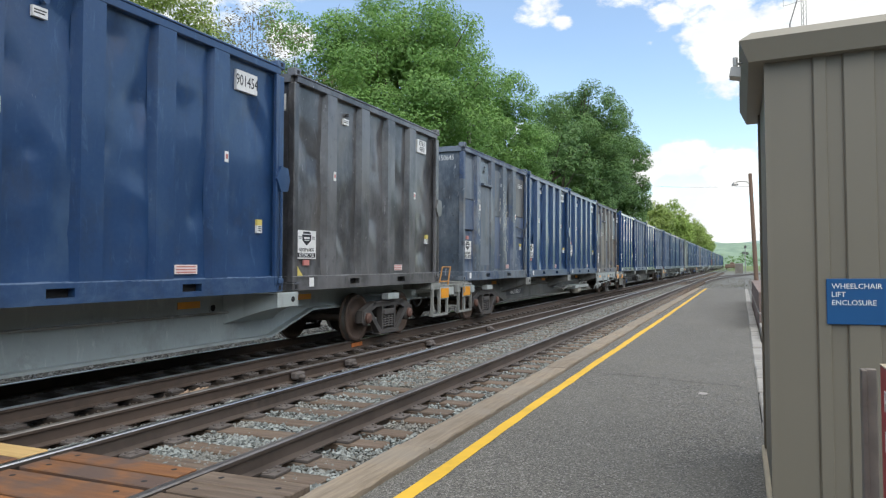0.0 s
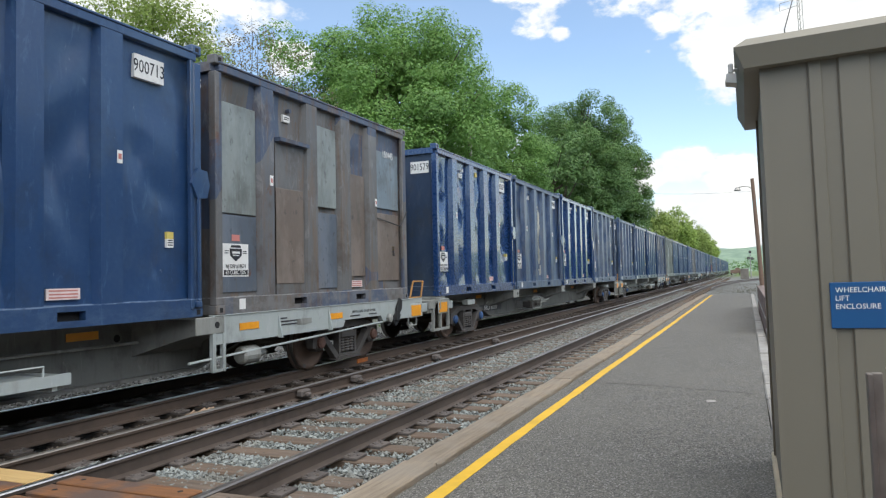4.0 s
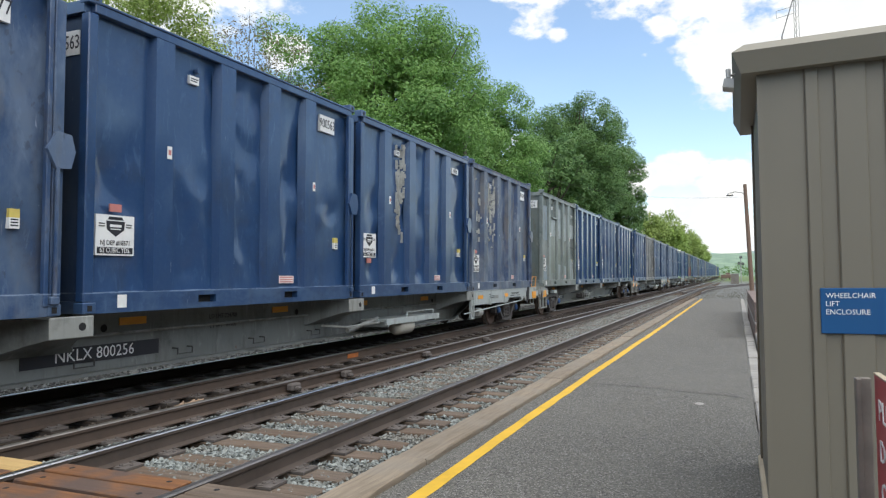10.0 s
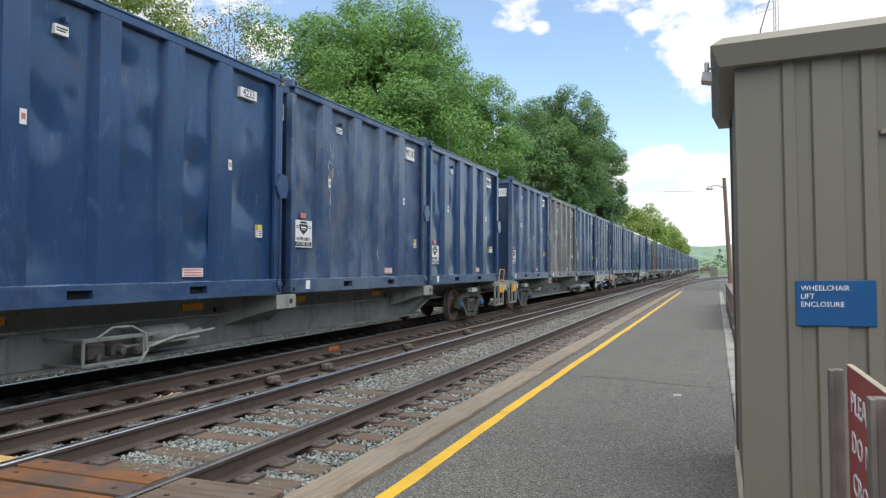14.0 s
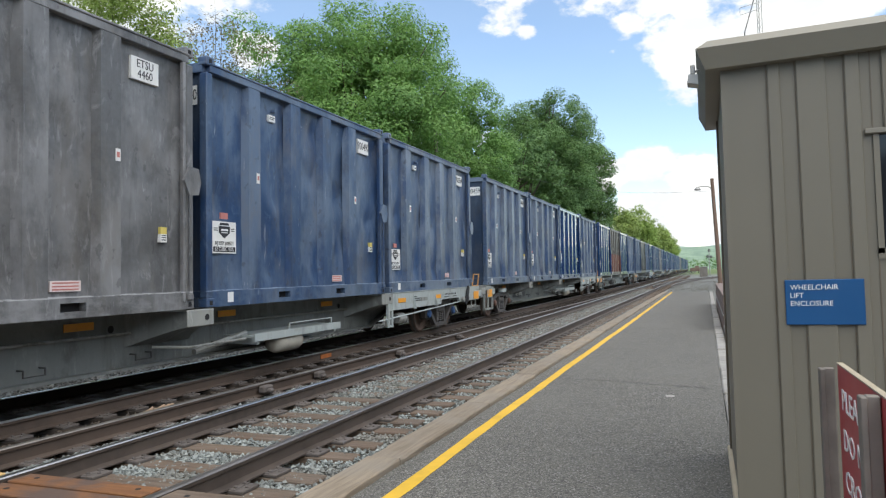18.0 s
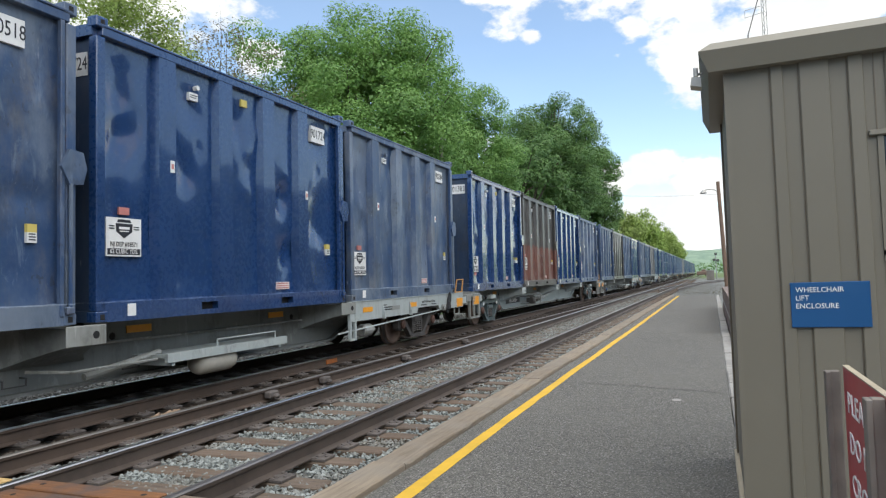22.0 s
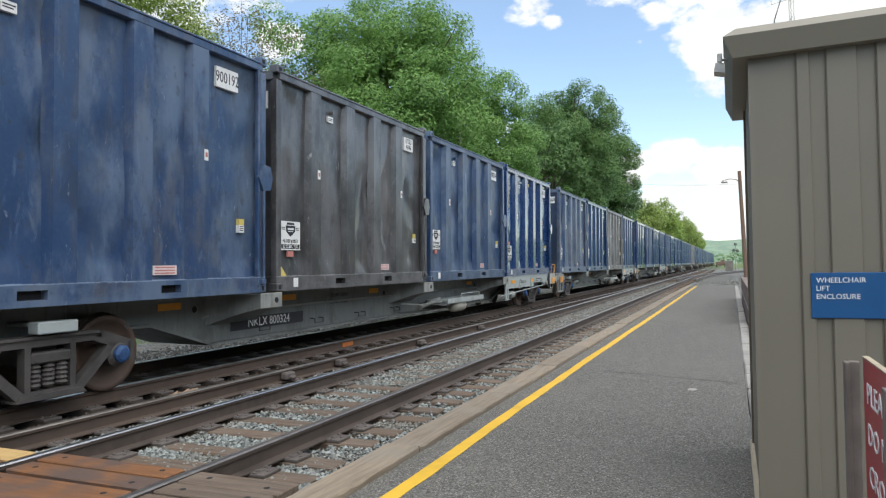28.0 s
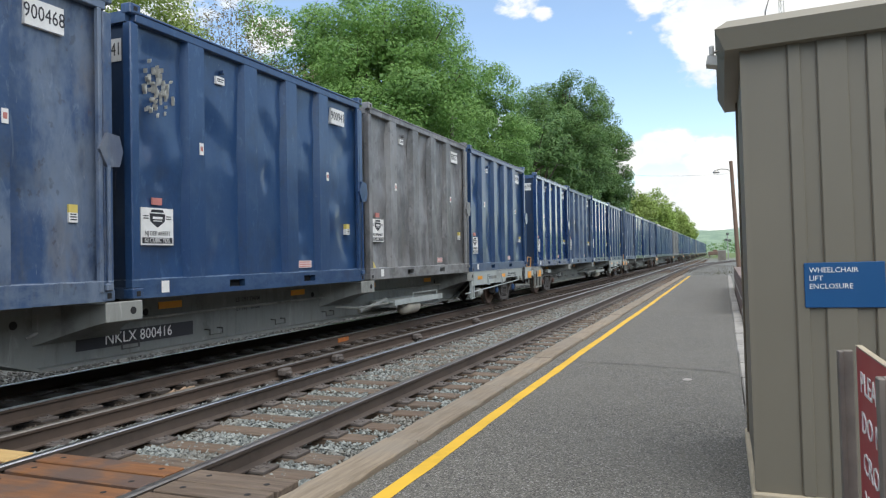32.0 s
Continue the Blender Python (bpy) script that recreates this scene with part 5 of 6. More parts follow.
M_SIGNRED = plain("red_sign_panel", (0.40, 0.055, 0.06), 0.45, vary=0.2, scale=6)
M_GALV = plain("galvanised_steel", (0.36, 0.35, 0.33), 0.5, 0.6, 0.3, 10)
M_POST = plain("weathered_taupe_post", (0.21, 0.185, 0.16), 0.6, 0.2, 0.3, 10)
M_POLE = wood_mat("brown_wood_pole", (0.19, 0.12, 0.085), (0.27, 0.18, 0.13), (0.12, 0.08, 0.06), "y", 0.85)
M_GREYPOLE = plain("grey_wood_pole", (0.20, 0.18, 0.155), 0.9, vary=0.3)
M_BRICK = plain("brown_masonry", (0.20, 0.15, 0.13), 0.9, vary=0.3, scale=6, bump=0.4)
M_GLASS = Mat("dark_window_glass", 0.08).color((0.02, 0.022, 0.026)).m
M_LAMP = plain("pale_lamp_housing", (0.55, 0.55, 0.52), 0.5)
M_BARK = plain("bark", (0.085, 0.065, 0.05), 0.95, vary=0.4, scale=6, bump=0.5)

# ---- ground, platform, tracks ----
bm = bmesh.new()
xs = [-3000, -900, -300, -100, -40, -14, -11, -2.7, 1.2, 6, 60, 400, 3000]
ys = [-400, -60, -8, 10, 46, 120, 300, 700, 1500, 2600]
rows = []
for y in ys:
    line = []
    for x in xs:
        z = -0.27
        if x <= -40:
            z = 1.2
        if x <= -14 and y > -60:
            z = 0.25 if x == -14 else max(z, 0.8)
        if y >= 700:
            z = -3.0
        line.append(bm.verts.new((x, y, z)))
    rows.append(line)
for a, b in zip(rows, rows[1:]):
    for i in range(len(xs) - 1):
        bm.faces.new((a[i], a[i + 1], b[i + 1], b[i]))
ground = tagged(part("ground", bm, M_GROUND, None), "grey ballast gravel giving way to grass", "ground", kind="structure")


def worn_timber(half, ln, deep, seed):
    """A squared timber along y with rounded, chipped and splintered edges, its top at height 0."""
    bm = bmesh.new()
    n = max(6, int(ln / 0.09))
    rings = []
    for i in range(n + 1):
        yy = 0.006 + (ln - 0.012) * i / n
        a, b = (abs(noise.noise(Vector((yy * 5.0, seed, q)))) for q in (1.3, 7.9))
        e0, e1 = 0.010 + 0.035 * a ** 1.5, 0.010 + 0.035 * b ** 1.5
        w = 0.008 * noise.noise(Vector((yy * 2.2, seed, 4.0)))
        top = 0.006 * noise.noise(Vector((yy * 3.0, seed, 9.0)))
        rings.append([bm.verts.new((x + w, yy, z)) for x, z in ((-half, -deep), (half, -deep), (half, -e1), (half - e1 * 0.8, top), (-half + e0 * 0.8, top), (-half, -e0))])
    for a, b in zip(rings, rings[1:]):
        for i in range(6):
            bm.faces.new((a[i], a[(i + 1) % 6], b[(i + 1) % 6], b[i]))
    bm.faces.new(rings[0][::-1])
    bm.faces.new(rings[-1])
    bmesh.ops.recalc_face_normals(bm, faces=bm.faces[:])
    return bm


platform = thing("platform", "worn grey asphalt station platform with patched cracks", "platform", kind="structure")
part("paving", boxes((-2.335, 0.13, -9.0, 46.0, -0.4, -0.05)), M_ASPHALT, platform, "speckled grey asphalt")
rnd = random.Random(3)
y = -9.0
while y < 46:
    ln = min(rnd.uniform(2.2, 2.6), 46.0 - y)
    o = part("curb_timber", worn_timber(0.145, ln, 0.34, y), M_CURB, platform)
    o.location = (-2.475 + rnd.uniform(-0.008, 0.008), y, rnd.uniform(-0.008, 0.004))
    y += ln
bm = bmesh.new()
left, right = [], []
for i in range(400):
    yy = -9 + 55.0 * i / 399
    bow = -0.03 * math.exp(-((yy - 11.0) / 5.0) ** 2) + 0.018 * noise.noise(Vector((yy * 0.35, 2, 0)))
    left.append(bm.verts.new((-2.115 + bow + 0.012 * noise.noise(Vector((yy * 1.7, 0, 0))), yy, -0.046)))
    right.append(bm.verts.new((-1.998 + bow + 0.012 * noise.noise(Vector((yy * 2.1, 5, 0))), yy, -0.046)))
for i in range(399):
    bm.faces.new((left[i], right[i], right[i + 1], left[i + 1]))
part("yellow_line", bm, M_YELLOW, platform, "painted yellow safety line")


def crack(points, width):
    bm = bmesh.new()
    a, b = [], []
    for i in range(len(points) - 1):
        (x0, y0), (x1, y1) = points[i], points[i + 1]
        for j in range(14):
            f = j / 14
            x, yy = x0 + (x1 - x0) * f, y0 + (y1 - y0) * f
            yy += 0.05 * noise.noise(Vector((x * 3.1, yy, 1.0)))
            w = width * (0.5 + 0.9 * abs(noise.noise(Vector((x * 4, yy * 4, 9)))))
            a.append(bm.verts.new((x, yy - w, -0.047)))
            b.append(bm.verts.new((x, yy + w, -0.047)))
    for i in range(len(a) - 1):
        bm.faces.new((a[i], a[i + 1], b[i + 1], b[i]))
    return bm


for pts, w in ((((-2.35, 9.75), (-1.1, 9.55), (0.12, 9.1)), 0.014), (((-2.35, 13.45), (-0.5, 13.25), (0.12, 13.3)), 0.010), (((-2.3, 18.3), (0.1, 18.0)), 0.010),
               (((-2.35, 26.0), (0.12, 25.7)), 0.012), (((-1.2, 9.6), (-1.5, 10.9), (-1.1, 13.3)), 0.004)):
    part("crack", crack(pts, w), M_CRACK, platform)
bm = bmesh.new()
bmesh.ops.create_circle(bm, cap_ends=True, segments=11, radius=0.055, matrix=Matrix.Translation((-0.45, 8.55, -0.046)) @ Matrix.Diagonal((1, 1.5, 1, 1)))
part("gum_spot", bm, M_STONE, platform)
y = 6.2
while y < 45:
    ln = rnd.uniform(0.7, 1.15)
    o = part("kerb_stone", boxes((-0.09, 0.09, 0.01, ln - 0.01, -0.3, 0), bevel=0.018), M_STONE, platform)
    o.location = (0.225 + rnd.uniform(-0.012, 0.012), y, -0.035 + rnd.uniform(-0.012, 0.012))
    y += ln

RAIL = [(-0.069, 0), (0.069, 0), (0.069, 0.012), (0.012, 0.032), (0.009, 0.125), (0.034, 0.138), (0.036, 0.165), (0.026, 0.174), (-0.026, 0.174), (-0.036, 0.165), (-0.034, 0.138), (-0.009, 0.125), (-0.012, 0.032), (-0.069, 0.012)]
RAIL_H = 0.174


def rail_along(points):
    """A rail swept along (x, y) points, its head at height 0."""
    bm = bmesh.new()
    rings = []
    for i, (x, yy) in enumerate(points):
        p, q = points[max(0, i - 1)], points[min(len(points) - 1, i + 1)]
        d = Vector((q[0] - p[0], q[1] - p[1])).normalized()
        rings.append([bm.verts.new((x + u * d.y, yy - u * d.x, v - RAIL_H)) for u, v in RAIL])
    n = len(RAIL)
    for a, b in zip(rings, rings[1:]):
        for i in range(n):
            bm.faces.new((a[i], a[(i + 1) % n], b[(i + 1) % n], b[i]))
    bm.faces.new(rings[0])
    bm.faces.new(rings[-1][::-1])
    bmesh.ops.recalc_face_normals(bm, faces=bm.faces[:])
    return bm


def top_strip(points, half, off=0.0):
    bm = bmesh.new()
    rings = []
    for i, (x, yy) in enumerate(points):
        rings.append([bm.verts.new((x + off + u, yy, v)) for u, v in ((-half, 0.002), (0.014, 0.002), (0.0275, 0.001), (0.038, -0.0095))])
    for a, b in zip(rings, rings[1:]):
        for i in range(3):
            bm.faces.new((a[i], a[i + 1], b[i + 1], b[i]))
    return bm


def bend_y(s):
    if s <= STRAIGHT:
        return 0.0
    return -BEND * (1 - math.cos((s - STRAIGHT) / BEND))


FAR = [-9.0, 10, 30, 60, 120, 200] + [290 + 20 * i for i in range(14)]
RAIL_A, RAIL_B = -3.591, -5.096
tie_mesh = mesh_of(boxes((-1.3, 1.3, -0.115, 0.115, -0.18, 0), bevel=0.012), "tie", M_TIE)
shaded_oily_tie_mesh = mesh_of(boxes((-1.3, 1.3, -0.115, 0.115, -0.18, 0), bevel=0.012), "tie", M_TIE_OILY_SHADED)
plate_mesh = mesh_of(boxes((-0.20, 0.20, -0.11, 0.11, 0, 0.026), (-0.12, 0.12, -0.10, 0.10, 0.024, 0.034), bevel=0.004), "tie_plate", M_PLATE)
spike = boxes((-0.115, -0.085, -0.07, -0.04, 0.02, 0.05), (0.085, 0.115, 0.04, 0.07, 0.02, 0.05), (-0.115, -0.085, 0.035, 0.065, 0.02, 0.045), (0.085, 0.115, -0.075, -0.045, 0.02, 0.05), (0.15, 0.175, -0.02, 0.01, 0.02, 0.04), bevel=0.006)
spike_mesh = mesh_of(spike, "spikes", M_PLATE)


def track(name, label, rails, middle, rail_mat, tops, tie_from, tie_to, spacing, singles, seed, tie_mat=None):
    tie_mat = tie_mat or M_TIE
    tr = thing(name, label, "railway track", kind="structure")
    r = random.Random(seed)
    for x, top, half, off in zip(rails, *tops):
        pts = [(x + bend_y(s), s) for s in FAR]
        o = part("rail", rail_along(pts), rail_mat, tr)
        part("running_surface", top_strip(pts, half, off), top, o)
    yy, rest = tie_from, bmesh.new()
    while yy < tie_to:
        m = pose(middle + r.uniform(-0.05, 0.05), yy + r.uniform(-0.03, 0.03), -RAIL_H - 0.02 + r.uniform(-0.006, 0.0), 0, 0, r.uniform(-1.6, 1.6))
        if yy < singles:
            o = part("tie", tie_mesh if tie_mat is M_TIE else shaded_oily_tie_mesh, tie_mat, tr)
            o.matrix_basis = m
            for x in rails:
                p = part("tie_plate", plate_mesh, M_PLATE, o)
                p.location = (x - middle - (m.translation.x - middle), 0, 0.002)
                part("spikes", spike_mesh, M_PLATE, o).location = p.location
        else:
            small = bmesh.new()
            box(small, -1.3, 1.3, -0.115, 0.115, -0.18, 0)
            small.transform(m)
            me = bpy.data.meshes.new("tmp")
            small.to_mesh(me)
            small.free()
            rest.from_mesh(me)
            bpy.data.meshes.remove(me)
        yy += spacing * r.uniform(0.92, 1.08)
    tagged(part("far_ties", rest, tie_mat, tr), kind="stuff")
    return tr


near_track = track("near_track", "platform track with polished rail tops on wooden ties", (RAIL_A, RAIL_B), -4.343, M_RAIL, ((M_SEMI, M_SHINE), (0.026, 0.024), (0, 0.001)), -2.0, 150, 0.54, 46, 5)
train_track = track("train_track", "rust-brown track under the train on dusty ties darkened for shade", (TRACK_X + 0.745, TRACK_X - 0.745), TRACK_X, M_RAIL_TRAIN, ((M_SHINE, M_SHINE), (0.026, 0.025), (0.001, 0.001)), -2.0, 150, 0.54, 30, 6, M_TIE_OILY_SHADED)

# the turnout's idle rail, which closes up to the platform track farther on
turn_pts = []
for i in range(40):
    yy = -6 + 48.0 * i / 39
    turn_pts.append((-5.185 - 0.86 * max(0.0, 1 - yy / 42.0) ** 0.7, yy))
turnout = thing("turnout_rail", "rusty idle turnout rail beside the platform track", "rail", kind="structure")
o = part("rail", rail_along(turn_pts), M_RAIL_TRAIN, turnout)
part("running_surface", top_strip(turn_pts, 0.026), M_SEMI, o)
for yy, gap in ((8.2, 0.5), (9.6, 0.45), (12.6, 0.4), (16.0, 0.3), (3.6, 0.6)):
    x = -5.185 - 0.86 * max(0.0, 1 - yy / 42.0) ** 0.7
    b = part("spacer_block", boxes((0.03, 0.14, -0.11, 0.11, -0.13, -0.03), (0.10, 0.2, -0.05, 0.05, -0.13, -0.07), bevel=0.02), M_PLATE, turnout)
    b.location = (x, yy, 0)
rnd = random.Random(8)
for i in range(46):
    yy = 3.0 + i * 0.54 + rnd.uniform(-0.03, 0.03)
    x = -5.185 - 0.86 * max(0.0, 1 - yy / 42.0) ** 0.7
    o = part("tie_plate", plate_mesh, M_PLATE, turnout)
    o.location = (x, yy, -RAIL_H - 0.018)
    part("spikes", spike_mesh, M_PLATE, o)
    o = part("tie_end", boxes((-0.75, 0.3, -0.11, 0.11, -0.16, 0), bevel=0.012) if i == 0 else bpy.data.meshes["tie_end"], M_TIE_DUSTY, turnout)
    o.location = (x, yy, -RAIL_H - 0.03)
M_LITTER = plain("dry_leaf_litter", (0.30, 0.21, 0.14), 0.9, vary=0.35)
bm = bmesh.new()
for i in range(9):
    rod(bm, (-6.55 + rnd.uniform(-0.1, 0.1), 6.9 + rnd.uniform(-0.2, 0.2), -0.17), (-6.5 + rnd.uniform(-0.15, 0.15), 7.0 + rnd.uniform(-0.25, 0.25), -0.13), 0.03, 5, 0.015)
tagged(part("wood_splinters", bm, M_LITTER, None), "splintered pale wood scraps lying beside the rail", "debris")
bm = boxes((-0.012, 0.004, -0.2, 0.2, -0.13, -0.05))
o = part("rail_patch", bm, plain("orange_rust", (0.42, 0.13, 0.03), 0.8, vary=0.3, scale=9), train_track, "orange rust patch")
o.location = (TRACK_X + 0.745 + 0.022, 12.0, 0)

# a siding that leaves to the right beyond the platform
siding = thing("siding_track", "weedy siding curving away beyond the platform", "railway track", kind="structure")
for dx in (0.0, 1.5):
    pts = []
    for i in range(28):
        s = 62 + i * 5.0
        pts.append((RAIL_A - 0.75 + dx + 0.00175 * (s - 62) ** 2, s))
    o = part("rail", rail_along(pts), M_RAIL, siding)
    part("running_surface", top_strip(pts, 0.026, 0.001), M_SEMI, o)

# plank crossing
crossing = thing("plank_crossing", "rust-stained wooden plank crossing between the rails", "crossing", kind="structure")
rnd = random.Random(21)
for x0, x1 in ((RAIL_B + 0.10, RAIL_A - 0.07), (RAIL_A + 0.06, -2.68)):
    yy = 3.90
    while yy > 0.4:
        w = rnd.uniform(0.20, 0.26)
        o = part("plank", boxes((x0 + rnd.uniform(0, 0.02), x1 - rnd.uniform(0, 0.03), -w + 0.006, -0.006, -0.17, 0), bevel=0.007), M_PLANK if x0 < -4 else M_TIE, crossing)
        o.location = (0, yy, -0.005 + rnd.uniform(-0.008, 0.004))
        o.rotation_euler = (0, 0, radians(rnd.uniform(-0.5, 0.5)))
        for bx in (x0 + 0.18, x1 - 0.16):
            b = part("bolt_hole", bpy.data.meshes["bolt_hole"] if "bolt_hole" in bpy.data.meshes else rods([(0, 0, -0.01), (0, 0, 0.0015)], 0.022, 9), M_DARK, o)
            b.location = (bx, -w / 2 + rnd.uniform(-0.03, 0.03), 0)
        yy -= w
o = part("plank", boxes((-5.95, RAIL_B - 0.08, 3.62, 3.86, -0.17, 0), bevel=0.008), M_PLANK_NEW, crossing, "fresh yellow plank")
o = part("plank", boxes((-5.95, RAIL_B - 0.08, 3.36, 3.60, -0.17, 0), bevel=0.008), M_PLANK, crossing)

# ballast stones
rs = np.random.RandomState(4)
base = np.array([(1, 0, 0), (-1, 0, 0), (0, 1, 0), (0, -1, 0), (0, 0, 1), (0, 0, -1)], float)
tri = np.array([(0, 2, 4), (2, 1, 4), (1, 3, 4), (3, 0, 4), (2, 0, 5), (1, 2, 5), (3, 1, 5), (0, 3, 5)])


def stones(name, n, xr, yr, z, size, material, label, skip=None):
    x, yy = rs.uniform(*xr, n), yr[0] + (yr[1] - yr[0]) * rs.uniform(0, 1, n) ** 1.5
    if skip is not None:
        keep = skip(x, yy)
        x, yy = x[keep], yy[keep]
        n = len(x)
    s = rs.uniform(0.6, 1.3, (n, 1, 1)) * size
    jit = base[None] * rs.uniform(0.6, 1.25, (n, 6, 3)) + rs.uniform(-0.35, 0.35, (n, 6, 3))
    v = jit * s * np.array([1, 1, 0.75])
    v += np.stack([x, yy, z + rs.uniform(-0.02, 0.02, n)], 1)[:, None]
    f = (tri[None] + 6 * np.arange(n)[:, None, None]).reshape(-1, 3)
    me = bpy.data.meshes.new(name)
    me.from_pydata(v.reshape(-1, 3).tolist(), [], f.tolist())
    me.materials.append(material)
    return tagged(new(name, me), label, "ballast", kind="stuff")


def ballast_mat(name, a, b, c):
    k = Mat(name, 0.9)
    g = k.n("ShaderNodeNewGeometry")
    col = k.mix(g.outputs["Random Per Island"], a, b)
    col = k.mix(k.times(k.ramp(k.noise(1.3, 4), 0.45, 0.7), 0.55), col, c)
    k.color(col)
    return k.m


M_BALLAST = ballast_mat("grey_green_ballast", (0.085, 0.094, 0.088), (0.33, 0.355, 0.335), (0.155, 0.125, 0.095))
M_BALLAST_DARK = ballast_mat("soiled_grey_ballast", (0.055, 0.055, 0.052), (0.165, 0.165, 0.157), (0.08, 0.07, 0.058))
M_BALLAST_BROWN = ballast_mat("dusty_brown_ballast", (0.045, 0.036, 0.029), (0.125, 0.10, 0.078), (0.055, 0.041, 0.03))
stones("ballast", 42000, (-5.03, -3.66), (3.9, 40), -0.226, 0.023, M_BALLAST, "crushed grey-green stone between the rails")
stones("ballast", 15000, (-5.03, -3.66), (8.5, 60), -0.206, 0.024, M_BALLAST, "crushed grey-green stone heaped over the ties")
stones("ballast", 19000, (-3.5, -2.70), (3.9, 40), -0.23, 0.023, M_BALLAST, "crushed grey stone beside the platform curb")
stones("ballast", 14000, (-5.62, -5.18), (3.9, 36), -0.185, 0.024, M_BALLAST, "crushed grey stone outside the polished rail", lambda x, y: x > -5.1 - 0.72 * np.maximum(0, 1 - y / 42.0) ** 0.7)
stones("ballast", 9000, (-5.5, -5.17), (3.9, 22), -0.115, 0.022, M_BALLAST, "crushed grey stone heaped against the polished rail", lambda x, y: x > -5.15 - 0.42 * np.maximum(0, 1 - y / 42.0) ** 0.7)
stones("ballast", 9000, (-7.0, -6.0), (3.0, 26), -0.235, 0.026, M_BALLAST_BROWN, "rust-dusted stone between the tracks")
stones("ballast", 12000, (-12.0, -8.75), (4.0, 40), -0.23, 0.030, M_BALLAST_DARK, "grey ballast shoulder behind the train")

# ---- shed ----
SX, SY, SB, SH = 0.135, 4.45, 6.0, 2.66
shed = thing("lift_enclosure_shed", "taupe metal-clad shed with a shallow overhanging roof", "shed")
part("front_wall", boxes((SX, 0.93, SY, SY + 0.05, 0.02, SH), (0.93, 1.62, SY, SY + 0.05, 0.02, 1.53), (0.93, 1.62, SY, SY + 0.05, 2.17, SH), (1.38, 1.62, SY, SY + 0.05, 1.53, 2.17)), M_SIDING, shed)
part("side_wall", boxes((SX, SX + 0.05, SY + 0.05, SB, 0.02, SH)), M_SIDING, shed)
part("side_wall", boxes((1.57, 1.62, SY + 0.05, SB, 0.02, SH)), M_SIDING, shed)
part("back_wall", boxes((SX + 0.05, 1.57, SB - 0.05, SB, 0.02, SH)), M_SIDING, shed)
for x0, x1 in ((0.376, 0.446), (0.528, 0.684), (0.774, 0.852), (0.955, 1.03), (1.11, 1.26), (1.35, 1.42)):
    tall = [(x0, x1, SY - 0.016, SY, 0.02, SH)] if not 0.9 < x0 < 1.37 else [(x0, x1, SY - 0.016, SY, 0.02, 1.47), (x0, x1, SY - 0.016, SY, 2.2, SH)]
    part("siding_rib", boxes(*tall, bevel=0.006), M_SIDING, shed)
# narrow darker upright lines, three of them along the ribs' left edges
for x in (0.369, 0.521, 0.767, 0.90):
    part("panel_seam", boxes((x, x + 0.006, SY - 0.0035, SY, 0.02, SH)), M_TRIM_DARK, shed)
part("corner_trim", prism(bmesh.new(), [(SX - 0.010, SY - 0.006), (SX + 0.02, SY - 0.006), (SX + 0.02, SY - 0.001), (SX - 0.002, SY - 0.001), (SX - 0.002, SY + 0.10), (SX - 0.010, SY + 0.10)], "z", 0.03, SH), M_SIDING, shed)
part("edge_trim", boxes((SX - 0.014, SX, SB - 0.14, SB + 0.01, 0.03, SH)), M_TRIM_DARK, shed)
part("foundation", boxes((SX - 0.03, 1.65, SY - 0.03, SB + 0.03, -0.3, 0.02), bevel=0.01), M_CONC, shed)
# roof with a sloped drip edge
FX, FY = 0.012, SY - 0.10
bm = bmesh.new()
lo, mid_, hi = SH - 0.03, SH + 0.088, SH + 0.15
ring = []
for x0, y0, z in ((FX + 0.03, FY + 0.03, lo), (FX - 0.02, FY - 0.02, mid_), (FX + 0.05, FY + 0.06, hi)):
    x1, y1 = 1.75 - (x0 - FX), 6.22 - (y0 - FY)
    ring.append([bm.verts.new(p) for p in ((x0, y0, z), (x1, y0, z + 0.02), (x1, y1, z - 0.02), (x0, y1, z - 0.03))])
for a, b in zip(ring, ring[1:]):
    for i in range(4):
        bm.faces.new((a[i], a[(i + 1) % 4], b[(i + 1) % 4], b[i]))
bm.faces.new(ring[-1])
bm.faces.new(ring[0][::-1])
bmesh.ops.recalc_face_normals(bm, faces=bm.faces[:])
roof = part("roof", bm, M_TRIM, shed, "taupe folded metal roof edge")
part("window_pane", boxes((0.93, 1.38, SY + 0.02, SY + 0.03, 1.53, 2.17)), M_GLASS, shed)
wf = part("window_frame", boxes((0.90, 0.93, SY - 0.012, SY + 0.03, 1.50, 2.17), (1.38, 1.41, SY - 0.012, SY + 0.03, 1.50, 2.17), (0.90, 1.41, SY - 0.012, SY + 0.03, 1.47, 1.53)), M_SIDING, shed)
part("window_head", boxes((0.86, 1.45, SY - 0.03, SY, 2.17, 2.20), bevel=0.004), M_TRIM, shed)

sign = thing("wall_sign", "blue wall sign with white lettering on the shed", "sign")
part("panel", boxes((0.42, 0.82, SY - 0.026, SY - 0.018, 1.105, 1.362), bevel=0.003), M_SIGNBLUE, sign)
for row, z in (("WHEELCHAIR", 1.318), ("LIFT", 1.272), ("ENCLOSURE", 1.226)):
    me = text_mesh(row, 0.030, "end", 0.95)
    o = part("lettering", me, M_WHITE, sign)
    lo_x = min(v.co.x for v in me.vertices)
    o.location = (0.447 - lo_x, SY - 0.0275, z)

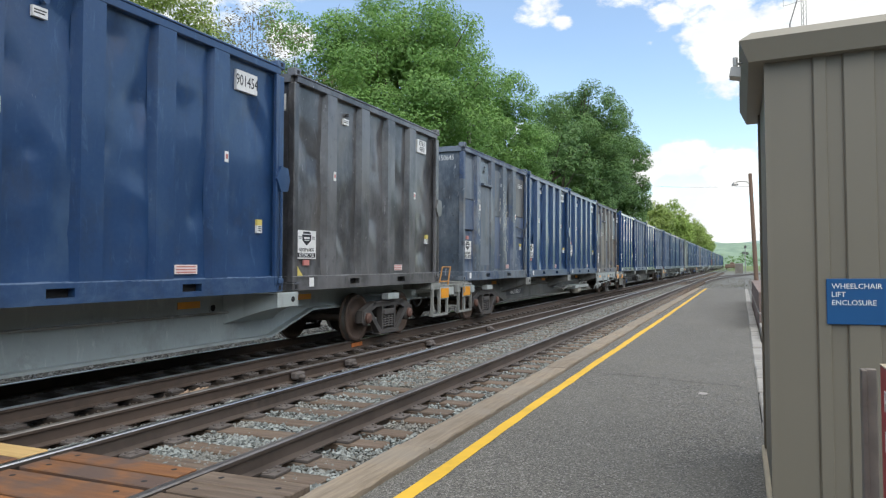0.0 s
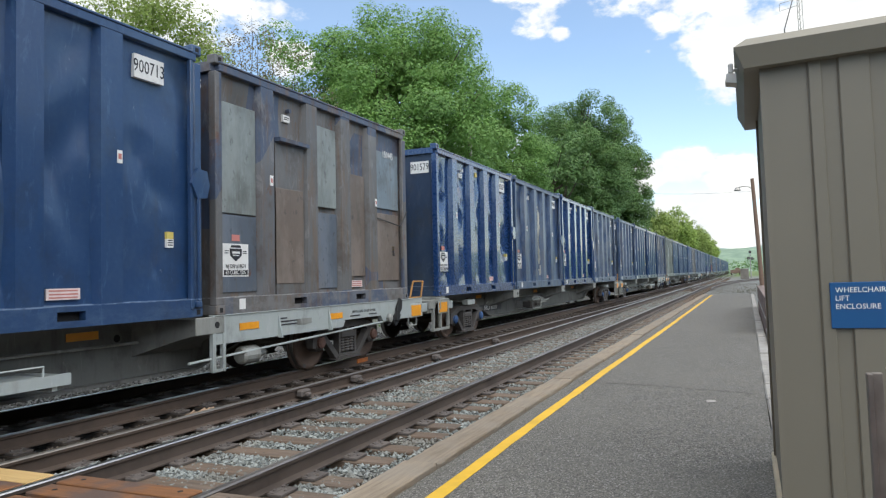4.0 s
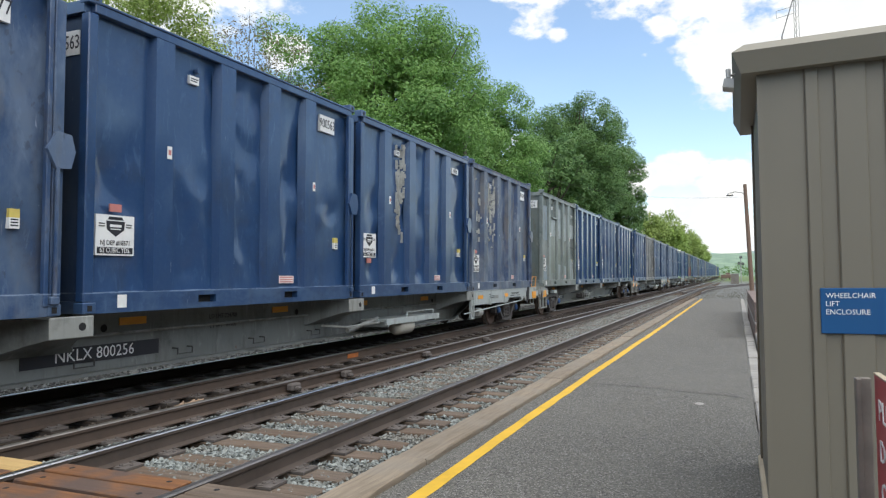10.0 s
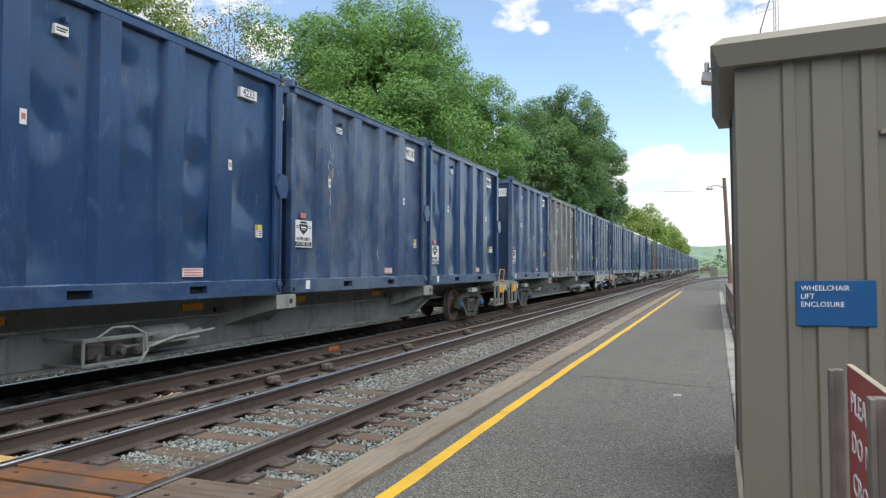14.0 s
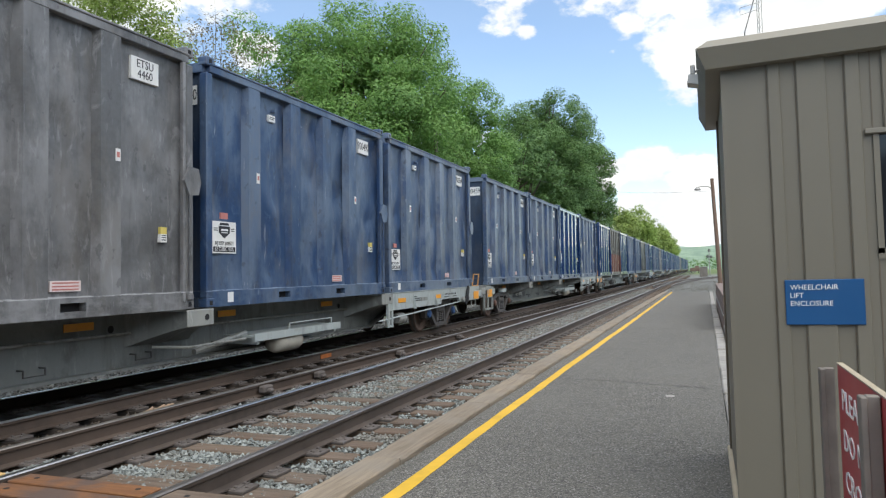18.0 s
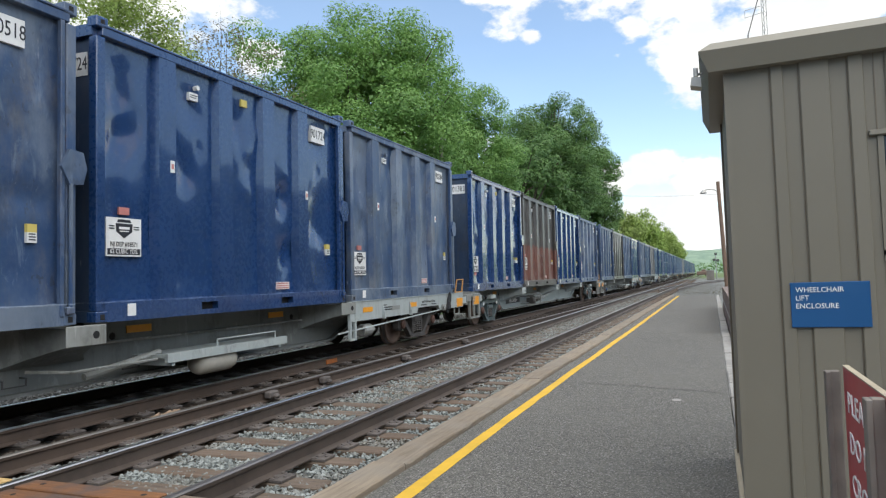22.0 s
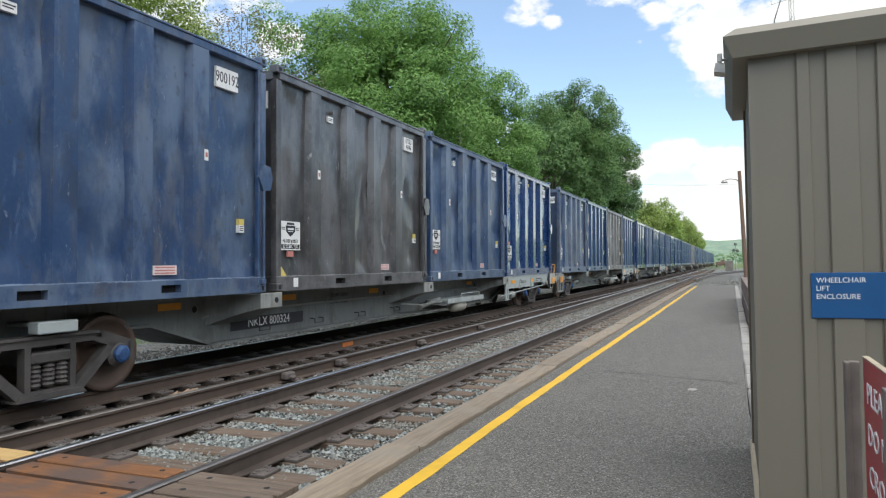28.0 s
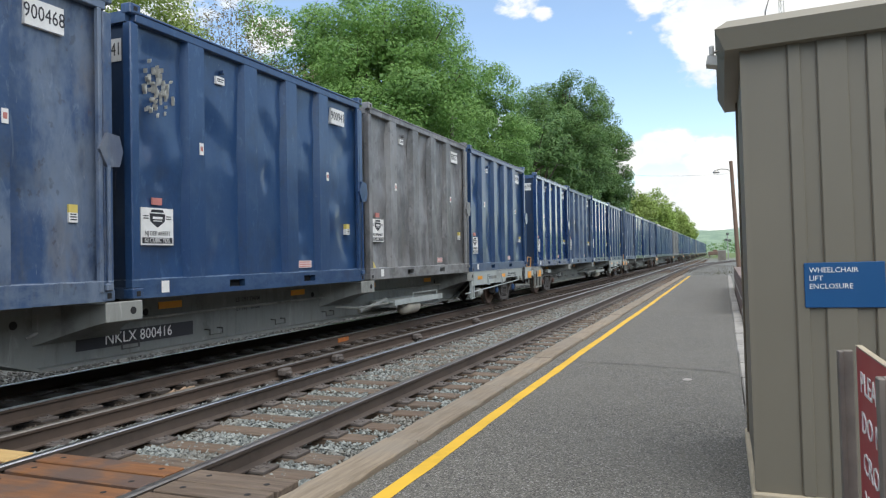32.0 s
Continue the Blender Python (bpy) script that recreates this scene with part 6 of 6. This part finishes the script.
notice = thing("red_notice_board", "red warning board with white lettering between steel posts", "sign")
part("board", boxes((0.495, 0.515, 2.39, 3.29, -0.02, 1.03), bevel=0.003), M_SIGNRED, notice)
part("board_edge", boxes((0.4935, 0.5165, 2.385, 3.295, 1.031, 1.036)), M_CONC, notice)
for row, z in (("PLEASE", 0.895), ("DO NOT", 0.735), ("CROSS", 0.575), ("YELLOW", 0.415), ("LINE", 0.255)):
    me = text_mesh(row, 0.088, "side", 1.2).copy()
    me.transform(Matrix.Rotation(math.pi, 4, "Z"))
    o = part("lettering", me, M_WHITE, notice)
    hi_y = max(v.co.y for v in me.vertices)
    o.location = (0.4935, 3.20 - hi_y, z)
for yy, top in ((3.36, 1.005), (2.53, 1.03)):
    part("post", boxes((0.452, 0.492, yy - 0.02, yy + 0.02, -0.06, top), (0.435, 0.455, yy - 0.03, yy + 0.03, -0.06, top - 0.003), bevel=0.003), M_POST, notice, "weathered steel channel post")

flood = thing("wall_floodlight", "small pale floodlight bracketed to the shed eave", "lamp")
part("housing", boxes((-0.045, -0.015, 4.60, 4.66, 2.67, 2.735), bevel=0.008), M_LAMP, flood)
hd = bmesh.new()
prism(hd, [(-0.065, 2.61), (0.0, 2.595), (0.0, 2.655), (-0.055, 2.662)], "y", 4.56, 4.68)
part("lamp_head", hd, M_LAMP, flood)
part("bracket", rods([(-0.03, 4.63, 2.65), (-0.03, 4.63, 2.69), (0.02, 4.63, 2.70)], 0.009, 8), M_GALV, flood)

# ---- right of the platform ----
pier = thing("masonry_planter", "low brown masonry planter wall beside the platform", "planter")
for i, (z0, z1) in enumerate(((-0.3, 0.02), (0.025, 0.28), (0.285, 0.33), (0.335, 0.60), (0.605, 0.80))):
    part("course", boxes((0.34 if i != 2 else 0.33, 1.6, 17.6, 30.0, z0, z1), bevel=0.012), M_BRICK if i != 2 else M_STONE, pier)
part("step_block", boxes((0.335, 1.4, 14.5, 17.5, -0.3, 0.10), bevel=0.02), M_STONE, pier)

lamp_pole = thing("platform_lamp_pole", "brown wooden pole with a curved lamp arm", "street lamp")
bm = bmesh.new()
rod(bm, (0.80, 44.0, -0.3), (0.55, 44.0, 6.75), 0.13, 12, 0.10)
part("pole", bm, M_POLE, lamp_pole)
part("arm", rods([(0.55, 44.0, 6.1), (0.35, 44.0, 6.28), (0.0, 44.0, 6.33), (-0.25, 44.0, 6.28)], 0.03, 8), M_GALV, lamp_pole)
hd = bmesh.new()
lathe(hd, [(0.06, 6.30), (0.10, 6.26), (0.20, 6.14), (0.18, 6.10)], "z", 14, (-0.28, 44.0, 0))
part("lamp_head", hd, M_GALV, lamp_pole)

signal = thing("block_signal", "railway block signal with round black heads", "railway signal")
part("mast", rods([(0.75, 150, -0.3), (0.75, 150, 5.0)], 0.09, 10), M_GALV, signal)
for dx, z in ((0.0, 4.9), (-0.35, 3.7), (0.35, 3.6)):
    hd = bmesh.new()
    lathe(hd, [(0.27, 149.8), (0.27, 149.9), (0.12, 150.0), (0.1, 150.2)], "y", 16, (0.75 + dx, 0, z))
    h = part("signal_head", hd, M_BLACK, signal)
    part("lens", rods([(0.75 + dx, 149.78, z), (0.75 + dx, 149.79, z)], 0.12, 12), M_GALV, h)
cab = thing("relay_cabinet", "grey trackside relay cabinet below the signal", "cabinet")
part("housing", boxes((-1.1, 0.3, 139.4, 140.4, -0.3, 1.55), bevel=0.04), M_GREYPOLE, cab)
part("lid", boxes((-1.2, 0.4, 139.3, 140.5, 1.555, 1.65), bevel=0.03), M_GALV, cab)
part("door", boxes((-0.95, 0.15, 139.36, 139.395, -0.1, 1.4), bevel=0.01), M_GREYPOLE, cab)
mow = thing("track_machine", "distant brown maintenance machine standing on the siding", "rail vehicle")
M_MACH = plain("machine_brown", (0.17, 0.11, 0.085), 0.7, vary=0.3)
part("body", boxes((-4.2, -1.6, 208, 214, 0.5, 1.5), bevel=0.1), M_MACH, mow)
part("cab", boxes((-2.9, -1.8, 209, 211, 1.51, 2.0), bevel=0.08), M_MACH, mow)
for x in (-4.0, -2.0):
    for yy in (209, 213):
        part("wheel", rods([(x, yy, 0.42), (x + 0.15, yy, 0.42)], 0.42, 16), M_BLACK, mow)

mast = thing("lattice_mast", "slim lattice radio mast far behind the shed", "mast")
MX, MY = 9.6, 120.0
corners = [(-0.35, -0.3), (0.35, -0.3), (0.0, 0.4)]
for cx, cy in corners:
    part("leg", rods([(MX + cx, MY + cy, -0.3), (MX + cx, MY + cy, 58)], 0.05, 6), M_GALV, mast)
bm = bmesh.new()
for i in range(58):
    for a, b in ((0, 1), (1, 2), (2, 0)):
        z = i * 1.0
        rod(bm, (MX + corners[a][0], MY + corners[a][1], z), (MX + corners[b][0], MY + corners[b][1], z + 1.0), 0.025, 4)
tagged(part("bracing", bm, M_GALV, mast), kind="stuff")
part("side_arm", rods([(MX - 0.3, MY, 42.5), (MX - 2.8, MY, 42.0), (MX - 2.8, MY, 43.2), (MX - 0.3, MY, 43.6)], 0.05, 6), M_GALV, mast)
wire = thing("service_drop_wire", "dark service wire hanging down to the shed roof", "cable")
part("wire", rods([(0.30, 5.6, SH + 0.1), (0.33, 5.6, 2.95), (0.36, 5.9, 3.3), (0.95, 9.0, 5.6), (2.4, 18.0, 12.0)], 0.005, 6), M_CABLE, wire)
span = thing("overhead_wire", "thin overhead wire sagging across the line", "cable")
part("wire", rods([(0.55, 44.0, 6.0)] + [(0.55 - 16.5 * i / 20, 44.0 - 3.0 * i / 20, 6.0 + 3.8 * i / 20 - 1.2 * math.sin(math.pi * i / 20)) for i in range(1, 21)], 0.006, 5), M_CABLE, span)
up = thing("utility_pole", "grey weathered utility pole behind the train", "utility pole")
bm = bmesh.new()
rod(bm, (-16.0, 41.3, 0), (-16.0, 41.3, 10.9), 0.17, 12, 0.12)
part("pole", bm, M_GREYPOLE, up)
part("insulator", rods([(-15.9, 41.2, 10.4), (-15.6, 41.2, 10.5)], 0.05, 8), M_GALV, up)


# ---- trees ----
def leaf_mat(name, dark, light, sap):
    k = Mat(name, 0.55)
    g = k.n("ShaderNodeNewGeometry")
    col = k.mix(g.outputs["Random Per Island"], dark, light)
    col = k.mix(k.times(k.ramp(k.noise(0.35, 3), 0.4, 0.7), 0.5), col, sap)
    k.color(col)
    tr = k.n("ShaderNodeBsdfTranslucent")
    k.l(col, tr.inputs["Color"])
    mx = k.n("ShaderNodeMixShader")
    mx.inputs["Fac"].default_value = 0.35
    k.l(k.b.outputs["BSDF"], mx.inputs[1])
    k.l(tr.outputs["BSDF"], mx.inputs[2])
    k.l(mx.outputs["Shader"], k.t.nodes["Material Output"].inputs["Surface"])
    return k.m


M_LEAF_A = leaf_mat("maple_leaves", (0.115, 0.235, 0.058), (0.20, 0.36, 0.092), (0.24, 0.41, 0.10))
M_LEAF_B = leaf_mat("oak_leaves", (0.075, 0.16, 0.048), (0.145, 0.26, 0.078), (0.18, 0.30, 0.085))
M_LEAF_C = leaf_mat("spring_leaves", (0.14, 0.20, 0.04), (0.29, 0.39, 0.09), (0.34, 0.41, 0.12))
M_WEED = leaf_mat("dull_weeds", (0.06, 0.062, 0.035), (0.15, 0.14, 0.085), (0.16, 0.13, 0.09))
M_LEAF_D = leaf_mat("budding_leaves", (0.16, 0.24, 0.045), (0.32, 0.45, 0.10), (0.34, 0.41, 0.11))


def leaves(centres, radii, n, size, seed, droop=0.6):
    """Many small four-cornered leaves scattered through clumps."""
    r = np.random.RandomState(seed)
    c = np.array(centres)
    rad = np.array(radii)
    w = rad ** 2
    pick = r.choice(len(c), n, p=w / w.sum())
    d = r.normal(size=(n, 3))
    d /= np.linalg.norm(d, axis=1)[:, None]
    rr = r.uniform(0.3, 1.05, n) ** 0.5
    pos = c[pick] + d * (rad[pick] * rr)[:, None] * np.array([1, 1, 0.8])
    nrm = d * 0.75 + r.normal(size=(n, 3)) * 0.42 + np.array([0.15, -0.15, droop])
    nrm /= np.linalg.norm(nrm, axis=1)[:, None]
    t = np.cross(nrm, r.normal(size=(n, 3)))
    t /= np.linalg.norm(t, axis=1)[:, None]
    b = np.cross(nrm, t)
    s = (size * r.uniform(0.6, 1.3, n))[:, None]
    quad = np.stack([pos - t * s, pos + b * s * 0.55 + nrm * s * 0.15, pos + t * s, pos - b * s * 0.55 + nrm * s * 0.15], 1).reshape(-1, 3)
    f = np.arange(4 * n).reshape(-1, 4)
    me = bpy.data.meshes.new("crown")
    me.vertices.add(4 * n)
    me.vertices.foreach_set("co", quad.ravel())
    me.loops.add(4 * n)
    me.loops.foreach_set("vertex_index", f.ravel())
    me.polygons.add(n)
    me.polygons.foreach_set("loop_start", np.arange(0, 4 * n, 4))
    me.update(calc_edges=True)
    return me


def tree(name, label, at, height, crown_r, crown_low, n_leaf, leaf_size, mat, seed, clumps=46, clump=0.34, lopsided=(0, 0), girth=0.022, power=2.0, core=0):
    r = random.Random(seed)
    ob = thing(name, label, "tree", "trees behind the tracks")
    x, yy, z0 = at
    centres, radii = [], []
    zc = (height + crown_low) / 2
    hz = (height - crown_low) / 2
    while len(centres) < clumps:
        d = Vector((r.gauss(0, 1), r.gauss(0, 1), r.gauss(0, 1))).normalized()
        bulge = 0.86 + 0.24 * noise.noise(d * 1.6 + Vector((seed * 3.7, 0, 0)))
        bulge /= (abs(d.x) ** power + abs(d.y) ** power + abs(d.z) ** power) ** (1 / power)
        q = bulge * r.uniform(0.10, 1.0) ** 0.30
        if d.z < -0.3:
            q *= 0.9
        centres.append((crown_r * q * d.x + lopsided[0] * d.z, crown_r * q * d.y + lopsided[1] * d.z, zc + hz * q * d.z))
        radii.append(crown_r * clump * r.uniform(0.5, 1.25))
    trunk = bmesh.new()
    top = height * 0.62
    k = height * girth
    pts = [(0, 0, 0), (r.uniform(-0.2, 0.2), r.uniform(-0.2, 0.2), top * 0.35), (r.uniform(-0.4, 0.4), r.uniform(-0.4, 0.4), top * 0.7), (r.uniform(-0.6, 0.6), r.uniform(-0.6, 0.6), top)]
    for i in range(3):
        rod(trunk, pts[i], pts[i + 1], k * (1 - 0.28 * i), 9, k * (1 - 0.28 * (i + 1)))
    for i, c in enumerate(centres[:: max(1, clumps // 26)]):
        s = Vector(pts[1]).lerp(Vector(pts[3]), r.uniform(0.0, 1.0))
        midp = s.lerp(Vector(c), 0.5) + Vector((0, 0, -0.3))
        rod(trunk, s, midp, k * 0.34, 6, k * 0.2)
        rod(trunk, midp, c, k * 0.2, 5, k * 0.06)
        for _ in range(3):
            tip = Vector(c) + Vector((r.uniform(-1, 1), r.uniform(-1, 1), r.uniform(-0.4, 1))) * crown_r * (0.25 if girth < 0.01 else 0.12)
            rod(trunk, c, tip, k * 0.07, 4, k * 0.02)
    part("trunk", trunk, M_BARK, ob).location = (x, yy, z0)
    if core:
        inner = [((crown_r - 1.2) * 0.62 * c[0] / crown_r, (crown_r - 1.2) * 0.62 * c[1] / crown_r, zc + (c[2] - zc) * 0.66) for c in centres]
        me = leaves(inner, [crown_r * 0.2] * len(inner), core, leaf_size * 2.6, seed + 500)
        me.materials.append(mat)
        part("inner_foliage", me, mat, ob, "shaded inner leaves").location = (x, yy, z0)
    me = leaves(centres, radii, n_leaf, leaf_size, seed)
    me.materials.append(mat)
    part("crown", me, mat, ob).location = (x, yy, z0)
    return ob


tree("maple_tree", "full green maple with a broad leafy crown", (-22.4, 41.6, 0.6), 19.8, 8.1, 1.5, 200000, 0.10, M_LEAF_A, 2, 420, 0.155, (0, 0.5), power=2.6, core=9000)
tree("maple_tree", "green maple crown leaning against a larger maple", (-18.8, 53, 0.6), 17.2, 5.2, 1.0, 72000, 0.098, M_LEAF_A, 5, 170, 0.19, power=2.4, core=5000)
tree("oak_tree", "dark green oak with gaps in its crown", (-17.9, 83, 0.5), 24.2, 7.3, 2.0, 105000, 0.125, M_LEAF_B, 7, 260, 0.20, (0, 0.6), power=2.5, core=3500)
tree("oak_tree", "dark green oak with a low spreading crown", (-16.0, 95, 0.5), 19.0, 5.8, 1.0, 60000, 0.14, M_LEAF_B, 9, 150, 0.23, power=2.4, core=4000)
tree("oak_tree", "shadowed green tree at the line's edge", (-17.5, 70, 0.5), 17.0, 5.0, 0.5, 32000, 0.16, M_LEAF_B, 31, 130, 0.19, power=2.4)
tree("young_tree", "sparse young tree in pale spring leaf", (-26, 24.5, 0.8), 16.5, 5.0, 3.0, 30000, 0.085, M_LEAF_C, 12, 110, 0.22, girth=0.009)
tree("blossom_tree", "thin branching tree with small reddish-green leaves", (-26, 32.5, 0.8), 17.0, 5.0, 4.0, 8500, 0.08, leaf_mat("reddish_spring_leaves", (0.11, 0.10, 0.05), (0.22, 0.22, 0.11), (0.25, 0.19, 0.12)), 14, 120, 0.22, girth=0.008)
tree("young_tree", "sparse young tree in pale spring leaf", (-30, 17.5, 0.8), 18.5, 6.0, 3.0, 30000, 0.09, M_LEAF_C, 17, 110, 0.22, girth=0.009)
for i, (x, yy, h, r_, m) in enumerate(((-16.8, 150, 14.8, 4.6, M_LEAF_C), (-18, 205, 20, 6.0, M_LEAF_D), (-16.5, 245, 19, 6.0, M_LEAF_C), (-17, 300, 18.5, 7, M_LEAF_D), (-19, 350, 18, 7, M_LEAF_D), (-22, 410, 17, 8, M_LEAF_C))):
    tree("trackside_tree", "light green trackside tree far along the line", (x, yy, 0.3), h, r_, 0.5, 16000, 0.15 + yy * 0.0006, m, 40 + i, 160, 0.28, girth=0.007)
r = np.random.RandomState(9)
cs = [(-16.5 + r.uniform(-3, 2), 14 + i * 2.2, 1.0 + r.uniform(0, 1.4)) for i in range(60)]
me = leaves(cs, [r.uniform(1.2, 2.4) for _ in cs], 22000, 0.16, 77)
me.materials.append(M_LEAF_B)
tagged(part("undergrowth", me, M_LEAF_B, None), "dark green brush along the embankment behind the train", "bushes", kind="stuff")

# grass tufts beside the far shoulder, and weeds past the platform's end
def blades(name, n, xr, yr, z, h, seed, label):
    r = np.random.RandomState(seed)
    x, yy = r.uniform(*xr, n), r.uniform(*yr, n)
    a = r.uniform(0, 2 * np.pi, n)
    w = 0.012 * r.uniform(0.7, 1.6, n) * (h / 0.2)
    hh = h * r.uniform(0.5, 1.3, n)
    lean = r.uniform(-0.5, 0.5, (n, 2)) * hh[:, None]
    p0 = np.stack([x - w * np.cos(a), yy - w * np.sin(a), np.full(n, z)], 1)
    p1 = np.stack([x + w * np.cos(a), yy + w * np.sin(a), np.full(n, z)], 1)
    p2 = np.stack([x + lean[:, 0], yy + lean[:, 1], z + hh], 1)
    me = bpy.data.meshes.new(name)
    me.from_pydata(np.stack([p0, p1, p2], 1).reshape(-1, 3).tolist(), [], np.arange(3 * n).reshape(-1, 3).tolist())
    me.materials.append(M_LEAF_A if seed == 2 else M_WEED)
    return tagged(new(name, me), label, "grass", kind="stuff")


blades("grass", 30000, (-15.5, -11.7), (3, 40), -0.17, 0.17, 2, "green grass strip behind the train")
blades("grass", 2600, (-4.0, 1.5), (48, 90), -0.27, 0.12, 4, "low weeds past the platform's end")
blades("weeds", 160, (-2.3, 0.9), (54, 62), -0.27, 0.18, 6, "dark weed clump past the platform's end")

# ---- distance ----
def ridge(name, y0, x0, x1, base, height, seed, mat, label, amp=0.35):
    bm = bmesh.new()
    n, rows = 90, []
    for j in range(7):
        f = j / 6
        line = []
        for i in range(n + 1):
            x = x0 + (x1 - x0) * i / n
            hgt = height * (1 + amp * noise.noise(Vector((x / 900.0, seed, 0))) + 0.12 * noise.noise(Vector((x / 160.0, seed, 3))) + 0.03 * noise.noise(Vector((x / 30.0, seed, 6))))
            line.append(bm.verts.new((x, y0 + 700 * f + 60 * noise.noise(Vector((x / 300.0, f * 3, seed))), base + hgt * math.sin(f * math.pi / 2))))
        rows.append(line)
    for a, b in zip(rows, rows[1:]):
        for i in range(n):
            bm.faces.new((a[i], a[i + 1], b[i + 1], b[i]))
    return tagged(part(name, bm, mat, None, smooth=True), label, "hills", kind="structure")


def wood_far(name, a, b, scale):
    k = Mat(name, 1.0)
    f = k.noise(scale, 8, 0.7)
    k.color(k.mix(k.ramp(f, 0.35, 0.65), a, b))
    k.bump(f, 1.0, 12.0)
    return k.m


# distance haze is mixed into both hill colours, paler on the farther ridge
ridge("hills", 1900, -1500, 2500, -6, 82, 3, wood_far("far_wooded_hill_hazed", (0.17, 0.25, 0.18), (0.26, 0.35, 0.24), 0.02), "pale green wooded hills on the horizon", 0.12)
ridge("far_hills", 2700, -2000, 3500, -6, 105, 8, wood_far("farther_hill_haze_tinted", (0.23, 0.30, 0.27), (0.30, 0.38, 0.33), 0.012), "hazy green hills farther off", 0.15)
# added screens outside the view, dark so that the containers reflect less sky
M_BACKDROP = wood_far("dark_backdrop_green", (0.025, 0.045, 0.018), (0.07, 0.11, 0.04), 0.35)
for name, x0, y0, x1, y1 in (("backdrop", 25.0, -60.0, 30.0, 112.0), ("backdrop", -70.0, -60.0, 24.0, -60.0)):
    bm = bmesh.new()
    low, high = [], []
    for i in range(121):
        f = i / 120
        x, yy = x0 + (x1 - x0) * f, y0 + (y1 - y0) * f
        h = 12.0 + 2.6 * noise.noise(Vector((x * 0.09, yy * 0.09, 3.0))) + 1.4 * noise.noise(Vector((x * 0.4, yy * 0.4, 8.0)))
        h *= min(1.0, 0.25 + (112.0 - yy) / 36.0)
        low.append(bm.verts.new((x, yy, -0.3)))
        high.append(bm.verts.new((x + 3.0, yy - 2.0 * (y0 == y1), h)))
    for i in range(120):
        bm.faces.new((low[i], low[i + 1], high[i + 1], high[i]))
    tagged(part(name, bm, M_BACKDROP, None), "unseen dark backdrop added to darken the containers' reflections", "backdrop", kind="structure")
r = np.random.RandomState(19)
cs = [(-60 + i * 7.0 + r.uniform(-3, 3), 520 + r.uniform(-40, 160), 3 + r.uniform(0, 4)) for i in range(60)]
me = leaves(cs, [r.uniform(5, 10) for _ in cs], 9000, 0.9, 78)
me.materials.append(M_LEAF_B)
tagged(part("far_hedge", me, M_LEAF_B, None), "distant dark green tree line across the field", "bushes", kind="stuff")

# ---- what moves ----
def motions():
    """The train rolls towards the camera's left; its wheels turn while they pass the platform."""
    for ob, s, z in MOVING:
        walk(ob, [(t, on_track(s - gone(t), z)) for t in range(0, 33)])
    for ws, y, front in WHEELS:
        place = ws.matrix_basis.translation.copy()
        steps = [t / 10 for t in range(0, 321) if -3 < front + y - gone(t / 10) < 38]
        if not steps:
            continue
        steps = ([0.0] if steps[0] > 0 else []) + steps + ([32.0] if steps[-1] < 32 else [])
        rows, base = [], None
        for t in steps:
            inside = -3 < front + y - gone(t) < 38
            if inside and base is None:
                base = gone(t)
            turn = 0.0 if base is None else math.degrees((gone(min(t, 32.0)) - base) / 0.46)
            if not inside and base is not None:
                turn = last
            last = turn
            rows.append((t, Matrix.Translation(place) @ Matrix.Rotation(radians(turn), 4, "X")))
        if len(rows) == 1:
            rows.append((32.0, rows[0][1]))
        walk(ws, rows)


motions()
